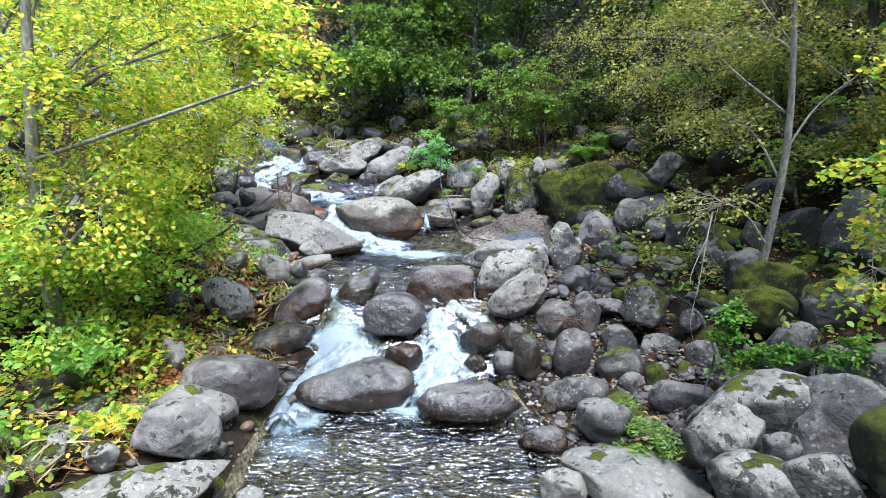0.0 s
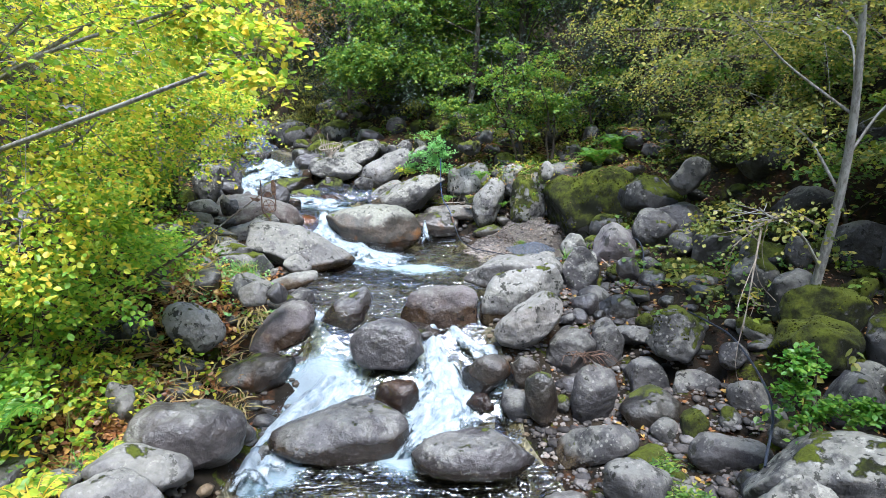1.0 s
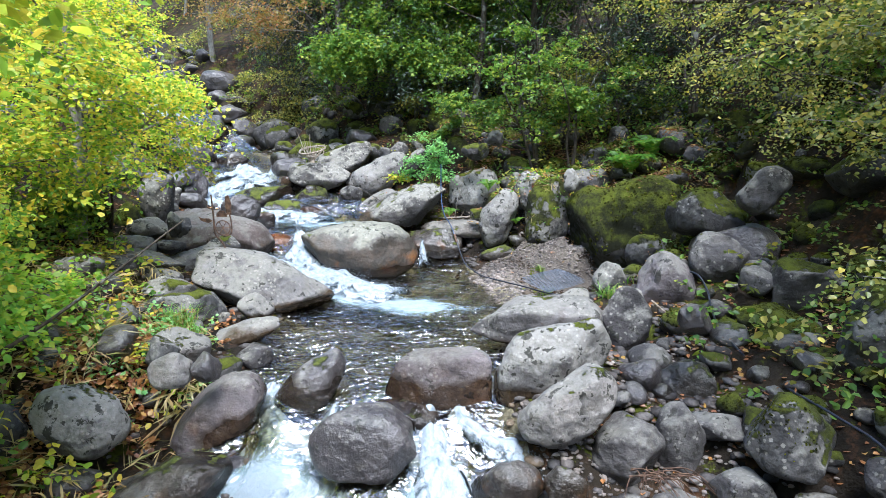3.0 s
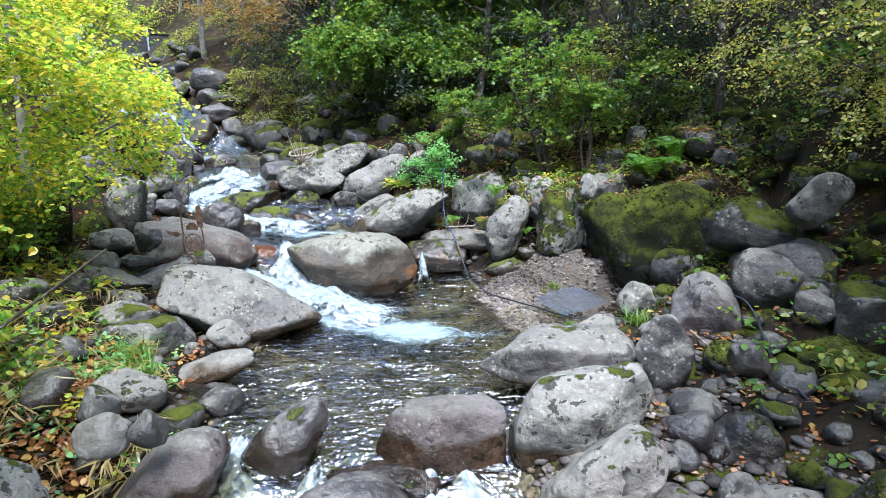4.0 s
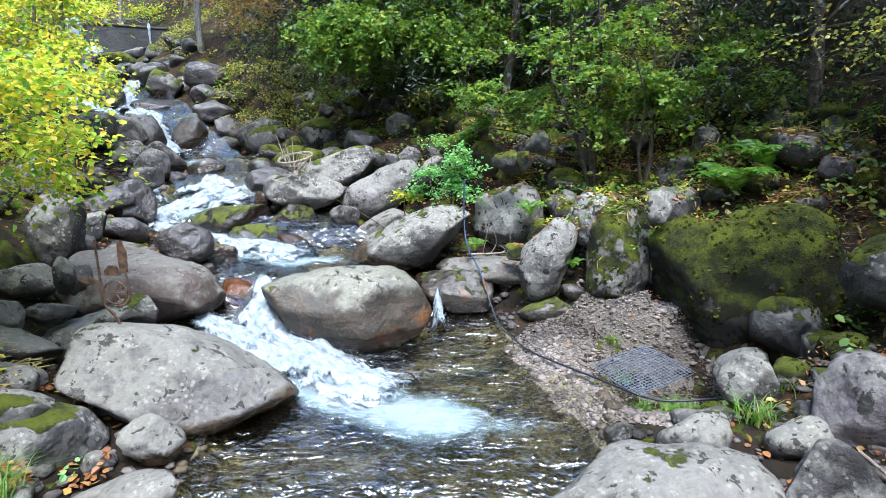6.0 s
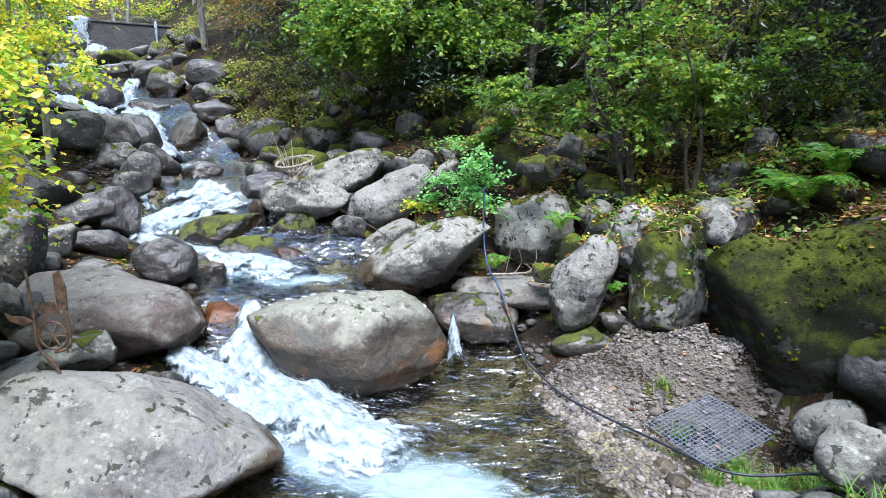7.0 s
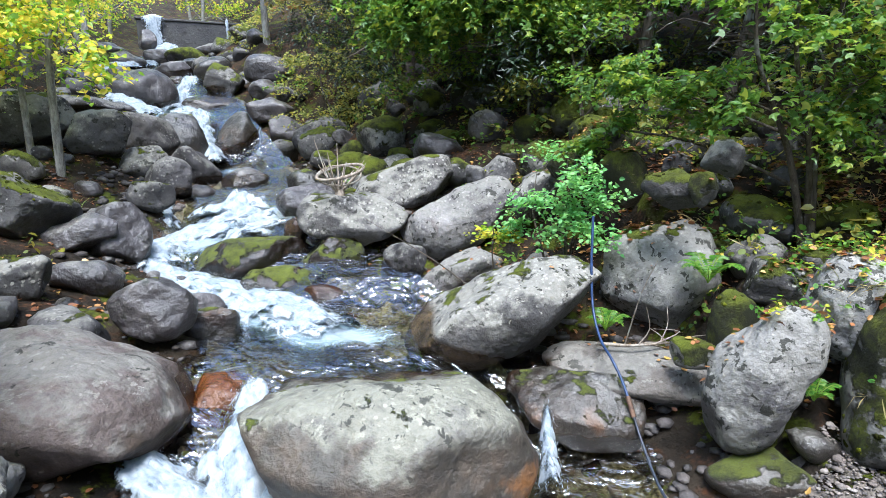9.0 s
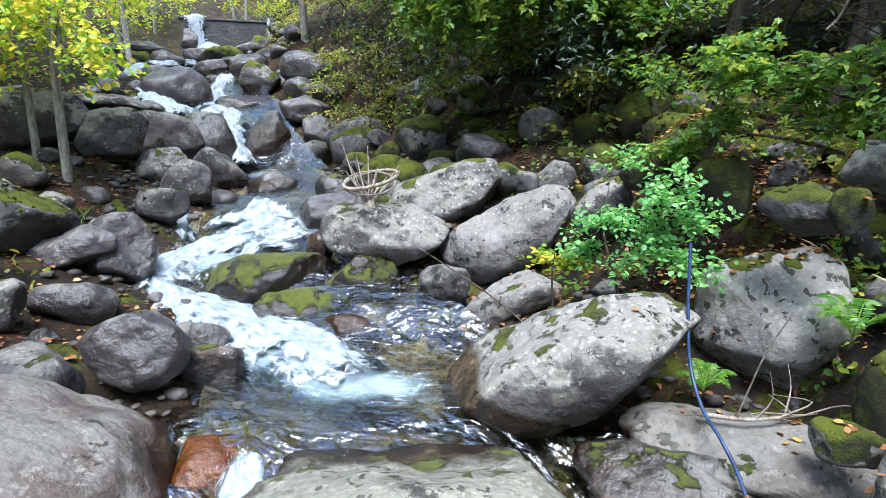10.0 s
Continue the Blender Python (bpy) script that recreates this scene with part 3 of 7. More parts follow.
def build_ground():
    xs, ys = graded(-8, 6, 0.14, -110, 110, 6.0), graded(1.5, 20, 0.14, -60, 130, 6.0)
    X, Y = np.meshgrid(xs, ys)
    V = np.stack([X, Y, ground_z(X, Y)], -1).reshape(-1, 3)
    i, j = np.meshgrid(np.arange(len(ys) - 1), np.arange(len(xs) - 1), indexing="ij")
    a = i * len(xs) + j
    F = np.stack([a, a + 1, a + 1 + len(xs), a + len(xs)], -1).reshape(-1, 4)
    ob = part("ground", make_mesh("ground", V, F), ground_material())
    tagged(ob, "brown forest soil with leaf litter and moss", "ground", kind="structure")


# ---- boulders ----
ROCK_WORDS = {
    "grey": "weathered grey granite boulder with dark lichen specks",
    "pale": "pale smooth water-worn granite boulder",
    "lichen": "grey boulder crusted with white lichen and black spots",
    "whitemoss": "whitish granite boulder with a tuft of moss on top",
    "main": "broad rounded boulder in the pool with rust-brown wet sides",
    "rosy": "broad pinkish-brown granite boulder with an orange rust-stained base",
    "ledge": "flat gravelly brown rock ledge beside the stream",
    "chalk": "whitish lichen-crusted granite block with black spots",
    "purple": "smooth mauve-grey granite boulder with rust-stained base",
    "dark": "dark grey damp boulder standing in the stream",
    "wet": "wet blackish boulder beside the running water",
    "orange": "orange-brown slab under thin sliding water",
    "brown": "wet reddish-brown stone in the white water",
    "stained": "olive-grey boulder with orange rust streaks",
    "mossgrey": "grey boulder half covered with green moss",
    "wetmoss": "dark wet boulder with green moss amid the rapids",
    "mosscap": "grey granite block with bright green moss on its top",
    "mossy": "boulder thickly overgrown with dark green moss",
}
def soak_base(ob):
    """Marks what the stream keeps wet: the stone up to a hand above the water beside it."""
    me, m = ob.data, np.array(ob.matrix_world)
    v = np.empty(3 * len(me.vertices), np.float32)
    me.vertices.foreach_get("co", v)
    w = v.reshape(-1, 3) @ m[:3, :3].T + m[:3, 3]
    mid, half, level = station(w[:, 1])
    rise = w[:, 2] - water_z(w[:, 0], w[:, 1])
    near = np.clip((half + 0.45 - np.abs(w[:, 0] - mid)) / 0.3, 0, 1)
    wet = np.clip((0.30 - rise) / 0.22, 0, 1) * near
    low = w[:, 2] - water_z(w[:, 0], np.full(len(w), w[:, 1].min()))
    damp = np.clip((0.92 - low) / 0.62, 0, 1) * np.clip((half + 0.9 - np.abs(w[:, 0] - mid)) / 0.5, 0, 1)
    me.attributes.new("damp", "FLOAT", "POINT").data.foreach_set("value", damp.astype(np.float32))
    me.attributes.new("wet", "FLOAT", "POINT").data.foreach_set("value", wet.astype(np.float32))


def boulder(kind, x, y, z, rx, ry, rz, tilt, turn, seed, label="", boxy=3.0, cuts=9, lump=0.10):
    size = (rx * ry * rz) ** (1 / 3)
    v, f = rock_verts(seed, rx, ry, rz, 5 if size > 0.26 and y < 17 else 4, boxy, cuts, lump)
    word = "large " if size > 0.42 else ("" if size > 0.17 else "small ")
    ob = part("boulder" if size > 0.13 else "stone", make_mesh("boulder", v, f), ROCK[kind])
    ob.matrix_world = pose(x, y, z, 0, 0, turn) @ pose(0, 0, 0, 0, tilt, 0)
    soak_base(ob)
    SOLID.append((x, y, max(rx, ry)))
    BEDS.append((x, y, z - 0.62 * rz, 0.35 + 0.6 * max(rx, ry)))
    return tagged(ob, label or word + ROCK_WORDS[kind], "boulder" if size > 0.13 else "stone")


boulder("dark", -1.01, 6.28, 0.54, 0.69, 0.41, 0.29, -6, 9, 1053, "", 3.4, 8, 0.07)
boulder("dark", 0.28, 5.81, 0.60, 0.54, 0.28, 0.24, -2, -2, 1088, "", 2.6, 5, 0.07)
boulder("pale", 1.66, 4.24, 0.63, 0.72, 0.40, 0.21, 15, -20, 1125, "", 2.6, 5, 0.07)
boulder("lichen", 0.87, 3.86, 0.84, 0.18, 0.13, 0.20, 10, -12, 4)
boulder("grey", 1.50, 5.08, 0.74, 0.28, 0.19, 0.25, 0, -16, 5)
boulder("grey", 1.38, 5.92, 0.63, 0.41, 0.24, 0.19, -25, -13, 1250, "", 3.4, 8, 0.07)
boulder("grey", 1.52, 6.47, 0.88, 0.22, 0.21, 0.33, 8, -13, 1293, "", 2.6, 5, 0.07)
boulder("grey", 2.17, 6.79, 0.90, 0.27, 0.23, 0.24, -8, -17, 1333, "", 3.4, 8, 0.07)
boulder("grey", 2.56, 6.54, 0.95, 0.25, 0.16, 0.15, 1, -21, 1369, "", 3.4, 8, 0.07)
boulder("grey", 2.91, 6.17, 0.99, 0.19, 0.16, 0.22, 5, -25, 1411, "", 2.6, 5, 0.07)
boulder("lichen", 2.18, 4.20, 1.12, 0.29, 0.24, 0.32, 0, -27, 11)
boulder("lichen", 2.21, 3.59, 1.05, 0.36, 0.24, 0.24, 0, -32, 12)
boulder("lichen", 2.46, 3.36, 1.21, 0.26, 0.18, 0.25, 20, -36, 13)
boulder("lichen", 2.65, 4.58, 1.12, 0.60, 0.35, 0.34, -19, -32, 1572, "", 2.6, 5, 0.07)
boulder("grey", 3.09, 4.10, 1.22, 0.43, 0.27, 0.46, 30, -37, 15)
boulder("grey", 2.46, 3.84, 1.18, 0.15, 0.12, 0.18, 0, -33, 16)
boulder("mossy", 2.70, 3.17, 1.56, 0.23, 0.19, 0.30, 0, -40, 17)
boulder("grey", 3.92, 4.72, 1.38, 0.53, 0.32, 0.34, -30, -40, 18)
boulder("grey", 3.34, 5.42, 1.32, 0.24, 0.24, 0.25, 7, -32, 1770, "", 3.4, 8, 0.07)
boulder("grey", 2.44, 5.49, 0.78, 0.32, 0.21, 0.20, 5, -24, 20)
boulder("dark", 0.97, 5.17, 0.51, 0.24, 0.16, 0.14, 0, -10, 21)
boulder("pale", -2.18, 4.43, 1.00, 0.34, 0.23, 0.30, 29, 26, 1886, "", 3.4, 8, 0.07)
boulder("pale", -2.27, 4.98, 0.95, 0.38, 0.21, 0.17, 23, 24, 1926, "", 3.4, 8, 0.07)
boulder("dark", -2.17, 5.55, 0.93, 0.46, 0.28, 0.31, 6, 22, 1963, "", 2.6, 5, 0.07)
boulder("lichen", -2.19, 3.87, 0.84, 0.67, 0.32, 0.13, 0, 30, 25)
boulder("lichen", -2.97, 4.26, 0.93, 0.25, 0.17, 0.23, -25, 35, 26)
boulder("lichen", -2.59, 4.04, 1.01, 0.15, 0.10, 0.11, 20, 33, 27)
boulder("pale", -1.34, 3.63, 0.94, 0.11, 0.08, 0.08, 0, 21, 28)
boulder("pale", -2.76, 5.66, 1.16, 0.12, 0.14, 0.23, 0, 26, 29)
boulder("dark", -0.59, 7.21, 1.11, 0.44, 0.32, 0.29, 6, 6, 2202, "", 2.6, 5, 0.07)
boulder("dark", -1.22, 7.96, 1.21, 0.41, 0.28, 0.23, -51, 11, 2247, "", 2.6, 5, 0.07)
boulder("purple", -1.92, 7.60, 1.14, 0.43, 0.30, 0.23, -40, 18, 2288, "", 3.4, 8, 0.07)
boulder("wet", -2.06, 6.98, 0.84, 0.44, 0.26, 0.28, -12, 21, 2329, "", 3.4, 8, 0.07)
boulder("chalk", -2.73, 7.07, 1.36, 0.34, 0.25, 0.24, 39, 27, 2365, "", 2.6, 5, 0.07)
boulder("dark", -2.67, 6.83, 0.97, 0.22, 0.16, 0.12, 23, 27, 2403, "", 2.6, 5, 0.07)
boulder("grey", -3.31, 6.96, 1.32, 0.19, 0.14, 0.20, 0, 32, 36)
boulder("grey", -3.54, 6.95, 1.30, 0.17, 0.13, 0.17, 0, 34, 37)
boulder("brown", -0.44, 6.78, 0.68, 0.27, 0.18, 0.22, 0, 5, 38)
boulder("wet", 0.47, 6.92, 0.91, 0.24, 0.16, 0.27, 30, -4, 39)
boulder("brown", 0.40, 6.64, 0.68, 0.14, 0.09, 0.12, 0, -4, 40)
boulder("purple", 0.02, 7.94, 1.22, 0.53, 0.28, 0.39, -2, 0, 2652, "", 3.4, 8, 0.07)
boulder("chalk", 0.91, 7.93, 1.51, 0.58, 0.35, 0.38, -30, -8, 2686, "", 3.4, 8, 0.07)
boulder("pale", 0.96, 7.29, 1.39, 0.41, 0.29, 0.24, -39, -9, 2729, "", 2.6, 5, 0.07)
boulder("pale", 0.92, 8.96, 1.52, 0.69, 0.38, 0.23, -9, -7, 2769, "", 3.4, 8, 0.07)
boulder("grey", 1.45, 7.23, 1.02, 0.27, 0.25, 0.30, 16, -14, 2803, "", 2.6, 5, 0.07)
boulder("grey", 1.86, 7.28, 1.06, 0.19, 0.18, 0.35, 0, -18, 2850, "", 3.4, 8, 0.07)
boulder("wet", 0.99, 6.37, 0.88, 0.18, 0.17, 0.30, 0, -11, 47)
boulder("wet", 0.88, 6.86, 0.94, 0.16, 0.13, 0.19, 0, -9, 48)
boulder("grey", 1.87, 8.93, 1.47, 0.26, 0.24, 0.43, 12, -14, 2969, "", 3.4, 8, 0.07)
boulder("purple", 2.57, 9.59, 1.81, 0.35, 0.24, 0.32, -1, -17, 3013, "", 3.4, 8, 0.07)
boulder("grey", 3.50, 9.48, 1.84, 0.23, 0.16, 0.22, 0, -24, 51)
boulder("mossgrey", 2.42, 6.80, 1.38, 0.33, 0.28, 0.26, 40, -25, 3081, "", 3.4, 8, 0.07)
boulder("wet", 2.12, 7.88, 1.30, 0.27, 0.18, 0.22, 0, -18, 53)
boulder("grey", 2.14, 7.26, 1.22, 0.21, 0.14, 0.12, 0, -20, 54)
boulder("grey", 2.88, 6.44, 1.31, 0.14, 0.11, 0.16, 0, -30, 55)
boulder("grey", 3.71, 6.99, 1.73, 0.26, 0.22, 0.34, 0, -34, 56)
boulder("grey", 4.12, 7.66, 2.08, 0.15, 0.14, 0.24, 0, -34, 57)
boulder("mossy", 3.42, 6.13, 1.56, 0.40, 0.30, 0.28, -10, -36, 58, "", 3.0, 9, 0.17)
boulder("pale", -2.35, 10.31, 1.60, 0.89, 0.57, 0.33, 19, 22, 3371, "", 3.4, 8, 0.07)
boulder("rosy", -3.45, 11.94, 1.88, 0.88, 0.70, 0.37, 18, 26, 3402, "", 3.4, 8, 0.07)
boulder("pale", -3.55, 11.03, 1.71, 0.51, 0.32, 0.17, -17, 27, 3442, "", 2.6, 5, 0.07)
boulder("pale", -2.22, 9.57, 1.47, 0.21, 0.14, 0.17, 36, 23, 3487, "", 3.4, 8, 0.07)
boulder("pale", -2.20, 9.00, 1.34, 0.45, 0.22, 0.11, -18, 26, 3526, "", 3.4, 8, 0.07)
boulder("lichen", -3.14, 9.49, 1.72, 0.32, 0.21, 0.14, 5, 32, 64)
boulder("whitemoss", -3.00, 9.43, 1.53, 0.50, 0.33, 0.19, 8, 31, 65)
boulder("whitemoss", -3.27, 8.56, 1.71, 0.23, 0.16, 0.13, 10, 38, 3643, "", 2.6, 5, 0.07)
boulder("pale", -2.49, 8.18, 1.52, 0.29, 0.18, 0.18, 18, 33, 3690, "", 3.4, 8, 0.07)
boulder("pale", -3.72, 10.29, 1.85, 0.38, 0.22, 0.13, 23, 32, 3729, "", 3.4, 8, 0.07)
boulder("grey", -3.78, 10.86, 1.96, 0.20, 0.14, 0.10, 0, 31, 69)
boulder("pale", -2.08, 7.24, 1.70, 0.18, 0.12, 0.13, 0, 37, 70)
boulder("dark", -1.87, 7.33, 1.68, 0.12, 0.09, 0.13, 0, 33, 71)
boulder("whitemoss", -2.37, 7.64, 1.69, 0.13, 0.10, 0.15, 0, 37, 72)
boulder("lichen", 2.12, 10.28, 1.64, 0.23, 0.17, 0.23, 0, -20, 73)
boulder("lichen", 2.51, 11.22, 1.35, 0.27, 0.16, 0.18, -32, -19, 3961, "", 2.6, 5, 0.07)
boulder("mossgrey", 2.93, 11.22, 1.76, 0.35, 0.26, 0.30, 18, -24, 4000, "", 2.6, 5, 0.07)
boulder("grey", 3.22, 9.68, 2.04, 0.35, 0.29, 0.33, 12, -32, 4042, "", 3.4, 8, 0.07)
boulder("grey", 3.43, 9.26, 1.89, 0.21, 0.14, 0.16, 12, -36, 4088, "", 2.6, 5, 0.07)
boulder("dark", 2.41, 8.44, 1.71, 0.16, 0.10, 0.16, 3, -31, 4130, "", 2.6, 5, 0.07)
boulder("mossgrey", 3.35, 10.38, 2.44, 0.49, 0.41, 0.32, 11, -30, 4168, "", 3.4, 8, 0.07)
boulder("lichen", 3.67, 9.82, 2.80, 0.21, 0.17, 0.35, 43, -35, 4206, "", 3.4, 8, 0.07)
boulder("main", -1.45, 12.28, 1.61, 0.94, 0.68, 0.51, 2, 13, 4245, "", 2.6, 5, 0.07)
boulder("dark", -3.54, 12.95, 2.20, 0.32, 0.27, 0.25, 17, 30, 4289, "", 2.6, 5, 0.07)
boulder("wet", -3.35, 13.38, 1.89, 0.26, 0.19, 0.21, -26, 26, 4323, "", 2.6, 5, 0.07)
boulder("lichen", -2.70, 15.45, 2.58, 0.64, 0.43, 0.32, 7, 17, 4365, "", 3.4, 8, 0.07)
boulder("lichen", -2.36, 16.43, 2.87, 0.72, 0.47, 0.33, -17, 13, 4408, "", 2.6, 5, 0.07)
boulder("pale", -1.51, 15.73, 2.58, 0.72, 0.41, 0.37, -28, 8, 4450, "", 3.4, 8, 0.07)
boulder("lichen", -0.82, 13.72, 2.10, 0.86, 0.54, 0.37, -21, 6, 4486, "", 2.6, 5, 0.07)
boulder("pale", -1.39, 15.02, 2.06, 0.49, 0.35, 0.23, -24, 8, 4530, "", 2.6, 5, 0.07)
boulder("wet", -0.16, 13.18, 1.55, 0.57, 0.38, 0.29, 8, 0, 4570, "", 3.4, 8, 0.07)
boulder("chalk", 0.52, 14.25, 2.35, 0.48, 0.45, 0.52, 3, -6, 4604, "", 2.6, 5, 0.07)
boulder("chalk", 0.86, 12.64, 2.09, 0.28, 0.29, 0.52, 19, -11, 4648, "", 2.6, 5, 0.07)
boulder("chalk", 1.41, 12.79, 2.53, 0.24, 0.27, 0.33, 11, -15, 4680, "", 2.6, 5, 0.07)
boulder("mossy", 0.91, 13.28, 2.17, 0.20, 0.17, 0.29, 0, -21, 93)
boulder("mossgrey", 1.26, 13.58, 2.44, 0.26, 0.17, 0.20, 0, -24, 94)
boulder("mosscap", 0.56, 12.95, 2.10, 0.16, 0.10, 0.12, 0, -18, 95)
boulder("mosscap", 1.65, 12.50, 2.06, 0.34, 0.36, 0.74, -2, -18, 4852, "", 2.6, 5, 0.07)
boulder("chalk", 1.95, 12.16, 2.75, 0.13, 0.11, 0.18, 11, -23, 4884, "", 3.4, 8, 0.07)
boulder("mossy", 2.74, 11.87, 2.04, 0.95, 0.47, 0.71, -10, -30, 4933, "", 3.4, 8, 0.17)
boulder("dark", 0.50, 13.40, 1.60, 0.22, 0.21, 0.26, -4, -6, 4969, "", 3.4, 8, 0.07)
boulder("wetmoss", 0.86, 12.46, 1.54, 0.30, 0.18, 0.13, -16, -11, 5010, "", 3.4, 8, 0.07)
boulder("wetmoss", -3.85, 15.14, 2.14, 0.68, 0.58, 0.28, -10, 25, 5051, "", 2.6, 5, 0.07)
boulder("wetmoss", -2.86, 15.13, 2.08, 0.38, 0.33, 0.35, -16, 19, 5090, "", 2.6, 5, 0.07)
boulder("brown", -2.66, 14.38, 1.90, 0.26, 0.17, 0.14, 10, 19, 103)
boulder("grey", -1.98, 14.98, 2.09, 0.25, 0.16, 0.20, 10, 13, 104)
boulder("wet", -2.10, 14.73, 1.88, 0.40, 0.26, 0.17, 0, 14, 105)
boulder("dark", -5.04, 14.52, 2.39, 0.35, 0.28, 0.41, 10, 33, 106)
boulder("lichen", -4.78, 12.97, 2.38, 0.27, 0.18, 0.20, 0, 38, 107)
boulder("dark", -4.68, 13.59, 2.21, 0.33, 0.22, 0.22, 0, 34, 108)
boulder("dark", -5.29, 14.22, 2.50, 0.44, 0.28, 0.20, -15, 35, 109)
boulder("mossgrey", -5.86, 13.96, 2.83, 0.65, 0.41, 0.34, 20, 39, 110)
boulder("lichen", -4.53, 12.10, 2.46, 0.30, 0.26, 0.43, 10, 40, 111)
boulder("lichen", -3.89, 11.24, 2.19, 0.10, 0.10, 0.19, 0, 41, 112)
boulder("grey", -3.81, 11.34, 2.11, 0.11, 0.11, 0.19, 0, 40, 113)
boulder("lichen", -3.12, 10.87, 1.93, 0.30, 0.19, 0.15, -10, 37, 114)
boulder("dark", -5.45, 17.93, 2.77, 0.41, 0.29, 0.20, -14, 31, 5602, "", 3.4, 8, 0.07)
boulder("grey", -6.17, 17.66, 2.91, 0.45, 0.34, 0.35, 38, 35, 5646, "", 3.4, 8, 0.07)
boulder("lichen", -6.32, 16.70, 3.00, 0.35, 0.27, 0.39, 15, 40, 117)
boulder("grey", -5.76, 16.39, 2.88, 0.31, 0.23, 0.32, 10, 38, 118)
boulder("mossgrey", -5.38, 15.47, 2.77, 0.28, 0.18, 0.22, 0, 40, 119)
boulder("stained", -6.75, 20.10, 3.37, 0.42, 0.37, 0.60, 30, 31, 5807, "", 2.6, 5, 0.07)
boulder("stained", -6.28, 20.95, 2.98, 0.43, 0.33, 0.41, 0, 27, 5850, "", 3.4, 8, 0.07)
boulder("grey", -5.25, 20.80, 3.29, 0.65, 0.42, 0.49, -20, 23, 122)
boulder("wet", -7.42, 19.28, 3.24, 0.58, 0.46, 0.67, 0, 36, 5930, "", 2.6, 5, 0.07)
boulder("lichen", -6.69, 16.32, 3.55, 0.48, 0.31, 0.32, -10, 43, 124)
boulder("grey", -7.11, 17.74, 3.48, 0.57, 0.37, 0.37, 15, 39, 125)
boulder("dark", -8.75, 22.72, 4.08, 0.80, 0.55, 0.38, 5, 30, 6172, "", 2.6, 5, 0.07)
boulder("dark", -10.37, 22.19, 4.52, 0.78, 0.64, 0.54, 19, 38, 6090, "", 2.6, 5, 0.07)
boulder("mossgrey", -9.29, 24.20, 4.85, 0.60, 0.48, 0.50, 42, 31, 6126, "", 3.4, 8, 0.07)
boulder("dark", -8.05, 24.52, 5.17, 0.73, 0.49, 0.43, 0, 27, 129)
boulder("grey", -9.32, 19.15, 4.05, 0.62, 0.41, 0.18, 5, 43, 130)
boulder("dark", -10.71, 20.05, 4.35, 0.22, 0.14, 0.16, 20, 45, 131)
boulder("lichen", -7.51, 15.95, 3.68, 0.67, 0.44, 0.41, 0, 49, 132)
boulder("dark", -14.51, 27.14, 5.79, 0.54, 0.36, 0.36, 0, 39, 133)
boulder("mossy", -15.64, 27.16, 5.90, 0.61, 0.41, 0.26, 0, 41, 134)
boulder("dark", -16.10, 28.18, 6.37, 0.69, 0.46, 0.27, 5, 40, 135)
boulder("dark", -16.61, 31.12, 7.08, 0.40, 0.31, 0.43, 0, 37, 136)
boulder("dark", -14.79, 29.14, 6.21, 0.50, 0.34, 0.35, 0, 36, 137)
boulder("mossy", -13.40, 28.71, 6.07, 0.78, 0.51, 0.44, 15, 34, 138)
boulder("dark", -12.23, 26.16, 5.35, 0.60, 0.40, 0.38, 0, 35, 139)
boulder("grey", -13.99, 31.16, 6.68, 0.58, 0.38, 0.29, -15, 32, 140)
boulder("wet", -11.42, 25.09, 4.96, 0.31, 0.21, 0.18, 0, 35, 141)
boulder("dark", -7.03, 22.16, 4.02, 0.54, 0.36, 0.36, 0, 27, 142)
boulder("dark", -6.32, 21.45, 3.53, 0.48, 0.32, 0.35, 0, 26, 143)
boulder("dark", -7.81, 23.53, 4.56, 0.43, 0.29, 0.30, 0, 28, 144)
boulder("mossy", -0.11, 15.13, 3.35, 0.46, 0.26, 0.21, -40, -7, 145)
boulder("mossy", 0.18, 14.60, 3.14, 0.25, 0.19, 0.28, 0, -11, 146)
boulder("grey", 0.77, 15.05, 3.22, 0.14, 0.10, 0.14, 0, -16, 147)
boulder("mossgrey", 0.52, 13.78, 3.13, 0.24, 0.16, 0.16, 0, -18, 148)
boulder("lichen", 0.90, 13.96, 3.35, 0.17, 0.12, 0.15, -10, -22, 149)
boulder("mossy", 0.66, 13.54, 3.17, 0.10, 0.08, 0.14, 0, -21, 150)
boulder("dark", -2.12, 17.65, 3.29, 0.48, 0.31, 0.22, 15, 10, 151)
boulder("grey", -1.42, 16.56, 2.99, 0.14, 0.12, 0.19, 0, 6, 152)
boulder("grey", -1.12, 16.68, 3.05, 0.24, 0.16, 0.20, 0, 3, 153)
boulder("grey", -1.93, 14.87, 2.25, 0.23, 0.15, 0.16, 10, 14, 154)
boulder("brown", -3.35, 15.25, 2.42, 0.14, 0.11, 0.15, 0, 27, 155)
boulder("dark", -3.43, 15.81, 2.71, 0.37, 0.24, 0.23, -10, 25, 156)
boulder("lichen", -0.63, 15.41, 2.87, 0.33, 0.22, 0.20, -45, -1, 157)
boulder("grey", 4.91, 7.72, 2.07, 0.40, 0.29, 0.39, -10, -32, 158)
boulder("mossy", 3.83, 6.61, 1.67, 0.40, 0.27, 0.30, 0, -30, 159)
boulder("grey", 4.99, 6.75, 2.25, 0.45, 0.37, 0.59, 10, -36, 160)
boulder("grey", 3.83, 7.27, 1.72, 0.20, 0.16, 0.25, 20, -28, 161)
boulder("mossgrey", 4.20, 6.01, 1.65, 0.40, 0.28, 0.37, 0, -35, 162)
boulder("dark", 3.52, 10.06, 2.09, 0.49, 0.33, 0.36, 0, -19, 163)
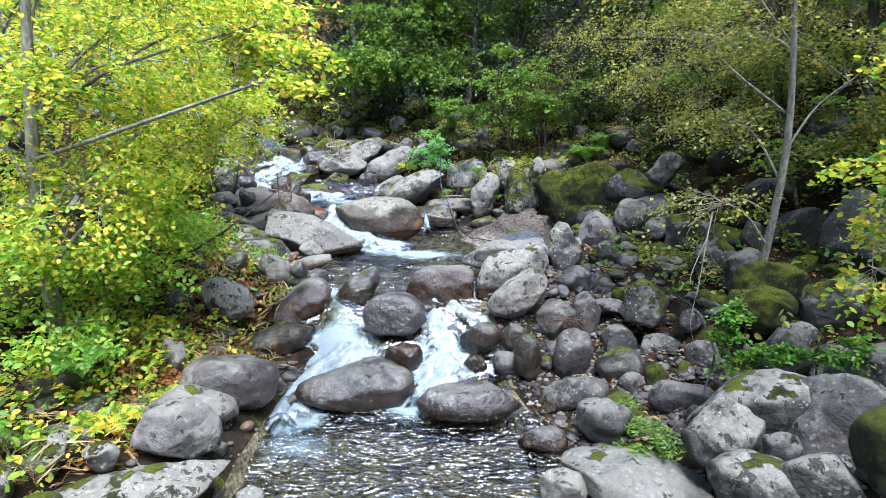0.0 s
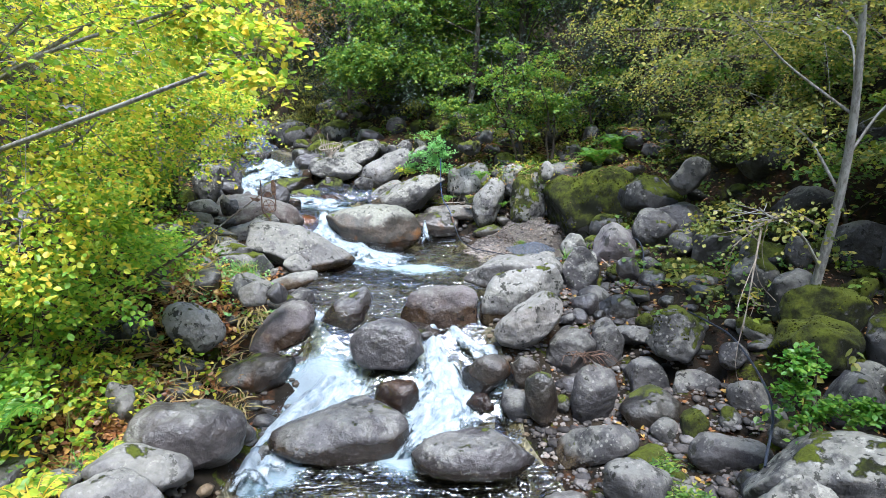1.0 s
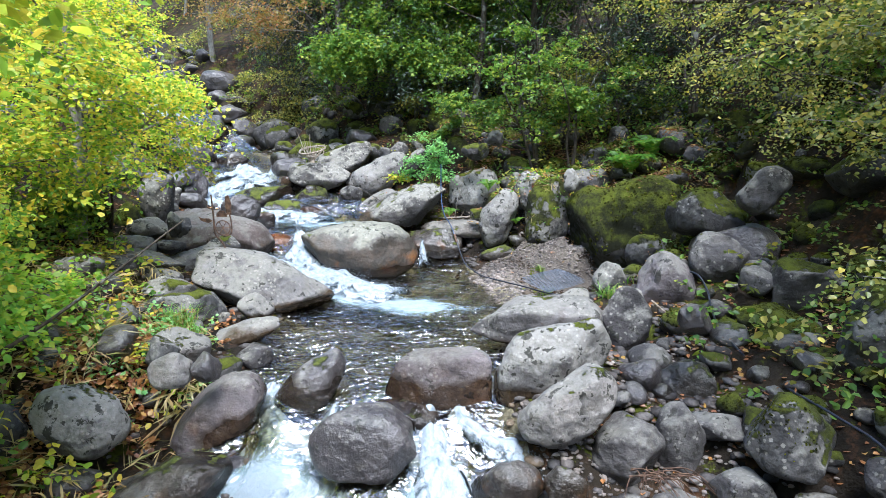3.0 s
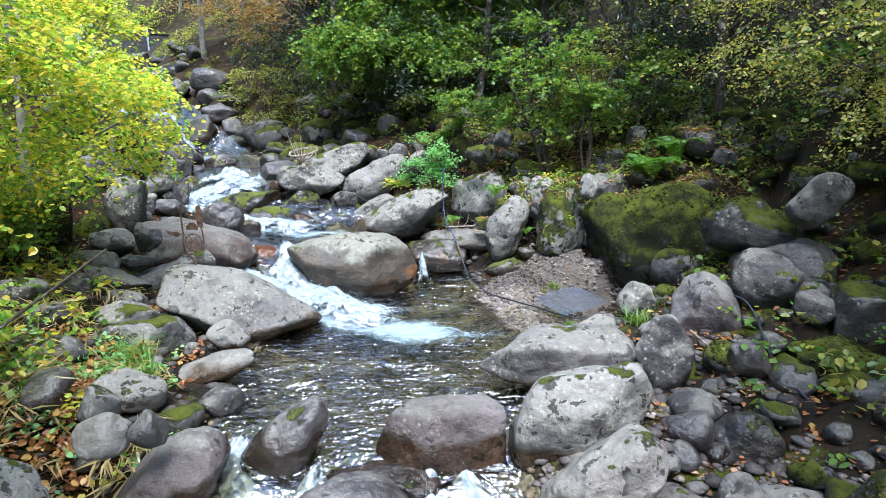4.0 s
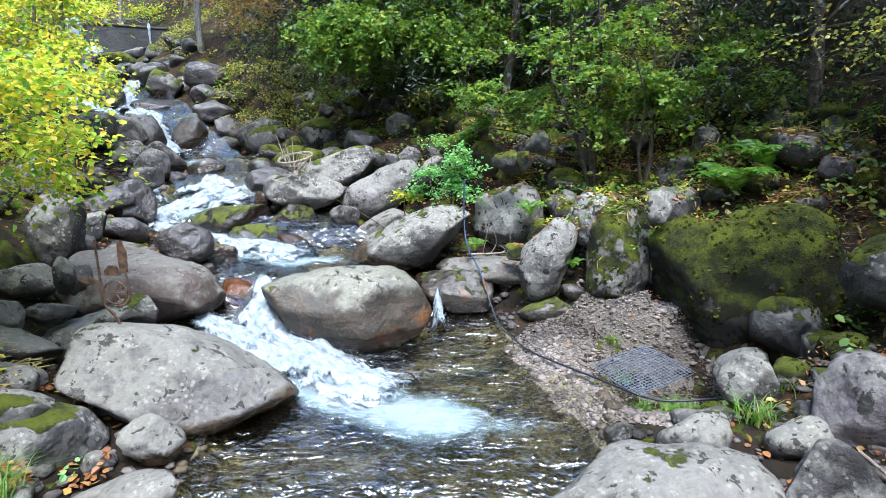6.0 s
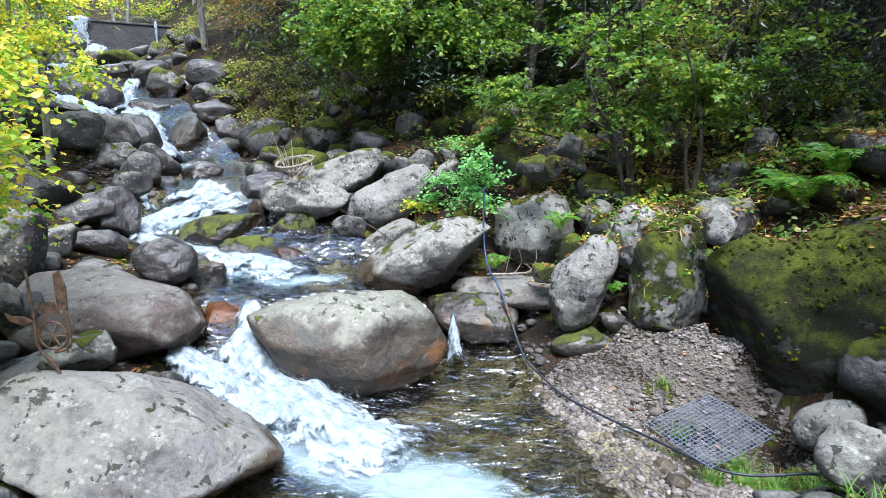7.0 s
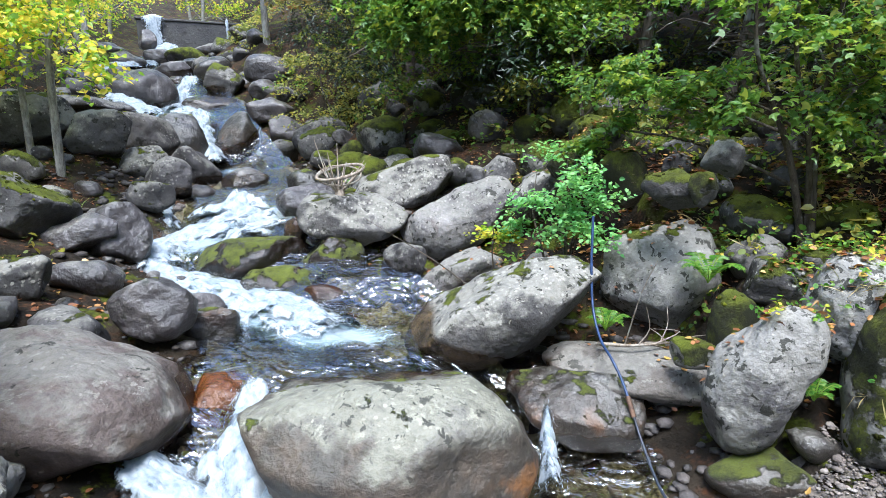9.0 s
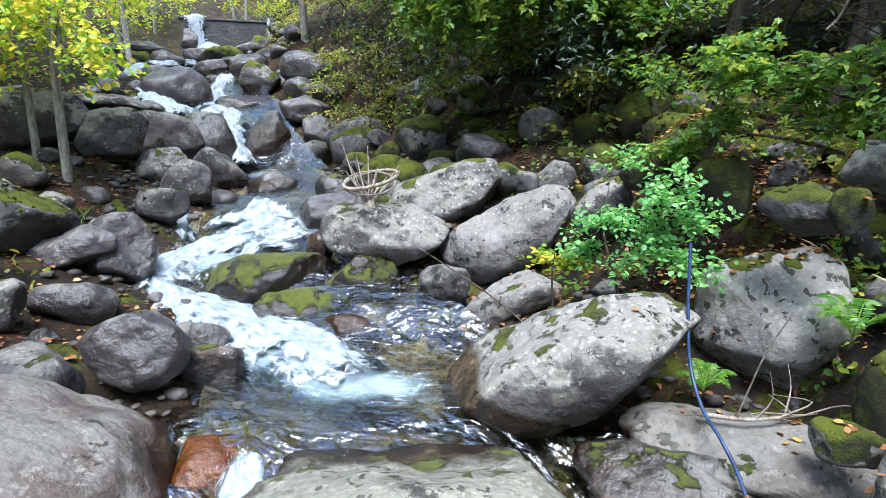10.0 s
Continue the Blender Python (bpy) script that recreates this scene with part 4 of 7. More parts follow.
boulder("mossgrey", 3.84, 9.11, 1.86, 0.35, 0.25, 0.33, 0, -23, 164)
boulder("mossgrey", 3.65, 7.70, 1.73, 0.31, 0.24, 0.34, 0, -30, 165)
boulder("mossy", 3.31, 8.73, 1.56, 0.44, 0.29, 0.26, 0, -24, 166)
boulder("wetmoss", -3.30, 14.74, 1.93, 0.52, 0.32, 0.20, 0, 15, 303, "", 2.6, 5, 0.07)
boulder("pale", -4.10, 10.60, 1.98, 0.30, 0.22, 0.17, 10, 30, 305)
boulder("lichen", -4.30, 11.30, 2.12, 0.28, 0.20, 0.19, -8, 40, 306)
boulder("grey", -3.95, 9.80, 1.92, 0.25, 0.18, 0.16, 0, 35, 307)
boulder("pale", -3.42, 9.92, 1.74, 0.20, 0.14, 0.11, 12, 20, 308)
boulder("lichen", -4.00, 9.10, 2.00, 0.30, 0.20, 0.19, 0, 45, 309)
boulder("grey", -3.62, 8.92, 1.86, 0.22, 0.16, 0.14, -10, 25, 310)
boulder("ledge", 0.28, 13.38, 1.78, 0.78, 0.40, 0.15, 0, -4, 304, "flat gravelly brown rock ledge beside the stream", 3.4, 6, 0.06)
boulder("orange", -2.72, 12.62, 1.60, 0.42, 0.36, 0.20, 8, 20, 301, "orange-brown slab under thin sliding water")
boulder("wet", -0.45, 7.78, 1.06, 0.46, 0.36, 0.17, 0, 5, 302, "flat wet slab at the lip of the falls")


build_ground()

# ---- running water ----
WATER, FOAM = water_material(), foam_material()
FOAM_SPOTS = []   # x, y, half length along and across, turn, amount


def foam_spot(x, y, rx, ry, turn=0.0, amount=1.0):
    FOAM_SPOTS.append((x, y, rx, ry, radians(turn), amount))


def build_bed():
    ys = np.arange(2.0, 20, 0.12)
    us = np.linspace(-1, 1, 41)
    mid, half, level = station(ys)
    X = mid[:, None] + us[None] * half[:, None] * 0.94
    Y = ys[:, None] + 0 * X
    V = np.stack([X, Y, ground_z(X, Y) + 0.012], -1).reshape(-1, 3)
    i, j = np.meshgrid(np.arange(len(ys) - 1), np.arange(len(us) - 1), indexing="ij")
    a = i * len(us) + j
    F = np.stack([a, a + 1, a + 1 + len(us), a + len(us)], -1).reshape(-1, 4)
    tagged(part("stream_bed", make_mesh("stream_bed", V, F), bed_material()), "brown sandy gravel bed under the shallow water", "stream bed", kind="structure")


def build_water():
    ys = np.concatenate([np.arange(-3, 20, 0.05), np.arange(20, 36.2, 0.15)])
    us = np.linspace(-1, 1, 61)
    mid, half, level = station(ys)
    X = mid[:, None] + us[None] * (half[:, None] + 0.35)
    Y = ys[:, None] + 0 * X
    q = np.stack([X.ravel(), Y.ravel(), 0 * X.ravel()], 1)
    steep = np.clip(np.gradient(water_z(X, Y), ys, axis=0), 0, 1)
    rip = 0.030 * rough_noise(q * np.array([2.0, 4.0, 1]), 31, 3).reshape(X.shape) + (steep.ravel() * 0.10 * rough_noise(q * 3.0, 33, 3)).reshape(X.shape)
    Z = water_z(X, Y) + rip
    foam = 0.0 * steep
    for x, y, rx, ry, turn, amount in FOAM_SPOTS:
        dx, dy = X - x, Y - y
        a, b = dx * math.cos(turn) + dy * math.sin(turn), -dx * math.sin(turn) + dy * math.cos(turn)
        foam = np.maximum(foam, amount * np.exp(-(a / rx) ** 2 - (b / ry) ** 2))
    Z = Z + (np.clip(foam, 0, 1).ravel() * 0.035 * rough_noise(q * 6, 41, 3)).reshape(X.shape)
    V = np.stack([X, Y, Z], -1).reshape(-1, 3)
    i, j = np.meshgrid(np.arange(len(ys) - 1), np.arange(len(us) - 1), indexing="ij")
    a = i * len(us) + j
    F = np.stack([a, a + 1, a + 1 + len(us), a + len(us)], -1).reshape(-1, 4)
    m = make_mesh("water", V, F)
    chop = (0.5 + 0.5 * np.clip((10.2 - Y) / 1.2, 0, 1)) * (1 - 0.65 * np.exp(-((Y - 6.9) / 0.8) ** 4))
    m.attributes.new("chop", "FLOAT", "POINT").data.foreach_set("value", chop.ravel().astype(np.float32))
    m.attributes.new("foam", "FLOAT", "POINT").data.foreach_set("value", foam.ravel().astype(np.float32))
    tagged(part("water", m, WATER), "clear shallow mountain stream with pools and white riffles", "water", kind="structure")


def cascade(points, seed, label="white water tumbling between dark boulders", lumps=0.045):
    """A fall of white water, two torn sheets and loose strands: rows of x, y, z, half width from lip to foot."""
    points = np.array(points, float)
    rng = np.random.default_rng(seed)
    sheets = [sheet(points, seed, lumps)]
    q = points.copy()
    q[:, 2] += 0.03
    q[:, 3] *= 0.6
    sheets.append(sheet(q, seed + 60, lumps))
    sheets.append(strands(points, rng))
    V, F = joined([(v, f) for v, f, _, _ in sheets])
    m = make_mesh("cascade", V, F)
    uv = np.concatenate([u for _, _, u, _ in sheets])
    edge = np.concatenate([e for _, _, _, e in sheets])
    layer = m.uv_layers.new(name="flow")
    idx = np.empty(len(m.loops), np.int32)
    m.loops.foreach_get("vertex_index", idx)
    layer.data.foreach_set("uv", uv[idx].astype(np.float32).ravel())
    m.attributes.new("edge", "FLOAT", "POINT").data.foreach_set("value", edge.astype(np.float32))
    tagged(part("cascade", m, FOAM), label, "waterfall", kind="structure")


def strands(points, rng):
    """Drops and threads of water flung along the fall."""
    C = bend(points, 80)
    P, W = C[:, :3], np.maximum(C[:, 3], 0.02)
    T = np.gradient(P, axis=0)
    step = np.linalg.norm(T, axis=1)
    T /= step[:, None] + 1e-9
    side = np.stack([T[:, 1], -T[:, 0], 0 * T[:, 0]], 1)
    side /= np.linalg.norm(side, axis=1)[:, None] + 1e-9
    up = np.cross(side, T)
    n = int(min(4500, 3200 * float((step * 2 * W).sum())))
    share = step * W
    i = rng.choice(80, size=n, p=share / share.sum())
    u = np.clip(0.48 * rng.normal(size=n), -1.1, 1.1)
    lift = 0.02 + 0.05 * np.abs(rng.normal(size=n)) * (1 - 0.6 * np.abs(u))
    at = P[i] + side[i] * (u * W[i])[:, None] + up[i] * lift[:, None] + T[i] * (rng.uniform(-0.5, 0.5, n) * step[i])[:, None]
    at[:, 2] += 0.05 * (1 - u ** 2)
    D = T[i] + 0.35 * rng.normal(size=(n, 3))
    N = up[i] + 0.5 * rng.normal(size=(n, 3))
    v, f = leaves(rng, at, D, N, rng.uniform(0.010, 0.036, n), "streak")
    return v, f, np.zeros((len(v), 2)), np.full(len(v), 1.6)


def sheet(points, seed, lumps):
    C = bend(points, len(points) * 16)
    P, W = C[:, :3], np.maximum(C[:, 3], 0.02)
    T = np.gradient(P, axis=0)
    run = np.concatenate([[0], np.cumsum(np.linalg.norm(np.diff(P, axis=0), axis=1))])
    side = np.stack([T[:, 1], -T[:, 0], 0 * T[:, 0]], 1)
    side /= np.linalg.norm(side, axis=1)[:, None] + 1e-9
    us = np.linspace(-1, 1, 25)
    W = W * (1 + 0.30 * lattice(np.stack([run * 4, 0 * run, 0 * run], 1), seed + 3))
    V = P[:, None] + side[:, None] * (us[None, :, None] * W[:, None, None])
    V[..., 2] += (0.07 * (1 - us ** 2))[None] - 0.05 * (np.abs(us) ** 3)[None]
    flat = V.reshape(-1, 3)
    q = np.stack([us[None] * W[:, None], run[:, None] + 0 * us[None], 0 * run[:, None] + 0 * us[None]], -1).reshape(-1, 3)
    n = rough_noise(q * np.array([6.5, 4.0, 1.0]), seed, 3, 0.6)
    m = rough_noise(q * np.array([17.0, 11.0, 1.0]), seed + 5, 2, 0.6)
    flat = flat + np.stack([0.4 * n, -0.5 * n, n], 1) * lumps + np.stack([0.2 * m, -0.4 * m, 0.6 * m], 1) * 0.35 * lumps
    k = len(us)
    i, j = np.meshgrid(np.arange(len(P) - 1), np.arange(k - 1), indexing="ij")
    a = i * k + j
    F = np.stack([a, a + 1, a + 1 + k, a + k], -1).reshape(-1, 4)
    uv = np.stack([us[None] * W[:, None] + seed, run[:, None] + 0 * us[None]], -1).reshape(-1, 2)
    ends = np.clip(np.minimum(run / 0.12, (run[-1] - run) / 0.35), 0, 1)
    edge = np.clip((1 - np.abs(us)[None] ** 2.0) * ends[:, None] * 0.98, 0, 1).ravel()
    return flat, F, uv, edge


# the lower double fall
cascade([(-1.57, 8.0, 1.20, 0.12), (-1.55, 7.75, 1.10, 0.16), (-1.44, 7.55, 0.98, 0.26), (-1.32, 7.3, 0.86, 0.42), (-1.25, 7.0, 0.74, 0.52), (-1.42, 6.65, 0.62, 0.44), (-1.66, 6.25, 0.50, 0.33), (-1.76, 5.85, 0.44, 0.30), (-1.70, 5.45, 0.41, 0.34)], 1)
cascade([(-0.12, 7.9, 1.18, 0.09), (-0.14, 7.6, 1.04, 0.15), (-0.10, 7.3, 0.89, 0.26), (-0.02, 7.0, 0.76, 0.42), (0.02, 6.65, 0.62, 0.46), (-0.12, 6.3, 0.51, 0.38), (-0.28, 5.95, 0.43, 0.24)], 2)
cascade([(0.0, 7.9, 1.13, 0.06), (0.28, 7.46, 1.01, 0.12), (0.62, 7.35, 0.93, 0.17), (0.74, 7.12, 0.81, 0.14), (0.78, 6.87, 0.67, 0.12), (0.55, 6.6, 0.54, 0.18)], 3)
cascade([(-0.95, 7.75, 1.08, 0.10), (-1.0, 7.4, 0.91, 0.18), (-1.12, 7.15, 0.79, 0.22)], 4)
# the fall into the middle pool
cascade([(-2.45, 12.45, 1.80, 0.15), (-2.33, 12.2, 1.70, 0.21), (-2.2, 11.92, 1.54, 0.33), (-1.98, 11.65, 1.42, 0.40), (-1.55, 11.35, 1.33, 0.42), (-1.1, 11.0, 1.27, 0.42), (-0.6, 10.8, 1.24, 0.36)], 5)
cascade([(-2.95, 11.85, 1.60, 0.10), (-2.7, 11.75, 1.53, 0.20), (-2.35, 11.6, 1.45, 0.28), (-1.9, 11.35, 1.34, 0.30), (-1.5, 11.05, 1.28, 0.28)], 6)
cascade([(-0.42, 12.85, 1.62, 0.05), (-0.40, 12.6, 1.45, 0.08), (-0.36, 12.4, 1.28, 0.12)], 7, "thin white trickle beside a round boulder")
# the riffle above it
cascade([(-5.15, 14.8, 2.18, 0.20), (-4.7, 14.5, 2.07, 0.33), (-4.0, 14.3, 1.98, 0.40), (-3.3, 14.05, 1.92, 0.42), (-2.7, 13.8, 1.89, 0.42), (-2.2, 13.55, 1.86, 0.36)], 8)
cascade([(-4.55, 16.3, 2.66, 0.52), (-4.52, 16.1, 2.55, 0.55), (-4.45, 15.9, 2.44, 0.58), (-4.6, 15.6, 2.36, 0.60), (-4.85, 15.25, 2.28, 0.48), (-4.9, 14.85, 2.18, 0.42), (-4.6, 14.5, 2.06, 0.40)], 9)
cascade([(-3.95, 16.35, 2.64, 0.14), (-3.98, 16.15, 2.47, 0.18), (-4.15, 15.8, 2.41, 0.25), (-4.4, 15.5, 2.37, 0.25)], 10)
cascade([(-5.5, 16.05, 2.58, 0.09), (-5.42, 15.8, 2.44, 0.17), (-5.15, 15.35, 2.30, 0.28)], 16)
# the long stair above
cascade([(-8.6, 21.0, 4.00, 0.25), (-7.98, 20.8, 3.92, 0.25), (-7.61, 20.2, 3.60, 0.25), (-6.99, 19.5, 3.25, 0.19), (-6.5, 19.0, 2.98, 0.22)], 11)
cascade([(-6.66, 20.95, 3.55, 0.06), (-6.5, 20.4, 3.17, 0.07), (-6.14, 19.9, 2.92, 0.15)], 12)
cascade([(-10.0, 23.7, 4.95, 0.31), (-9.95, 23.2, 4.62, 0.28), (-9.65, 22.6, 4.16, 0.31), (-9.1, 21.5, 4.03, 0.28)], 13)
cascade([(-13.7, 25.0, 5.43, 0.31), (-12.9, 23.6, 5.02, 0.31), (-12.1, 22.3, 4.67, 0.38), (-10.76, 21.5, 4.37, 0.45), (-9.61, 20.8, 4.12, 0.50), (-8.7, 20.3, 3.86, 0.31)], 14)
cascade([(-17.4, 33.6, 7.30, 0.50), (-15.45, 30.0, 6.25, 0.38), (-14.8, 28.5, 5.92, 0.44), (-13.7, 25.2, 5.46, 0.38)], 15)

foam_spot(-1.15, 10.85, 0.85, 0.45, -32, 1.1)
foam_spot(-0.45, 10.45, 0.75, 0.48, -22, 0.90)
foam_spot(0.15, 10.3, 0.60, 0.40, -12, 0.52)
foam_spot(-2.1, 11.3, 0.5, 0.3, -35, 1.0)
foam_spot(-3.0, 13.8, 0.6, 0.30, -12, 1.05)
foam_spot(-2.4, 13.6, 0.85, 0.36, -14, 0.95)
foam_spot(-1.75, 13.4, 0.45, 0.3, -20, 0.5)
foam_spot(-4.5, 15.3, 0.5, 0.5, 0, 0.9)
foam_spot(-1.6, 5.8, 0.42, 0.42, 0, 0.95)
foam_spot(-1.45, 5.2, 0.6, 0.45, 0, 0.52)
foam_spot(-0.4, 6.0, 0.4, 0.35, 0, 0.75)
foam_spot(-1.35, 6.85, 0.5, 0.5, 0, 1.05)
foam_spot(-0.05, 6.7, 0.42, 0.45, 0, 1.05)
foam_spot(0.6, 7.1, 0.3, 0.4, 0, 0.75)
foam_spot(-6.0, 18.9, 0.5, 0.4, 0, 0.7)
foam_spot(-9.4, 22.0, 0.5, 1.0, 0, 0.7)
build_bed()
build_water()

# ---- smaller stones on the banks ----
def scatter_stones():
    rng = np.random.default_rng(21)
    shapes = []
    for k in range(14):
        v, f = rock_verts(300 + k, 1.0, rng.uniform(0.7, 1.0), rng.uniform(0.5, 0.8), 3, 3.6, 10)
        shapes.append((v, f))
    made = {}
    count = 0
    for _ in range(6000):
        if count >= 230:
            break
        y = rng.uniform(2.6, 17) if rng.random() < 0.85 else rng.uniform(20, 28)
        mid, half, level = (float(v) for v in station(y))
        right = rng.random() < 0.68
        d = rng.uniform(-0.15, 2.4 if right else 1.9)
        x = mid + (half + d) * (1 if right else -1)
        r = float(np.clip(rng.lognormal(-1.85, 0.45), 0.06, 0.34)) * (1.0 if y < 16 else 1.8)
        if any((x - a) ** 2 + (y - b) ** 2 < (0.72 * c + 0.6 * r) ** 2 for a, b, c in SOLID):
            continue
        if 0.4 < x < 2.3 and 10.3 < y < 12.5 and r > 0.07:
            continue
        kind = rng.choice(["grey", "dark", "lichen", "mossgrey", "wet", "pale"], p=[0.30, 0.30, 0.10, 0.14, 0.14, 0.02]) if d > 0.2 else rng.choice(["dark", "wet", "grey"])
        k = int(rng.integers(14))
        if (k, kind) not in made:
            made[k, kind] = make_mesh("stone", *shapes[k])
        ob = part("stone", made[k, kind], ROCK[kind])
        z = float(ground_z(np.array([x]), np.array([y]))[0])
        ob.matrix_world = pose(x, y, z + 0.2 * r, rng.uniform(-20, 20), rng.uniform(-20, 20), rng.uniform(0, 360)) @ Matrix.Diagonal((r, r, r, 1))
        tagged(ob, ("small " if r < 0.15 else "middling ") + ROCK_WORDS[kind].replace("boulder", "stone"), "stone", "loose stones along the stream")
        SOLID.append((x, y, r))
        count += 1


scatter_stones()


def name_sunk(r):
    return "boulder" if r > 0.3 else "half_buried_stone"


def mossy_bank():
    """Half-buried mossy blocks on the slope above the stones of the shore."""
    rng = np.random.default_rng(33)
    count = 0
    for _ in range(900):
        if count >= 70:
            break
        y = rng.uniform(5.0, 16.5)
        mid, half, level = (float(v) for v in station(y))
        side = 1 if rng.random() < 0.8 else -1
        x = mid + side * (half + rng.uniform(1.7, 4.8))
        r = rng.uniform(0.14, 0.42)
        if any((x - a) ** 2 + (y - b) ** 2 < (0.75 * c + 0.65 * r) ** 2 for a, b, c in SOLID):
            continue
        z = float(ground_z(np.array([x]), np.array([y]))[0])
        kind = rng.choice(["mossy", "mossgrey", "grey", "dark"], p=[0.45, 0.3, 0.15, 0.1])
        v, f = rock_verts(int(rng.integers(5000)), r, r * rng.uniform(0.7, 1), r * rng.uniform(0.55, 0.9), 4 if r > 0.25 and y < 16 else 3)
        ob = part(name_sunk(r), make_mesh("boulder", v, f), ROCK[kind])
        ob.matrix_world = pose(x, y, z + 0.22 * r, rng.uniform(-15, 15), rng.uniform(-15, 15), rng.uniform(0, 360))
        tagged(ob, "half-buried " + ROCK_WORDS[kind], "boulder" if r > 0.3 else "stone")
        SOLID.append((x, y, r))
        count += 1


mossy_bank()


def terrace_stones(x0, x1, y0, y1, n, lo, hi, seed):
    """Mossy stones half sunk in the terrace under the trees."""
    rng = np.random.default_rng(seed)
    count = 0
    for _ in range(n * 8):
        if count >= n:
            break
        x, y = rng.uniform(x0, x1), rng.uniform(y0, y1)
        mid, half, level = (float(v) for v in station(y))
        if x < mid + half + 0.25:
            continue
        r = rng.uniform(lo, hi)
        if any((x - a) ** 2 + (y - b) ** 2 < (0.7 * c + 0.6 * r) ** 2 for a, b, c in SOLID):
            continue
        kind = str(rng.choice(["mossy", "mosscap", "mossgrey", "grey", "lichen"], p=[0.36, 0.22, 0.2, 0.14, 0.08]))
        v, f = rock_verts(int(rng.integers(5000)), r, r * rng.uniform(0.7, 1), r * rng.uniform(0.6, 0.95), 3 if y > 16 or r < 0.2 else 4)
        m = pose(x, y, float(ground_z(np.array([x]), np.array([y]))[0]) + 0.25 * r, rng.uniform(-15, 15), rng.uniform(-15, 15), rng.uniform(0, 360))
        SOLID.append((x, y, r))
        count += 1
        ob = part(name_sunk(r), make_mesh("boulder", v, f), ROCK[kind])
        ob.matrix_world = m
        tagged(ob, "half-buried " + ROCK_WORDS[kind], "boulder" if r > 0.3 else "stone", "mossy stones of the terrace")


terrace_stones(0.4, 5.2, 13.0, 16.5, 75, 0.10, 0.36, 35)
terrace_stones(3.1, 5.4, 11.0, 13.4, 18, 0.16, 0.42, 39)
terrace_stones(2.1, 4.8, 5.2, 11.2, 50, 0.08, 0.24, 37)
terrace_stones(-4.6, 1.0, 16.0, 20.5, 70, 0.14, 0.46, 36)


def moss_cushions(n, seed):
    """Cushions of moss on the tops of the overgrown boulders."""
    rng = np.random.default_rng(seed)
    P, N, W = [], [], []
    for ob in bpy.data.objects:
        if ob.type != "MESH" or ob.name.split(".")[0] not in ("boulder", "half_buried_stone"):
            continue
        c, name = ob.matrix_world.translation, ob.data.materials[0].name
        full = name in ("moss_covered_granite", "moss_capped_granite")
        if not (full or name == "half_mossy_granite") or c.y > 17:
            continue
        q, me = np.array(ob.matrix_world), ob.data
        v, w = np.empty(3 * len(me.vertices), np.float32), np.empty(3 * len(me.vertices), np.float32)
        me.vertices.foreach_get("co", v)
        me.vertex_normals.foreach_get("vector", w)
        v, w = v.reshape(-1, 3) @ q[:3, :3].T + q[:3, 3], w.reshape(-1, 3) @ q[:3, :3].T
        grow = 0.45 * w[:, 2] + 0.55 * rough_noise(v * 2.6, 61, 3)
        ok = grow > (0.12 if full else 0.50)
        size = ob.dimensions.x * ob.dimensions.y
        P.append(v[ok]), N.append(w[ok]), W.append(np.full(ok.sum(), size / max(1, len(v)) / (1 + 0.05 * max(0, c.y - 9) ** 2)))
    P, N, W = np.concatenate(P), np.concatenate(N), np.concatenate(W)
    i = rng.choice(len(P), n, p=W / W.sum())
    P, N = P[i] + 0.01 * rng.normal(size=(n, 3)), N[i]
    s, f = sphere(1)
    A = np.cross(N, rng.normal(size=(n, 3)))
    A /= np.linalg.norm(A, axis=1)[:, None] + 1e-9
    B = np.cross(N, A)
    R = (rng.uniform(0.008, 0.024, n) * np.clip((P[:, 1] - 1) / 10, 0.35, 1))[:, None, None]
    lump = 1 + 0.28 * rng.normal(size=(n, len(s), 1))
    V = P[:, None] + R * lump * (s[None, :, 0:1] * A[:, None] + s[None, :, 1:2] * B[:, None] + (0.30 * s[None, :, 2:3] - 0.05) * N[:, None])
    F = (f[None] + (np.arange(n) * len(s))[:, None, None]).reshape(-1, 3)
    tagged(part("moss", make_mesh("moss", V.reshape(-1, 3), F), MOSS), "green and olive moss cushions on the boulders", "moss", kind="stuff")


moss_cushions(16000, 55)


def pebbles(name, label, material, n, place, lo, hi, seed):
    rng = np.random.default_rng(seed)
    v, f = sphere(1)
    X, Y = place(rng, n)
    if name == "bank_rubble":
        ok = ((X - 1.35) / 1.25) ** 2 + ((Y - 11.35) / 1.3) ** 2 > 1
        X, Y = X[ok], Y[ok]
        n = len(X)
    Z = ground_z(X, Y)
    R = rng.uniform(lo, hi, n) * rng.uniform(0.6, 1.4, n)
    R = np.where(rng.random(n) < 0.06, 2.4 * R, R) if name == "gravel" else R
    S = np.stack([R, R * rng.uniform(0.6, 1, n), R * rng.uniform(0.28, 0.6, n)], 1)
    a = rng.uniform(0, 6.28, n)
    L = v[None] * S[:, None] * (1 + 0.10 * rng.normal(size=(n, len(v), 1)))
    W = np.stack([L[..., 0] * np.cos(a)[:, None] - L[..., 1] * np.sin(a)[:, None], L[..., 0] * np.sin(a)[:, None] + L[..., 1] * np.cos(a)[:, None], L[..., 2]], -1)
    W += np.stack([X, Y, Z + 0.25 * S[:, 2] + (0.010 if name == "gravel" else 0.0)], 1)[:, None]
    F = (f[None] + (np.arange(n) * len(v))[:, None, None]).reshape(-1, 3)
    tagged(part(name, make_mesh(name, W.reshape(-1, 3), F), material), label, "pebbles", kind="stuff")


def on_bar(rng, n):
    a, r = rng.uniform(0, 6.28, n), np.sqrt(rng.uniform(0, 1, n))
    return 1.3 + 1.15 * r * np.cos(a), 11.35 + 1.2 * r * np.sin(a)


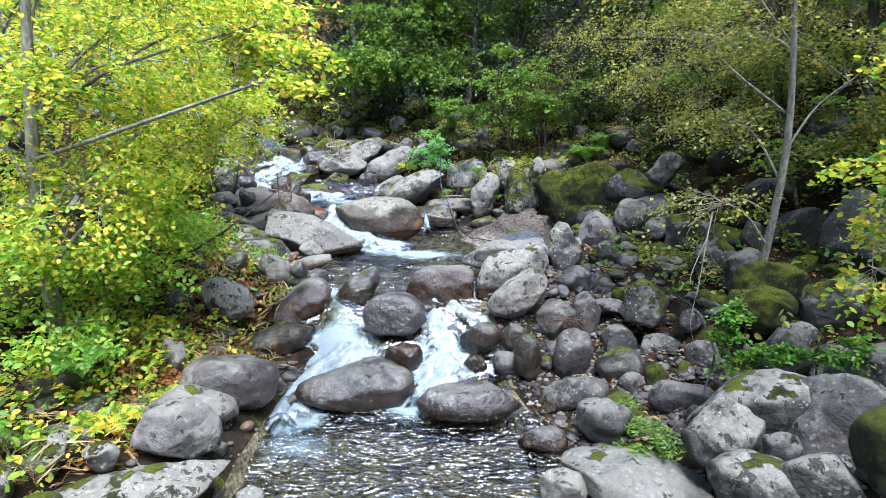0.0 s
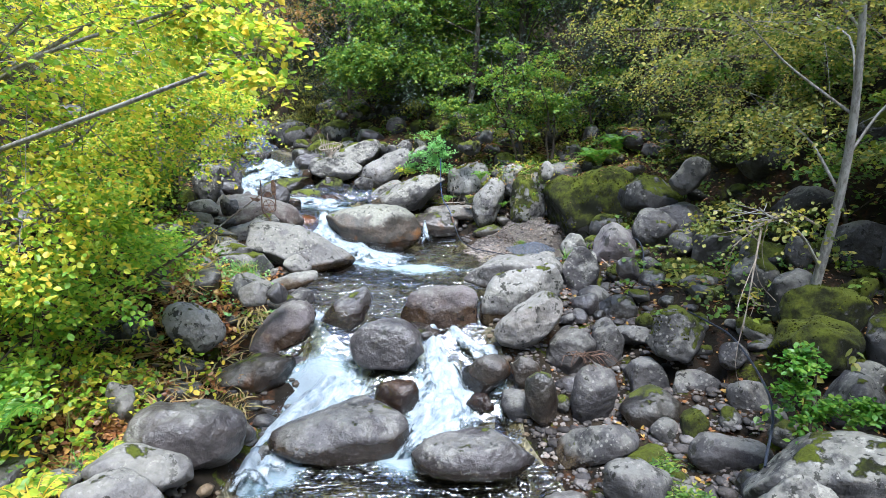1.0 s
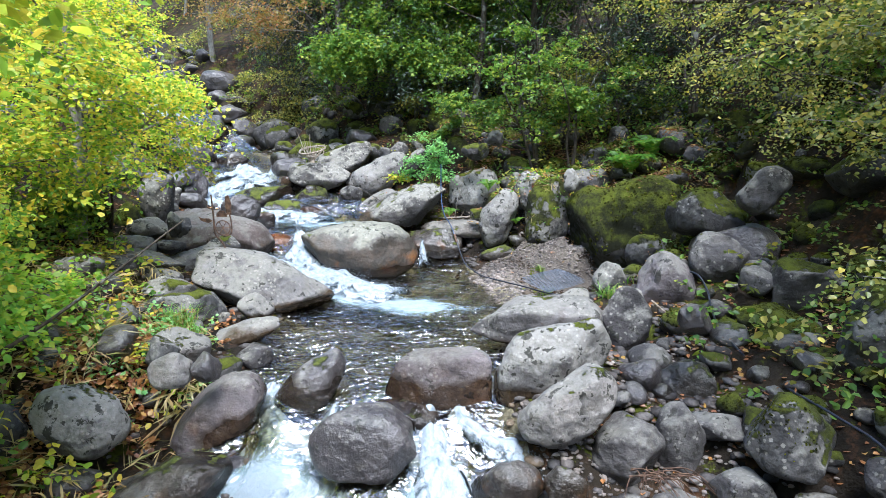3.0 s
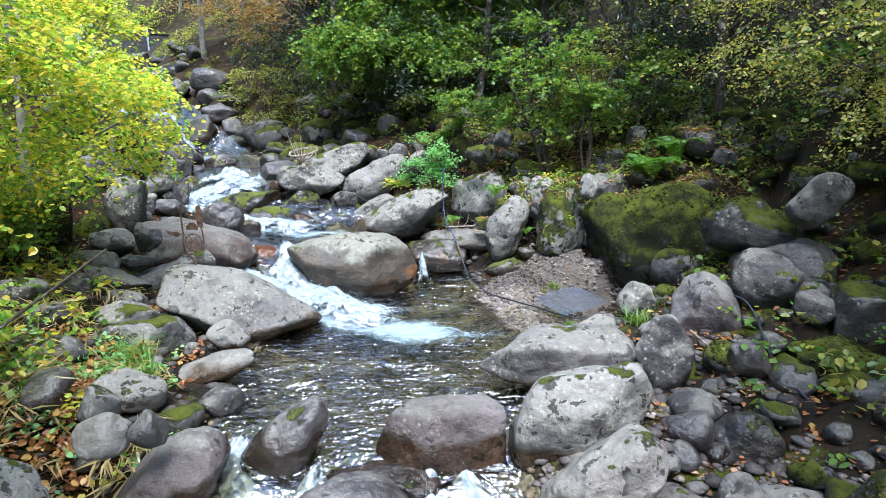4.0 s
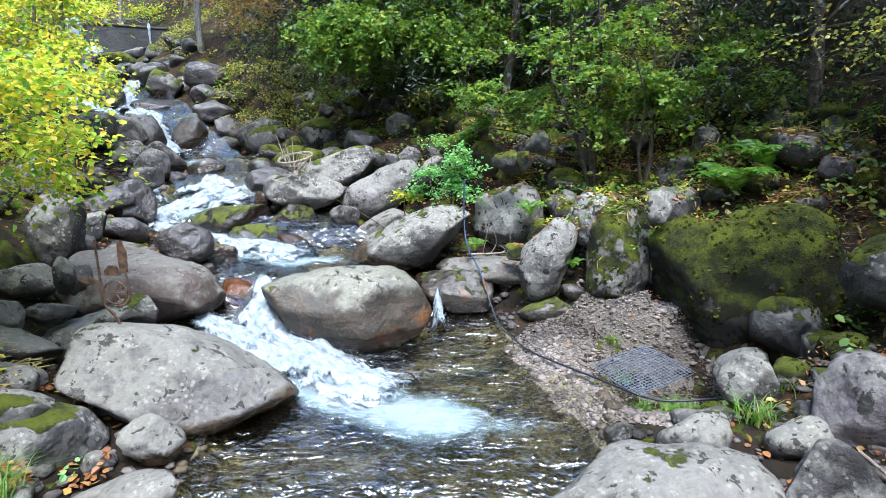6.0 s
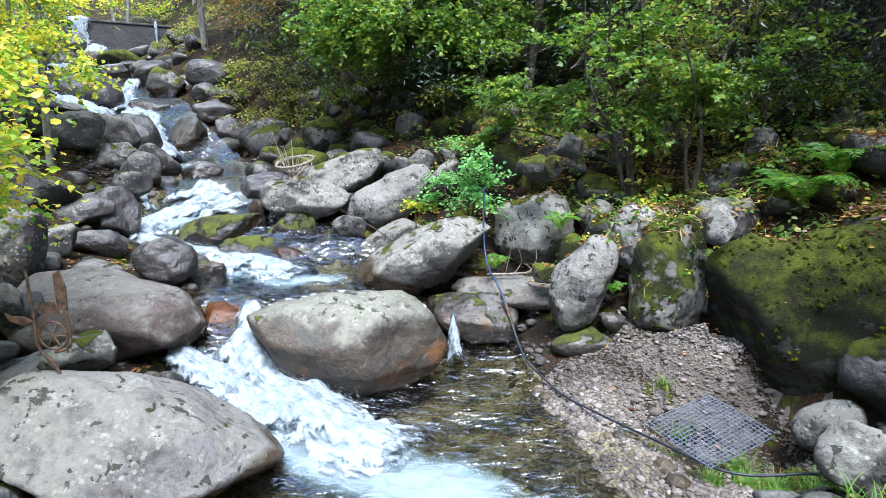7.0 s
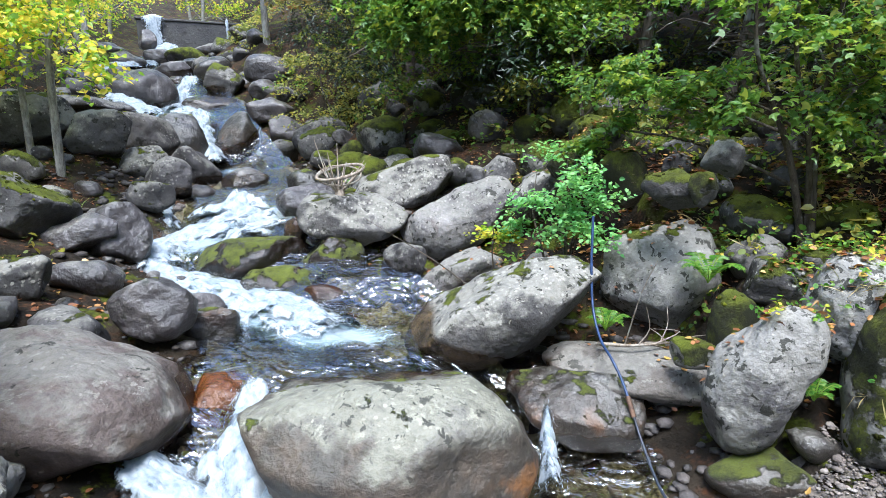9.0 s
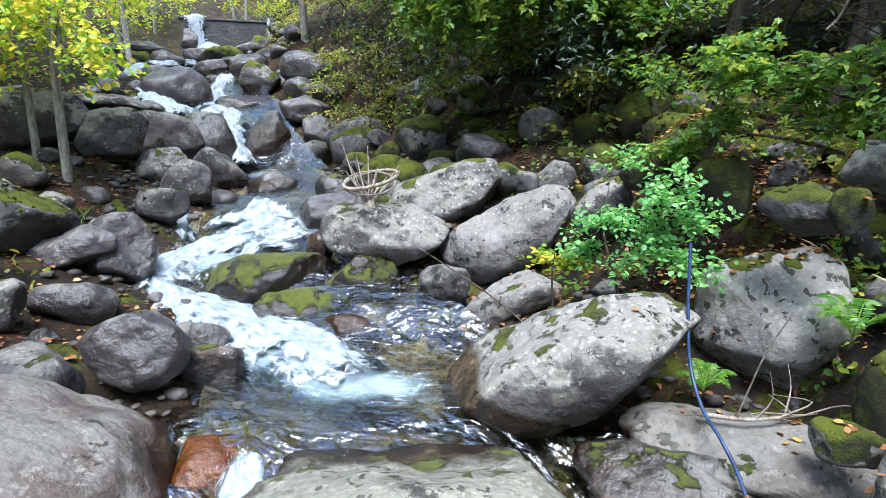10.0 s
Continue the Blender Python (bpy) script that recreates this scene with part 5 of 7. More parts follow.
def in_bed(rng, n):
    y = rng.uniform(3.0, 15.0, n)
    mid, half, level = station(y)
    return mid + rng.uniform(-1.0, 1.0, n) * half, y


def on_banks(rng, n):
    y = rng.uniform(2.8, 19.0, n)
    mid, half, level = station(y)
    s = np.where(rng.random(n) < 0.68, 1, -1)
    return mid + s * (half + np.where(s > 0, rng.uniform(-0.1, 1.9, n), rng.uniform(-0.1, 1.6, n))), y


def gravel_bar():
    """The sandy grit under the loose gravel of the bar."""
    r, a = np.meshgrid(np.linspace(0, 1, 26), np.linspace(0, 2 * math.pi, 61)[:-1], indexing="ij")
    wob = 1 + 0.10 * np.sin(3 * a + 1) + 0.06 * np.sin(7 * a)
    X, Y = 1.3 + 1.22 * r * wob * np.cos(a), 11.35 + 1.27 * r * wob * np.sin(a)
    V = np.stack([X, Y, ground_z(X, Y) + 0.006 - 0.03 * r ** 6], -1).reshape(-1, 3)
    i, j = np.meshgrid(np.arange(25), np.arange(60), indexing="ij")
    k, m = i * 60 + j, i * 60 + (j + 1) % 60
    F = np.stack([k, k + 60, m + 60, m], -1).reshape(-1, 4)
    tagged(part("gravel_bar", make_mesh("gravel_bar", V, F), GRIT), "grey-brown sandy grit of the bar beside the pool", "gravel", kind="structure")


gravel_bar()
pebbles("gravel", "pale pinkish gravel on the bar beside the pool", GRAVEL, 20000, on_bar, 0.005, 0.015, 71)
pebbles("cobbles", "pale flat cobbles strewn over the gravel bar", GRAVEL, 110, on_bar, 0.028, 0.055, 75)
pebbles("stream_bed_pebbles", "brown pebbles on the stream bed under clear water", BED_PEBBLE, 2000, in_bed, 0.015, 0.08, 72)
def near_bank(rng, n):
    y = rng.uniform(2.6, 8.5, n)
    mid, half, level = station(y)
    return mid + half + rng.uniform(-0.05, 1.9, n), y


pebbles("shingle", "pale gravel and grit between the stones of the bank", GRAVEL, 4500, near_bank, 0.010, 0.035, 74)
pebbles("bank_rubble", "grey cobbles and rubble between the boulders", PEBBLE, 4200, on_banks, 0.015, 0.075, 73)


# ---- plants ----
def sprays(rng, centres, outward, length, per, size, shape, droop=0.35, level=0.55):
    """Leafy twigs at the centres. Gives leaf mesh data and twig tubes."""
    n = len(centres)
    O = outward + 0.55 * rng.normal(size=(n, 3))
    O[:, 2] *= 0.5
    O /= np.linalg.norm(O, axis=1)[:, None] + 1e-9
    Ln = length * rng.uniform(0.6, 1.3, n)
    t = np.linspace(0.12, 1.0, per)
    P = centres[:, None] + O[:, None] * (Ln[:, None] * (t - 0.5)[None])[..., None]
    P[..., 2] -= droop * Ln[:, None] * (t ** 2)[None]
    side = np.cross(O, np.array([0, 0, 1.0]))
    side /= np.linalg.norm(side, axis=1)[:, None] + 1e-9
    flip = np.where(np.arange(per) % 2 == 0, 1.0, -1.0)
    D = 0.6 * O[:, None] + flip[None, :, None] * side[:, None] + 0.4 * rng.normal(size=(n, per, 3)) + np.array([0, 0, -0.25])
    P = P + 0.06 * length * rng.normal(size=P.shape)
    N = np.array([0, 0, 1.0]) + level * rng.normal(size=(n, per, 3))
    lv, lf = leaves(rng, P.reshape(-1, 3), D.reshape(-1, 3), N.reshape(-1, 3), np.full(n * per, size), shape)
    return (lv, lf), P


def crown_points(rng, blobs, root):
    """Twig centres in lumpy clouds: each blob is x, y, z, rx, ry, rz, count."""
    C, O = [], []
    for x, y, z, rx, ry, rz, count in blobs:
        count = int(count)
        knots = rng.normal(size=(max(3, count // 14), 3))
        knots /= np.linalg.norm(knots, axis=1)[:, None]
        knots *= rng.uniform(0.35, 1.0, len(knots))[:, None] ** 0.6
        pick = rng.integers(len(knots), size=count)
        p = knots[pick] + 0.24 * rng.normal(size=(count, 3)) * np.array([1, 1, 0.6])
        C.append(p * np.array([rx, ry, rz]) + np.array([x, y, z]))
        O.append(C[-1] - np.array(root))
    C, O = np.concatenate(C), np.concatenate(O)
    return C, O / (np.linalg.norm(O, axis=1)[:, None] + 1e-9)


def tree(name, label, category, base, top, radius, blobs, leaf, size, shape, bark, seed, length=0.45, per=12, stems=1, droop=0.35, group="", level=0.55):
    """A tapered, slightly crooked trunk, a limb to each lump of the crown, twigs, and a crown of single leaves."""
    rng = np.random.default_rng(seed)
    base, top = np.array(base, float), np.array(top, float)
    root = new(name)
    root.location = base
    for s in range(stems):
        off = np.zeros(3) if s == 0 else np.append(0.25 * rng.normal(size=2), 0)
        end = top if s == 0 else top + np.append(0.6 * rng.normal(size=2), -0.3 * abs(rng.normal()))
        h = np.linalg.norm(end - base)
        mids = [base + off * 0.3 + (end - base) * f + np.append(0.022 * h * rng.normal(size=2), 0) for f in (0.33, 0.66)]
        line = bend([base + off * 0.2 - np.array([0, 0, 0.15]), *mids, end], 16)
        rr = radius * (1 if s == 0 else 0.7) * np.linspace(1.15, 0.22, 16)
        part("trunk" if stems == 1 else "stem", make_mesh("trunk", *tube(line - base, rr, 9)), bark, root)
        if s == 0:
            spine = line
    C, O = crown_points(rng, blobs, spine[len(spine) // 2])
    for x, y, z, rx, ry, rz, count in blobs:
        b = np.array([x, y, z])
        i = int(np.clip(np.argmin(np.linalg.norm(spine - b, axis=1) + 0.6 * np.maximum(spine[:, 2] - b[2], 0)) - 2, 2, 14))
        a = spine[i]
        m = (a + b) / 2 + np.array([0, 0, 0.12 * np.linalg.norm(b - a)]) + 0.06 * np.linalg.norm(b - a) * rng.normal(size=3)
        r0 = radius * 0.45 * (1 - i / 20)
        far = b + (b - a) * min(0.35, 0.25 * rx / (np.linalg.norm(b - a) + 1e-6))
        pieces = [tube(bend([a, m, b, far], 12) - base, np.linspace(r0, r0 * 0.2, 12), 5)]
        near = C[np.linalg.norm((C - b) / np.array([rx, ry, rz]), axis=1) < 1.6]
        for p in near[:: max(1, len(near) // (4 if shape == "far" else 9))]:
            q = b + (far - b) * rng.uniform(-0.8, 0.8)
            w = (p + q) / 2 + 0.08 * np.linalg.norm(p - q) * rng.normal(size=3)
            pieces.append(tube(bend([q, w, p], 5) - base, np.linspace(r0 * 0.24, 0.003, 5), 3))
        part("limb", make_mesh("limb", *joined(pieces)), bark, root)
    (lv, lf), P = sprays(rng, C, O, length, per, size, shape, droop, level)
    part("crown", make_mesh("crown", lv - base, lf, False), LEAF[leaf], root)
    return tagged(root, label, category, group)


def gz(x, y):
    return float(ground_z(np.array([x]), np.array([y]))[0])


def at_ground(x, y, up=0.0):
    return (x, y, gz(x, y) + up)


# the bright hazel that leans over the lower pool
tree("hazel_tree", "sunlit yellow-green hazel leaning over the stream bank", "tree", at_ground(-3.75, 5.4), (-3.45, 5.3, 6.2), 0.075, [
    (-3.1, 5.6, 4.3, 1.0, 0.8, 0.9, 190), (-2.35, 5.4, 4.3, 0.8, 0.7, 0.7, 135), (-1.55, 4.9, 4.25, 0.5, 0.45, 0.45, 133), (-1.0, 4.4, 3.9, 0.28, 0.3, 0.2, 39),
    (-3.2, 6.2, 3.4, 0.9, 1.0, 0.7, 180), (-3.9, 5.1, 3.6, 0.7, 0.7, 0.8, 140), (-3.6, 5.6, 2.6, 0.7, 0.8, 0.6, 110), (-3.0, 6.9, 4.2, 0.8, 0.9, 0.6, 90),
    (-4.3, 6.4, 4.4, 1.2, 1.2, 0.9, 150), (-3.2, 5.4, 5.0, 0.9, 0.7, 0.4, 80), (-3.5, 5.0, 2.7, 0.6, 0.5, 0.5, 110), (-3.0, 5.6, 2.9, 0.5, 0.5, 0.4, 80)], "yellow", 0.053, "broad", BARK_GREY, 501, 0.42, 15)
tree("hazel_tree", "dense yellow-green hazel bush above the bank rocks", "tree", at_ground(-4.6, 10.2), (-4.2, 10.2, 6.2), 0.07, [
    (-3.45, 9.9, 3.6, 0.65, 0.7, 0.65, 220), (-3.6, 10.8, 3.7, 0.6, 0.6, 0.6, 160), (-4.5, 9.9, 3.3, 0.7, 0.8, 0.5, 170), (-4.0, 9.0, 4.3, 0.8, 0.8, 0.7, 223),
    (-4.7, 10.6, 4.9, 0.8, 0.9, 0.7, 170), (-4.6, 8.9, 3.2, 0.9, 0.9, 0.7, 189), (-3.8, 8.2, 5.0, 0.9, 1.0, 0.7, 189)], "yellow", 0.055, "broad", BARK_GREY, 502, 0.40, 15)
tree("young_tree", "slender grey-barked sapling with sparse yellow leaves", "tree", at_ground(-6.55, 15.4), (-6.2, 15.6, 7.2), 0.05, [
    (-5.9, 14.9, 4.6, 0.7, 0.6, 0.4, 93), (-6.4, 15.0, 5.4, 0.9, 0.8, 0.6, 139), (-6.9, 15.6, 6.2, 1.0, 0.9, 0.7, 170)], "yellow", 0.075, "broad", BARK_GREY, 503, 0.5, 10)
tree("young_tree", "slender grey-barked sapling with sparse yellow leaves", "tree", at_ground(-7.0, 15.45), (-6.75, 15.3, 6.9), 0.042, [
    (-7.2, 15.0, 4.7, 0.7, 0.6, 0.5, 108), (-7.3, 15.3, 5.8, 0.9, 0.8, 0.6, 139)], "yellow", 0.075, "broad", BARK_GREY, 504, 0.5, 10)
tree("elder_shrub", "light green elder under the yellow hazel", "shrub", at_ground(-3.9, 5.9), (-3.7, 5.9, 3.0), 0.03, [
    (-3.5, 5.8, 2.1, 0.6, 0.7, 0.5, 190), (-3.3, 6.8, 2.2, 0.6, 0.6, 0.5, 150), (-4.0, 5.0, 2.2, 0.7, 0.7, 0.6, 170), (-3.3, 5.0, 1.75, 0.4, 0.5, 0.3, 80), (-3.7, 7.6, 2.4, 0.5, 0.6, 0.5, 110)], "lime", 0.06, "broad", BARK_DARK, 531, 0.32, 11, 3)
tree("elder_shrub", "shaded green elder beside the stones of the bank", "shrub", at_ground(-4.7, 11.0), (-4.6, 10.8, 3.6), 0.03, [
    (-4.6, 10.4, 2.7, 0.5, 0.6, 0.4, 110), (-4.7, 9.6, 2.6, 0.6, 0.6, 0.5, 130)], "green", 0.06, "broad", BARK_DARK, 532, 0.32, 11, 3)
# the grey tree of the right bank
tree("alder_tree", "thin grey-barked tree with thin olive foliage on the rocky bank", "tree", at_ground(3.8, 6.9), (3.2, 6.1, 6.8), 0.046, [
    (2.8, 6.6, 4.4, 0.8, 0.7, 0.45, 94), (3.9, 7.4, 4.6, 0.9, 0.9, 0.6, 121), (2.9, 6.2, 5.2, 0.9, 0.9, 0.5, 121), (2.9, 6.2, 2.75, 0.55, 0.5, 0.18, 32), (4.2, 6.2, 4.0, 0.6, 0.7, 0.6, 110), (3.3, 7.0, 3.6, 0.7, 0.6, 0.3, 80)], "olive", 0.046, "broad", BARK_GREY, 505, 0.40, 16)
# thin autumn trees beside the stair of falls
tree("autumn_tree", "thin tan-leaved autumn tree with bare twigs over the falls", "tree", at_ground(-2.9, 21.6), (-3.9, 20.2, 8.4), 0.07, [
    (-5.3, 18.4, 6.3, 1.0, 0.9, 0.4, 90), (-4.4, 18.4, 6.0, 1.0, 0.8, 0.5, 90), (-5.2, 18.6, 6.8, 1.6, 1.0, 0.6, 130), (-4.6, 19.2, 7.6, 1.6, 1.2, 0.6, 90)], "tan", 0.07, "broad", BARK_GREY, 541, 0.5, 10)
tree("autumn_tree", "forked grey-barked tree beside the weir", "tree", at_ground(-8.9, 26.0), (-8.6, 26.2, 11.5), 0.10, [
    (-8.4, 25.4, 9.0, 1.4, 1.2, 0.6, 110), (-8.2, 25.8, 9.6, 1.6, 1.3, 0.8, 110), (-9.6, 25.6, 9.4, 1.2, 1.2, 0.7, 80)], "tan", 0.10, "far", BARK_GREY, 542, 0.5, 9, 2)
# the woods behind the right bank
tree("hornbeam_tree", "olive and yellow hornbeam overhanging the bank", "tree", at_ground(5.4, 9.6), (4.6, 9.6, 9.5), 0.12, [
    (3.3, 9.9, 4.3, 1.0, 0.9, 0.3, 90), (4.4, 9.2, 3.8, 0.9, 0.8, 0.4, 140), (3.7, 9.4, 5.0, 1.2, 1.1, 0.4, 120), (4.9, 9.0, 5.0, 1.1, 1.2, 0.8, 180), (2.8, 10.4, 5.0, 0.8, 0.8, 0.3, 60), (5.6, 9.8, 7.5, 1.6, 1.6, 1.3, 200)], "olive", 0.036, "broad", BARK_DARK, 506, 0.5, 26)
tree("maple_shrub", "fresh green maple shrub above the mossy bank", "shrub", at_ground(1.75, 14.3), (1.6, 14.0, 5.2), 0.045, [
    (1.4, 14.1, 4.3, 0.75, 0.6, 0.5, 110), (1.0, 14.2, 3.85, 0.55, 0.5, 0.35, 56), (1.9, 14.1, 3.95, 0.6, 0.5, 0.4, 64), (1.7, 14.2, 5.1, 0.9, 0.7, 0.5, 96), (0.35, 14.5, 4.0, 0.4, 0.5, 0.3, 54), (0.1, 14.7, 3.6, 0.25, 0.3, 0.35, 32)], "green", 0.07, "lobed", BARK_DARK, 507, 0.38, 13, 3)
tree("maple_shrub", "fresh green maple shrub above the mossy bank", "shrub", at_ground(2.3, 14.0), (2.3, 13.8, 4.6), 0.035, [
    (2.1, 13.8, 4.0, 0.45, 0.5, 0.35, 64), (2.5, 13.9, 4.2, 0.5, 0.5, 0.4, 74)], "green", 0.06, "lobed", BARK_DARK, 508, 0.4, 17, 2)
tree("maple_tree", "light green maple reaching out over the dark hollow", "tree", at_ground(-0.6, 19.2), (-1.0, 18.6, 9.5), 0.11, [
    (-1.6, 17.5, 5.3, 1.2, 0.9, 0.5, 270), (-2.5, 17.4, 5.3, 0.8, 0.8, 0.5, 148), (-0.6, 17.6, 5.4, 1.0, 0.9, 0.5, 202), (-1.2, 17.8, 6.6, 1.6, 1.2, 0.7, 297), (0.6, 18.2, 6.4, 1.4, 1.2, 0.8, 243), (-0.3, 18.4, 8.2, 2.0, 1.6, 0.9, 324)], "green", 0.09, "lobed", BARK_DARK, 509, 0.55, 19)
tree("ash_shrub", "bright green seedling bush growing between boulders", "shrub", at_ground(-0.3, 14.5), (-0.3, 14.3, 3.35), 0.02, [
    (-0.35, 14.2, 3.15, 0.36, 0.28, 0.32, 130), (-0.62, 14.2, 2.80, 0.24, 0.2, 0.22, 60), (-0.05, 14.2, 2.85, 0.26, 0.2, 0.24, 60)], "seedling", 0.048, "broad", BARK_DARK, 510, 0.26, 9, 3)
tree("ash_shrub", "yellow-green seedling sprig between boulders", "shrub", at_ground(-0.95, 14.5), (-0.95, 14.4, 2.75), 0.012, [
    (-0.95, 14.4, 2.62, 0.16, 0.14, 0.18, 34)], "yellow", 0.05, "broad", BARK_DARK, 515, 0.2, 9, 2)
tree("ash_shrub", "bright green seedling bush growing among the boulders", "shrub", at_ground(2.75, 5.0), (2.65, 4.9, 2.0), 0.015, [
    (2.6, 4.9, 1.85, 0.18, 0.18, 0.16, 35), (2.75, 5.0, 1.55, 0.2, 0.2, 0.15, 29)], "fern", 0.045, "broad", BARK_DARK, 511, 0.24, 17, 2)
tree("ash_shrub", "low green bramble in front of a boulder", "shrub", at_ground(3.3, 4.9), (3.3, 4.8, 1.8), 0.012, [
    (3.25, 4.8, 1.65, 0.35, 0.2, 0.14, 59)], "fern", 0.045, "broad", BARK_DARK, 512, 0.24, 17, 2)
tree("ash_shrub", "low green weeds between pale boulders", "shrub", at_ground(1.85, 4.55), (1.85, 4.5, 1.0), 0.01, [
    (1.8, 4.5, 0.92, 0.28, 0.3, 0.12, 81), (1.75, 5.1, 0.85, 0.2, 0.2, 0.1, 35)], "green", 0.06, "slim", BARK_DARK, 513, 0.16, 9, 2)
tree("hazel_tree", "slim hazel with yellow-green leaves over the boulders", "tree", at_ground(4.3, 4.3), (3.6, 4.3, 5.0), 0.03, [
    (3.15, 4.35, 3.25, 0.22, 0.3, 0.4, 30), (3.25, 4.3, 2.45, 0.22, 0.25, 0.3, 24), (3.5, 4.6, 4.1, 0.4, 0.4, 0.4, 44), (3.7, 4.6, 2.9, 0.3, 0.3, 0.4, 36)], "yellow", 0.06, "broad", BARK_GREY, 514, 0.34, 9)
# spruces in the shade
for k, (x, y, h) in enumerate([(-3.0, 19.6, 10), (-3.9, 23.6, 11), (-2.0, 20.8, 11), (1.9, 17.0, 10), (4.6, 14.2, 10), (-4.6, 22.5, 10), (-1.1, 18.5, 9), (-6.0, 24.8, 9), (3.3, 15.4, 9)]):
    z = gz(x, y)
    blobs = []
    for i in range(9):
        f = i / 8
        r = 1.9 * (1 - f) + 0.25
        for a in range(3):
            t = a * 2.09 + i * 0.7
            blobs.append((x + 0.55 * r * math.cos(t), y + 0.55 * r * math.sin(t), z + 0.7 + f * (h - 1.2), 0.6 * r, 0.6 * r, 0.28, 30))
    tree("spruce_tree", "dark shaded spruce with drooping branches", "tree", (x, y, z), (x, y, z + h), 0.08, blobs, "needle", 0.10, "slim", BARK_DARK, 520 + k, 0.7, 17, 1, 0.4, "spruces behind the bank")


def grove(spots, leaf, size, words, seed, trunk=0.11, bark=BARK_DARK, name="woodland_tree", heights=(7, 11), n=95, shape="far", low=0.2, wide=1.4, lumps=7, length=0.6, per=9):
    rng = np.random.default_rng(seed)
    for k, (x, y) in enumerate(spots):
        z = gz(x, y)
        h = rng.uniform(*heights)
        blobs = []
        for i in range(lumps):
            f = low + (1 - low) * (i + rng.uniform(0, 1)) / lumps
            a = rng.uniform(0, 6.28)
            r = wide * rng.uniform(0.3, 1.1)
            s = wide * rng.uniform(0.75, 1.15)
            blobs.append((x + r * math.cos(a), y + r * math.sin(a), z + f * h, s, s, s * rng.uniform(0.35, 0.55), round(0.62 * n)))
        tree(name, words, "tree", (x, y, z), (x + rng.uniform(-0.8, 0.8), y + rng.uniform(-0.8, 0.8), z + h), trunk, blobs, leaf, size, shape, bark, seed * 50 + k, length, per, 1, 0.35, words.split(" with ")[0])


# the edge of the woods: low trees whose foliage hangs over the bank
grove([(5.7, 8.0), (6.0, 10.6), (5.6, 12.2), (5.5, 6.2)], "olive", 0.085, "olive hornbeam with fine twigs and yellowing leaves", 71, 0.07, heights=(5.0, 6.5), n=90, shape="far", low=0.42, wide=1.2, lumps=8, length=0.5, per=10)
grove([(3.5, 16.4), (1.6, 16.8), (5.6, 16.4)], "green", 0.10, "green maple with layered foliage at the edge of the woods", 72, 0.07, heights=(4.6, 6.2), n=105, shape="far", low=0.4, wide=1.2, lumps=8, length=0.5, per=9)
grove([(0.6, 17.4), (0.2, 19.6), (-2.6, 21.4), (2.4, 18.6)], "green", 0.12, "light green maple with layered foliage above the hollow", 73, 0.08, heights=(5.5, 7.5), n=140, shape="far", low=0.3, wide=1.4, lumps=8, length=0.55, per=9)
grove([(-4.2, 24.6), (-5.6, 27.4), (-3.2, 27.0), (-7.6, 30.6), (-5.2, 31.5), (-9.0, 34.5)], "tan", 0.10, "tan and olive autumn tree with thin twigs above the stream", 74, 0.08, heights=(6, 8.5), n=135, low=0.25, wide=1.6, lumps=9)
# the tangle under the trees
grove([(3.4, 14.6), (5.0, 11.6), (0.0, 16.9), (5.0, 10.4), (5.2, 9.2), (-1.4, 18.4), (5.0, 8.0), (-3.6, 22.4)], "green", 0.075, "shaded green shrub with small leaves on the bank", 75, 0.03, heights=(1.4, 2.4), n=70, shape="far", low=0.2, wide=0.7, lumps=6, length=0.35, per=9, name="shrub")
grove([(5.4, 10.9), (3.0, 15.0), (-0.8, 17.6), (-4.4, 21.8), (2.2, 15.2), (5.6, 7.4), (-5.2, 23.6), (-6.4, 25.2), (-4.6, 25.0), (-4.9, 21.2), (-5.6, 22.2)], "olive", 0.07, "olive bramble shrub with thin twigs on the bank", 76, 0.025, heights=(1.2, 2.2), n=60, shape="far", low=0.15, wide=0.7, lumps=6, length=0.35, per=9, name="shrub")
# the slope above
grove([(7.6, 9.0), (7.0, 11.6), (6.4, 14.0), (7.8, 5.6), (8.8, 13.4), (6.8, 17.4), (10.4, 9.0), (9.6, 17.0)], "olive", 0.105, "tall hornbeam with olive crown on the wooded slope", 61, 0.13, heights=(6.5, 9.5), low=0.12, wide=1.8, lumps=9, n=90)
grove([(4.6, 18.6), (1.2, 22.6), (3.8, 21.8), (-1.0, 25.6), (2.0, 27.0), (6.6, 21.5), (-3.6, 31.0), (0.0, 31.0), (5.0, 27.0)], "green", 0.12, "tall green maple with deep crown on the shaded slope", 62, 0.13, heights=(7, 10), low=0.1, wide=1.9, lumps=9, n=90)
grove([(-20.0, 40.5), (-16.5, 41.5), (-13.5, 39.5), (-23.0, 37.0), (-22.0, 43.0), (-17.0, 46.0), (-12.0, 44.0), (-26.0, 40.0), (-9.5, 40.0), (-14.5, 48.0)], "yellow", 0.15, "sunlit yellow autumn tree with light foliage behind the weir", 64, 0.10, BARK_GREY, heights=(7, 10), low=0.08, wide=2.2, lumps=9, n=75)
grove([(-10.2, 16.6), (-12.5, 21.0), (-9.4, 13.2), (-14.5, 25.5), (-18.5, 30.0), (-12.4, 17.0), (-8.0, 10.6), (-8.6, 7.4), (-11.0, 9.0), (-16.5, 27.5)], "yellow", 0.11, "sunlit yellow-green tree with open foliage on the slope", 65, 0.08, BARK_GREY, heights=(5, 8), low=0.22, wide=1.5, lumps=8, n=80)


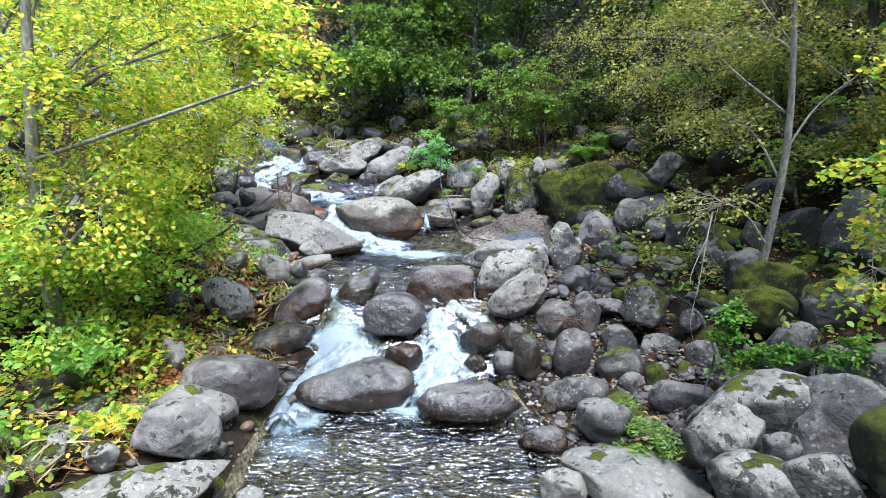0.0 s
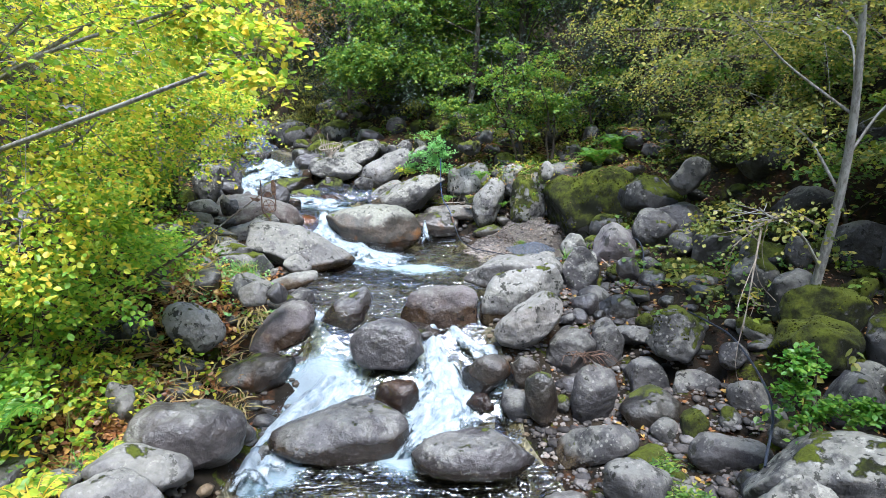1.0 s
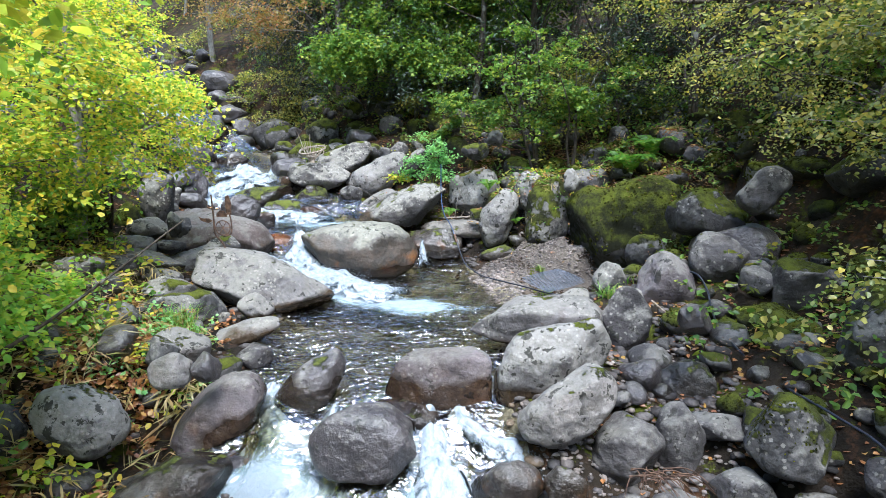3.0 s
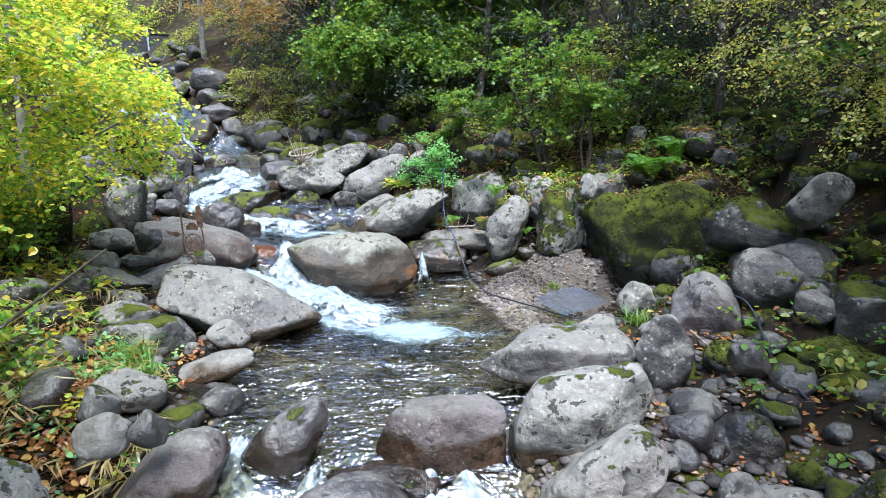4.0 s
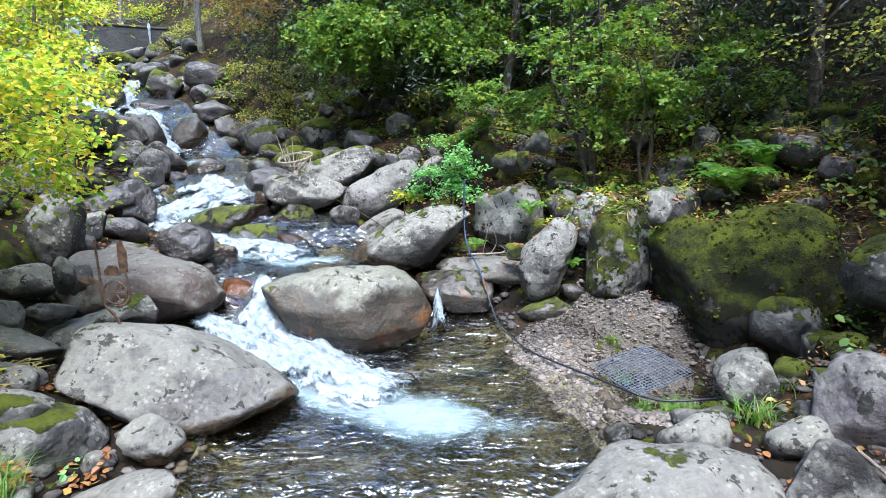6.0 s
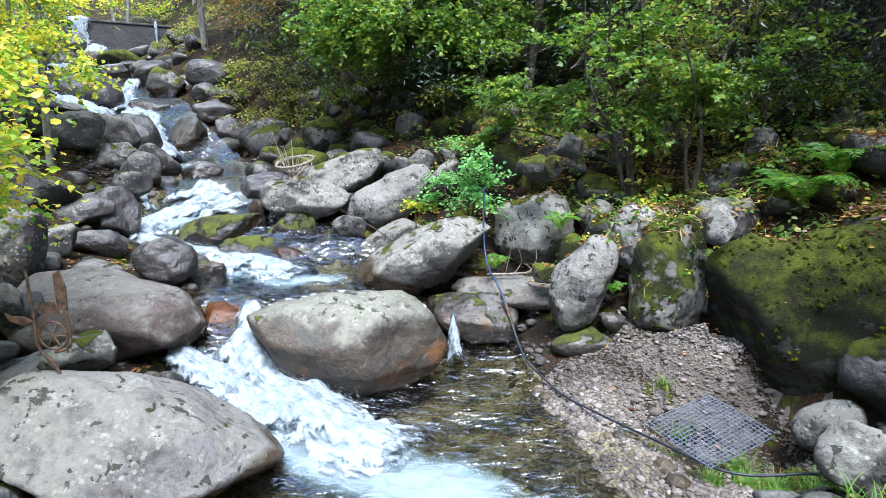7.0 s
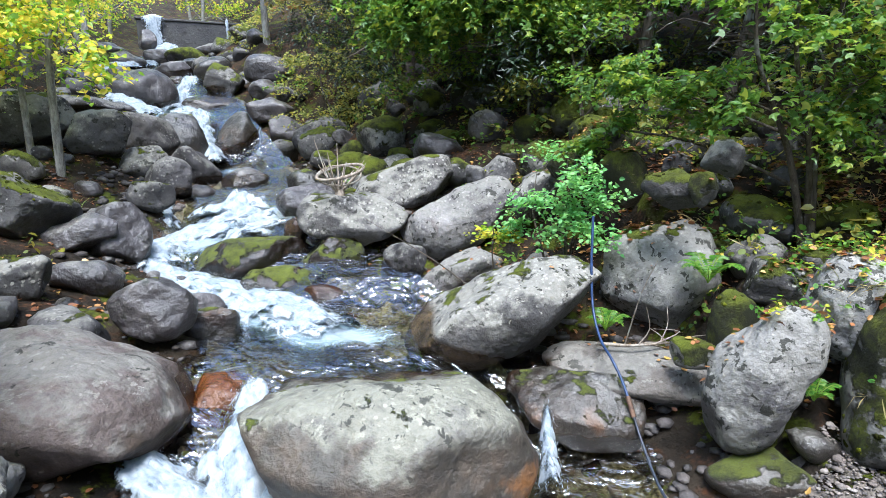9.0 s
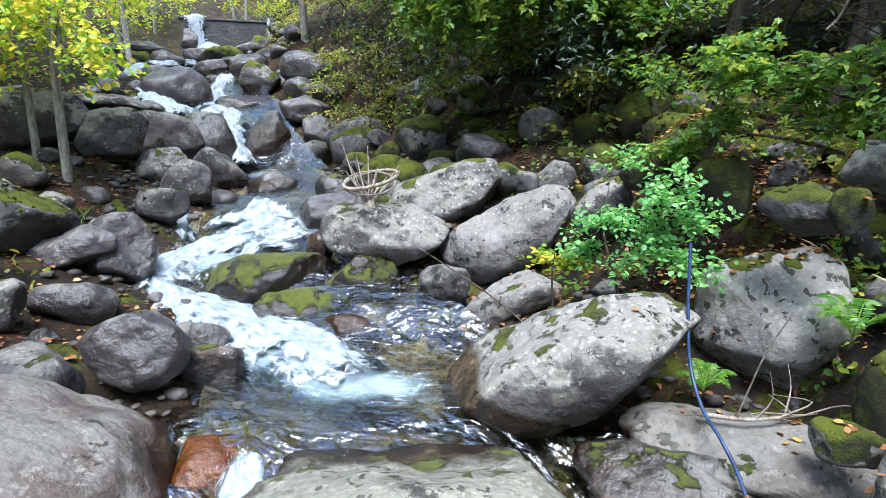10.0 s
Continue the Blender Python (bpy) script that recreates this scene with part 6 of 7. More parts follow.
# unseen woods added behind and beside, to block low sky and darken stone sides
grove([(-9, -6), (-5, -9), (-1, -8), (3.5, -8.5), (7.5, -6.5), (11, -3), (-12, -2), (-13, -9), (0.5, -13), (6, -13), (-7, -14), (12, -10)], "olive", 0.30, "tall woodland tree with dense crown down the valley", 66, 0.16, heights=(10, 14), low=0.1, wide=2.8, lumps=9, n=55, length=1.1, per=9)
grove([(9.5, 1.0), (10.5, 4.5), (8.2, 2.4), (-14, 4.0), (-13, 12.5), (-15, 17)], "green", 0.26, "tall woodland tree with dense crown beside the valley", 67, 0.16, heights=(9, 12), low=0.08, wide=2.4, lumps=9, n=60, length=1.0, per=9)


# ---- ground cover ----
def cover(name, label, leaf, n, place, size, shape, seed, length=0.25, per=8, lift=0.12):
    rng = np.random.default_rng(seed)
    X, Y = place(rng, n)
    keep = np.ones(len(X), bool)
    for a, b, c in SOLID:
        if c > 0.25:
            keep &= (X - a) ** 2 + (Y - b) ** 2 > (0.8 * c) ** 2
    X, Y = X[keep], Y[keep]
    C = np.stack([X, Y, ground_z(X, Y) + lift * rng.uniform(0.4, 1.6, len(X))], 1)
    O = rng.normal(size=C.shape)
    (v, f), _ = sprays(rng, C, O, length, per, size, shape, 0.3)
    tagged(part(name, make_mesh(name, v, f, False), LEAF[leaf]), label, "undergrowth", kind="stuff")


def side_band(side, y0, y1, d0, d1):
    def place(rng, n):
        y = rng.uniform(y0, y1, n)
        mid, half, level = station(y)
        d = rng.uniform(d0, d1, n)
        X = mid + side * (half + d)
        ok = rough_noise(np.stack([X, y, 0 * y], 1) * 0.8, 77, 2) > -0.15
        return X[ok], y[ok]
    return place


cover("undergrowth", "green and yellow weeds on the bank", "yellow", 420, side_band(-1, 3.0, 12, 0.5, 3.2), 0.07, "broad", 81, 0.28, 9, 0.2)
cover("undergrowth", "dry straw-coloured grass on the bank", "straw", 700, side_band(-1, 2.6, 10.5, 0.25, 2.4), 0.26, "blade", 96, 0.22, 10, 0.12)
cover("undergrowth", "green nettles and herbs under the hazel", "green", 300, side_band(-1, 3.0, 12, 0.9, 3.6), 0.06, "broad", 82, 0.28, 9, 0.25)
cover("undergrowth", "low green herbs on the mossy slope", "green", 1300, side_band(1, 4.0, 24, 1.6, 6.5), 0.07, "broad", 83, 0.3, 8, 0.2)
cover("undergrowth", "olive brambles on the shaded slope", "olive", 1500, side_band(1, 3.0, 30, 2.0, 9.0), 0.08, "broad", 84, 0.35, 9, 0.3)
cover("undergrowth", "olive scrub on the shaded upper slope", "olive", 900, side_band(1, 17, 32, 1.2, 7.0), 0.09, "broad", 86, 0.4, 9, 0.35)
cover("undergrowth", "ground ivy on the upper bank", "olive", 520, side_band(-1, 12, 32, 1.2, 6.0), 0.08, "broad", 85, 0.3, 8, 0.2)


cover("undergrowth", "withered brown bracken on the bank", "litter", 420, side_band(-1, 2.8, 11.5, 0.3, 2.6), 0.05, "slim", 87, 0.3, 10, 0.16)
cover("undergrowth", "withered brown bracken on the slope", "litter", 420, side_band(1, 5.0, 18.0, 1.4, 4.5), 0.05, "slim", 88, 0.3, 10, 0.12)


def patch_of(x0, x1, y0, y1):
    def place(rng, n):
        X, Y = rng.uniform(x0, x1, n), rng.uniform(y0, y1, n)
        mid, half, level = station(Y)
        ok = (X > mid + half + 0.3) & (rough_noise(np.stack([X, Y, 0 * Y], 1) * 0.9, 78, 2) > -0.1)
        return X[ok], Y[ok]
    return place


cover("undergrowth", "small green herbs on the mossy terrace", "green", 420, patch_of(0.6, 5.4, 13.2, 17.0), 0.055, "broad", 93, 0.26, 9, 0.16)
cover("undergrowth", "small green herbs under the spruces", "green", 900, patch_of(-8.0, 1.5, 16.5, 28.0), 0.08, "broad", 94, 0.36, 9, 0.25)
cover("undergrowth", "green herbs and brambles at the foot of the slope", "green", 700, patch_of(3.2, 6.6, 7.4, 12.8), 0.055, "broad", 103, 0.28, 9, 0.18)
cover("undergrowth", "young ferns and seedlings on the terrace", "fern", 260, patch_of(1.6, 5.6, 12.8, 16.0), 0.07, "slim", 95, 0.34, 14, 0.2)


def spot(cx, sx, cy, sy):
    return lambda rng, n: (rng.normal(cx, sx, n), rng.normal(cy, sy, n))


cover("undergrowth", "rust-red dead bracken and leaves under the hazel", "litter", 420, spot(-3.0, 0.35, 7.3, 1.0), 0.06, "broad", 98, 0.22, 12, 0.08)
cover("undergrowth", "rust-red dead bracken and leaves on the bank", "litter", 260, spot(-2.9, 0.3, 5.2, 0.6), 0.06, "broad", 99, 0.22, 12, 0.06)
cover("undergrowth", "bright green herbs among the pale stones", "seedling", 150, spot(-2.95, 0.35, 8.4, 0.6), 0.05, "broad", 100, 0.2, 9, 0.1)
cover("undergrowth", "bright green herbs at the foot of the hazel", "yellow", 200, spot(-3.3, 0.35, 5.6, 0.9), 0.06, "broad", 101, 0.26, 10, 0.25)


def litter(n, seed):
    rng = np.random.default_rng(seed)
    y = rng.uniform(2.5, 22, n)
    mid, half, level = station(y)
    s = np.where(rng.random(n) < 0.6, 1, -1)
    X = mid + s * (half + rng.uniform(0.4, 5.5, n))
    bar = ((X - 1.3) / 1.2) ** 2 + ((y - 11.35) / 1.2) ** 2 < 1
    X = np.where(bar & (rng.random(n) < 0.8), X + 5, X)
    P = np.stack([X, y, ground_z(X, y) + 0.015], 1)
    D = rng.normal(size=(n, 3)) * np.array([1, 1, 0.15])
    N = np.array([0, 0, 1.0]) + 0.35 * rng.normal(size=(n, 3))
    v, f = leaves(rng, P, D, N, np.full(n, 0.055), "broad")
    tagged(part("leaf_litter", make_mesh("leaf_litter", v, f, False), LEAF["litter"]), "fallen brown and orange leaves on the banks", "leaves", kind="stuff")


def stone_tops(x0, x1, y0, y1):
    """The upper surface of ground and stones within a patch of the plan."""
    V, F, k = [], [], 0
    for ob in bpy.data.objects:
        if ob.name.split(".")[0] in ("boulder", "stone", "half_buried_stone"):
            c = ob.matrix_world.translation
            if x0 - 0.7 < c.x < x1 + 0.7 and y0 - 0.7 < c.y < y1 + 0.7:
                q = np.array(ob.matrix_world)
                w = np.empty(3 * len(ob.data.vertices), np.float32)
                ob.data.vertices.foreach_get("co", w)
                f = np.empty(3 * len(ob.data.polygons), np.int32)
                ob.data.loops.foreach_get("vertex_index", f)
                V.append(w.reshape(-1, 3) @ q[:3, :3].T + q[:3, 3])
                F.append(f.reshape(-1, 3) + k)
                k += len(V[-1])
    return BVHTree.FromPolygons(np.concatenate(V).tolist(), np.concatenate(F).tolist(), all_triangles=True)


LEDGE = stone_tops(-1.0, 4.6, 11.4, 15.8)


def on_top(X, Y):
    Z = ground_z(X, Y)
    for i in range(len(X)):
        hit = LEDGE.ray_cast(Vector((X[i], Y[i], 9.0)), Vector((0, 0, -1)))[0]
        if hit:
            Z[i] = max(Z[i], hit.z)
    return Z


def ledge(n, seed, cx, sx, cy, sy):
    """Leaves that have drifted on to the ledge above the mossy wall."""
    rng = np.random.default_rng(seed)
    X, Y = rng.normal(cx, sx, n), rng.normal(cy, sy, n)
    Z = on_top(X, Y)
    ok = (Z > 1.9) & ((Y > 12.45) | (X > 2.3)) & (rough_noise(np.stack([X, Y, 0 * Y], 1) * 1.6, 79, 2) > -0.2)
    X, Y, Z = X[ok], Y[ok], Z[ok]
    n = len(X)
    P = np.stack([X, Y, Z + 0.015], 1)
    v, f = leaves(rng, P, rng.normal(size=(n, 3)) * np.array([1, 1, 0.15]), np.array([0, 0, 1.0]) + 0.35 * rng.normal(size=(n, 3)), np.full(n, 0.05), "broad")
    tagged(part("leaf_litter", make_mesh("leaf_litter", v, f, False), LEAF["litter"]), "drift of brown leaves on the ledge", "leaves", kind="stuff")


litter(18000, 91)
ledge(5600, 92, 2.8, 1.0, 13.0, 0.6)
ledge(3600, 97, 1.3, 0.8, 14.9, 0.3)


def ledge_herbs(n, seed, leaf, size, shape, label, x0, x1, y0, y1, low):
    """Small plants that root in the moss on the big stones and behind them."""
    rng = np.random.default_rng(seed)
    X, Y = rng.uniform(x0, x1, n), rng.uniform(y0, y1, n)
    Z = on_top(X, Y)
    ok = (Z > low) & (rough_noise(np.stack([X, Y, 0 * Y], 1) * 1.3, 80 + seed, 2) > 0.0)
    C = np.stack([X, Y, Z + 0.05 * rng.uniform(0.4, 1.6, n)], 1)[ok]
    (v, f), _ = sprays(rng, C, rng.normal(size=C.shape) + np.array([0, 0, 0.6]), 0.14, 8, size, shape, 0.1)
    tagged(part("undergrowth", make_mesh("undergrowth", v, f, False), LEAF[leaf]), label, "undergrowth", kind="stuff")


ledge_herbs(300, 1, "fern", 0.04, "broad", "small green herbs rooted in moss", 0.8, 4.4, 12.0, 14.6, 1.9)
ledge_herbs(220, 2, "yellow", 0.04, "broad", "yellow-green seedlings on the mossy ledge", 0.8, 4.4, 12.2, 14.6, 2.0)
ledge_herbs(260, 3, "straw", 0.16, "blade", "dry grass and stalks on the mossy ledge", 0.8, 4.4, 12.0, 14.6, 1.9)


def fern(x, y, z, size, seed, fronds=9, leaf="fern"):
    rng = np.random.default_rng(seed)
    root = new("fern")
    root.location = (x, y, z)
    for k in range(fronds):
        a = k * 6.283 / fronds + rng.uniform(-0.25, 0.25)
        L = size * rng.uniform(0.75, 1.1)
        out = np.array([math.cos(a), math.sin(a), 0])
        t = np.linspace(0, 1, 26)
        line = out[None] * (L * 0.72 * t ** 1.05)[:, None] + np.array([0, 0, 1.0])[None] * (L * (1.15 * t - 0.80 * t ** 2.4))[:, None]
        T = np.gradient(line, axis=0)
        T /= np.linalg.norm(T, axis=1)[:, None]
        sidew = np.cross(T, np.array([0, 0, 1.0]))
        sidew /= np.linalg.norm(sidew, axis=1)[:, None] + 1e-9
        w = L * 0.20 * np.sin(np.pi * np.clip(t * 0.93 + 0.05, 0, 1)) ** 0.8
        P, D, N, S = [], [], [], []
        for i in range(3, 26):
            for s in (-1, 1):
                P.append(line[i]), D.append(s * sidew[i] + 0.35 * T[i] + np.array([0, 0, -0.15])), N.append(np.cross(sidew[i], T[i])), S.append(w[i])
        v, f = leaves(rng, np.array(P), np.array(D), np.array(N), np.array(S), "slim")
        tv, tf = tube(line, np.linspace(0.006, 0.001, 26), 4)
        part("frond", make_mesh("frond", *joined([(v, f), (tv, tf)]), False), LEAF[leaf], root)
    return tagged(root, "green arching fern on the mossy bank", "fern")


fern(3.18, 13.3, gz(3.18, 13.3) + 0.05, 0.80, 1, 12)
fern(3.62, 13.4, gz(3.62, 13.4) + 0.05, 0.75, 2, 11)
fern(0.76, 13.55, 2.45, 0.42, 3, 7)
fern(0.05, 13.75, 1.95, 0.32, 4, 6)
fern(-2.75, 4.5, gz(-2.75, 4.5) + 0.02, 0.42, 8, 8, "yellow")
fern(-2.55, 5.1, gz(-2.55, 5.1) + 0.02, 0.34, 9, 7, "yellow")
fern(-3.1, 4.7, 1.35, 0.5, 5, 8)
fern(-3.2, 3.6, 1.25, 0.5, 6, 8)
fern(1.15, 12.55, 2.0, 0.22, 7, 6)


def grass_tuft(x, y, z, size, n, seed, label="tuft of green and straw-coloured grass"):
    rng = np.random.default_rng(seed)
    pieces = []
    t = np.linspace(0, 1, 5)
    for _ in range(n):
        a, L = rng.uniform(0, 6.28), size * rng.uniform(0.5, 1.2)
        o = np.append(0.25 * size * rng.normal(size=2), 0)
        d = np.array([math.cos(a), math.sin(a), 0])
        line = o + d * (0.7 * L * t ** 1.7)[:, None] + np.array([0, 0, 1.0]) * (L * (t - 0.45 * t ** 2.5))[:, None]
        w = np.cross(d, [0, 0, 1.0]) * 0.006
        V = np.concatenate([line - w * (1 - t)[:, None], line + w * (1 - t * 0.9)[:, None]])
        F = np.array([(i, i + 5, i + 6, i + 1) for i in range(4)])
        pieces.append((V, F))
    ob = part("grass_tuft", make_mesh("grass_tuft", *joined(pieces), False), LEAF["grass"])
    ob.location = (x, y, z)
    return tagged(ob, label, "grass")


for k, (x, y, s, n) in enumerate([(-2.78, 8.85, 0.36, 170), (-2.6, 8.55, 0.32, 120), (-2.9, 8.5, 0.25, 80), (1.75, 10.75, 0.20, 80), (2.05, 11.15, 0.22, 80), (1.5, 11.5, 0.2, 50), (2.0, 9.9, 0.25, 90), (1.9, 5.5, 0.22, 50),
                                  (-2.7, 5.0, 0.35, 80), (-3.0, 5.6, 0.4, 90), (-3.2, 7.9, 0.35, 80), (-3.3, 4.9, 0.4, 90), (1.35, 7.35, 0.28, 60), (-6.0, 14.8, 0.4, 70), (2.35, 10.2, 0.22, 60), (1.42, 10.62, 0.12, 90), (1.62, 11.25, 0.15, 120), (1.85, 11.05, 0.19, 160), (1.95, 10.85, 0.18, 160), (1.3, 11.2, 0.10, 60), (1.85, 10.6, 0.17, 140), (2.05, 11.0, 0.2, 140), (1.75, 10.45, 0.14, 110), (1.95, 11.4, 0.2, 130), (2.2, 10.7, 0.22, 140), (1.7, 10.7, 0.15, 120), (2.1, 10.35, 0.2, 120), (1.45, 11.75, 0.15, 60)]):
    grass_tuft(x, y, gz(x, y), s, n, 900 + k)


# ---- the weir at the head of the stream ----
def weir():
    root = new("weir")
    root.matrix_world = pose(-17.2, 35.4, 6.5, 0, 0, 33)
    bm = bmesh.new()
    bmesh.ops.create_cube(bm, size=1, matrix=Matrix.Translation((0, 0.3, 0.9)) @ Matrix.Diagonal((4.9, 0.6, 2.3, 1)))
    bmesh.ops.bevel(bm, geom=bm.edges[:], offset=0.04, segments=2, affect="EDGES")
    part("wall", bm, CONCRETE, root)
    bm = bmesh.new()
    bmesh.ops.create_cube(bm, size=1, matrix=Matrix.Translation((0, 0.3, 2.09)) @ Matrix.Diagonal((5.0, 0.7, 0.1, 1)))
    bmesh.ops.bevel(bm, geom=bm.edges[:], offset=0.02, segments=1, affect="EDGES")
    part("coping", bm, CONCRETE, root)
    tagged(root, "low dark concrete weir wall spilling thin water", "weir")
    m = root.matrix_world
    for off, w, s in ((-1.75, 0.42, 41), (1.45, 0.07, 42)):
        pts = [tuple(m @ Vector((off, y, z))) + (w,) for y, z in ((0.1, 2.18), (-0.1, 2.12), (-0.16, 1.4), (-0.2, 0.3))]
        cascade(pts, s, "thin veil of white water over the weir", 0.02)


weir()


# ---- what people left by the stream ----
def hose():
    root = new("hose")
    line = [(-0.10, 13.75, 2.91), (-0.10, 13.62, 2.48), (-0.08, 13.5, 2.2), (-0.03, 13.3, 2.03), (0.04, 13.1, 1.95), (0.12, 12.98, 1.80), (0.23, 12.75, 1.50), (0.32, 12.45, 1.34), (0.45, 12.1, 1.31), (0.58, 11.75, 1.31), (0.80, 11.37, 1.34), (1.1, 10.97, 1.36), (1.5, 10.55, 1.36), (2.0, 10.5, 1.40), (2.35, 10.3, 1.5), (2.7, 9.75, 1.85), (2.82, 9.45, 1.93), (2.85, 9.2, 1.82), (2.72, 8.76, 1.72), (2.62, 8.3, 1.65), (2.7, 7.7, 1.5), (2.81, 6.96, 1.5), (2.9, 6.5, 1.45), (2.6, 5.3, 1.40), (2.2, 4.6, 1.25)]
    c = bend(line, 200)
    part("pipe", make_mesh("pipe", *tube(c[44:], np.full(len(c) - 44, 0.0100), 10)), HOSE_BLACK, root, "black plastic hose")
    part("pipe_end", make_mesh("pipe_end", *tube(c[:46], np.full(46, 0.0105), 10)), HOSE_BLUE, root, "blue plastic hose")
    part("coupling", make_mesh("coupling", *tube(c[43:47], np.full(4, 0.018), 12)), RUSTY, root, "dark clamped joint")
    tagged(root, "long water hose lying over stones along the bank", "hose")


hose()


def wire_mesh_sheet():
    root = new("wire_mesh")
    root.matrix_world = pose(1.50, 10.92, 1.47, 6, -4, 32)
    rng = np.random.default_rng(4)
    for k in range(2):
        for i in range(19):
            o = (i - 9) * 0.030
            t = np.linspace(-0.27, 0.27, 9)
            w = 0.02 * np.sin(4 * t + o * 6)
            L = np.stack([t * (1.25 if k == 0 else 1), 0 * t + o * (1 if k == 0 else 1.25), w], 1)
            if k:
                L = L[:, [1, 0, 2]]
            part("wire", make_mesh("wire", *tube(L, np.full(9, 0.0035), 4)), GALVANISED, root)
    tagged(root, "bluish rusted wire mesh lying on the gravel", "wire mesh")


wire_mesh_sheet()


def ring(radius, thick, n=40, sides=8):
    t = np.linspace(0, 2 * math.pi, n + 1)
    return tube(np.stack([radius * np.cos(t), radius * np.sin(t), 0 * t], 1), np.full(n + 1, thick), sides)


def driftwood_hoop():
    """A root stump with a wooden hoop caught in its branches."""
    root = new("hoop_sculpture")
    root.location = (-2.82, 15.3, 2.78)
    v, f = ring(0.27, 0.018)
    q = np.array(Euler((radians(14), radians(-8), 0)).to_matrix())
    part("hoop", make_mesh("hoop", v @ q.T + np.array([0.02, 0, 0.34]), f), DEADWOOD, root, "bleached bent-wood hoop")
    v, f = ring(0.25, 0.010)
    q = np.array(Euler((radians(22), radians(6), 0)).to_matrix())
    part("hoop", make_mesh("hoop", v @ q.T + np.array([0.0, 0.02, 0.30]), f), DEADWOOD, root, "bleached bent-wood hoop")
    rng = np.random.default_rng(8)
    pieces = [tube(bend([(0, 0, -0.06), (0.01, 0, 0.08), (0.0, 0.02, 0.2)], 8), np.linspace(0.075, 0.04, 8), 8)]
    part("stump", make_mesh("stump", *joined(pieces)), DEADWOOD, root, "pale weathered root stump")
    for k in range(12):
        a = k * 0.52 + rng.uniform(-0.2, 0.2)
        r, h = rng.uniform(0.15, 0.34), rng.uniform(0.18, 0.62)
        pts = [(0, 0, 0.1), (0.4 * r * math.cos(a), 0.4 * r * math.sin(a), 0.22), (r * math.cos(a), r * math.sin(a), 0.12 + h)]
        part("branch", make_mesh("branch", *tube(bend(pts, 8), np.linspace(0.02, 0.004, 8), 5)), DEADWOOD, root)
    tagged(root, "weathered root with a wooden hoop standing on a boulder", "sculpture")


driftwood_hoop()


def water_wheel():
    """A slim rusty stand on the pale boulder: a spoked wheel in a bent fork, a tall blade, a scoop and a leaf-shaped vane."""
    root = new("metal_ornament")
    root.location = (-2.83, 10.32, 1.92)
    part("post", make_mesh("post", *tube(bend([(0.02, 0, -0.14), (0.015, 0, 0.04), (0.0, 0, 0.15), (-0.06, 0, 0.23)], 14), np.linspace(0.014, 0.010, 14), 8)), RUSTY, root)
    v, f = ring(0.092, 0.007)
    part("wheel", make_mesh("wheel", v[:, [0, 2, 1]] + np.array([0, 0, 0.38]), f), RUSTY, root)
    for k in range(3):
        a = k * math.pi / 3
        c, d = 0.092 * math.cos(a), 0.092 * math.sin(a)
        part("spoke", make_mesh("spoke", *tube([(-c, 0, 0.38 - d), (c, 0, 0.38 + d)], [0.005, 0.005], 6)), RUSTY, root)
    part("upright", make_mesh("upright", *tube(bend([(-0.02, 0.0, 0.20), (-0.105, 0.0, 0.30), (-0.11, 0.0, 0.50), (-0.12, 0.0, 0.80)], 14), np.linspace(0.012, 0.009, 14), 6)), RUSTY, root)
    part("upright", make_mesh("upright", *tube(bend([(0.0, 0.0, 0.27), (0.10, 0.0, 0.31), (0.11, 0.0, 0.46), (0.09, 0.0, 0.58)], 14), np.linspace(0.010, 0.009, 14), 6)), RUSTY, root)
    outlines = {
        "blade": [(0.06, 0.55), (0.12, 0.55), (0.125, 0.70), (0.095, 0.80), (0.055, 0.78), (0.05, 0.65)],
        "scoop": [(-0.07, 0.52), (0.06, 0.52), (0.06, 0.55), (0.03, 0.60), (-0.03, 0.60), (-0.07, 0.56)],
        "vane": [(-0.12, 0.47), (-0.18, 0.44), (-0.27, 0.47), (-0.30, 0.52), (-0.25, 0.50), (-0.17, 0.50)],
    }
    for kind, line in outlines.items():
        bm = bmesh.new()
        face = bm.faces.new([bm.verts.new((x, -0.004, z)) for x, z in line])
        out = bmesh.ops.extrude_face_region(bm, geom=[face])
        bmesh.ops.translate(bm, vec=(0, 0.008, 0), verts=[g for g in out["geom"] if isinstance(g, bmesh.types.BMVert)])
        bmesh.ops.recalc_face_normals(bm, faces=bm.faces[:])
        part(kind, bm, RUSTY, root)
    tagged(root, "slim rusty metal water wheel ornament on a boulder", "ornament")


water_wheel()


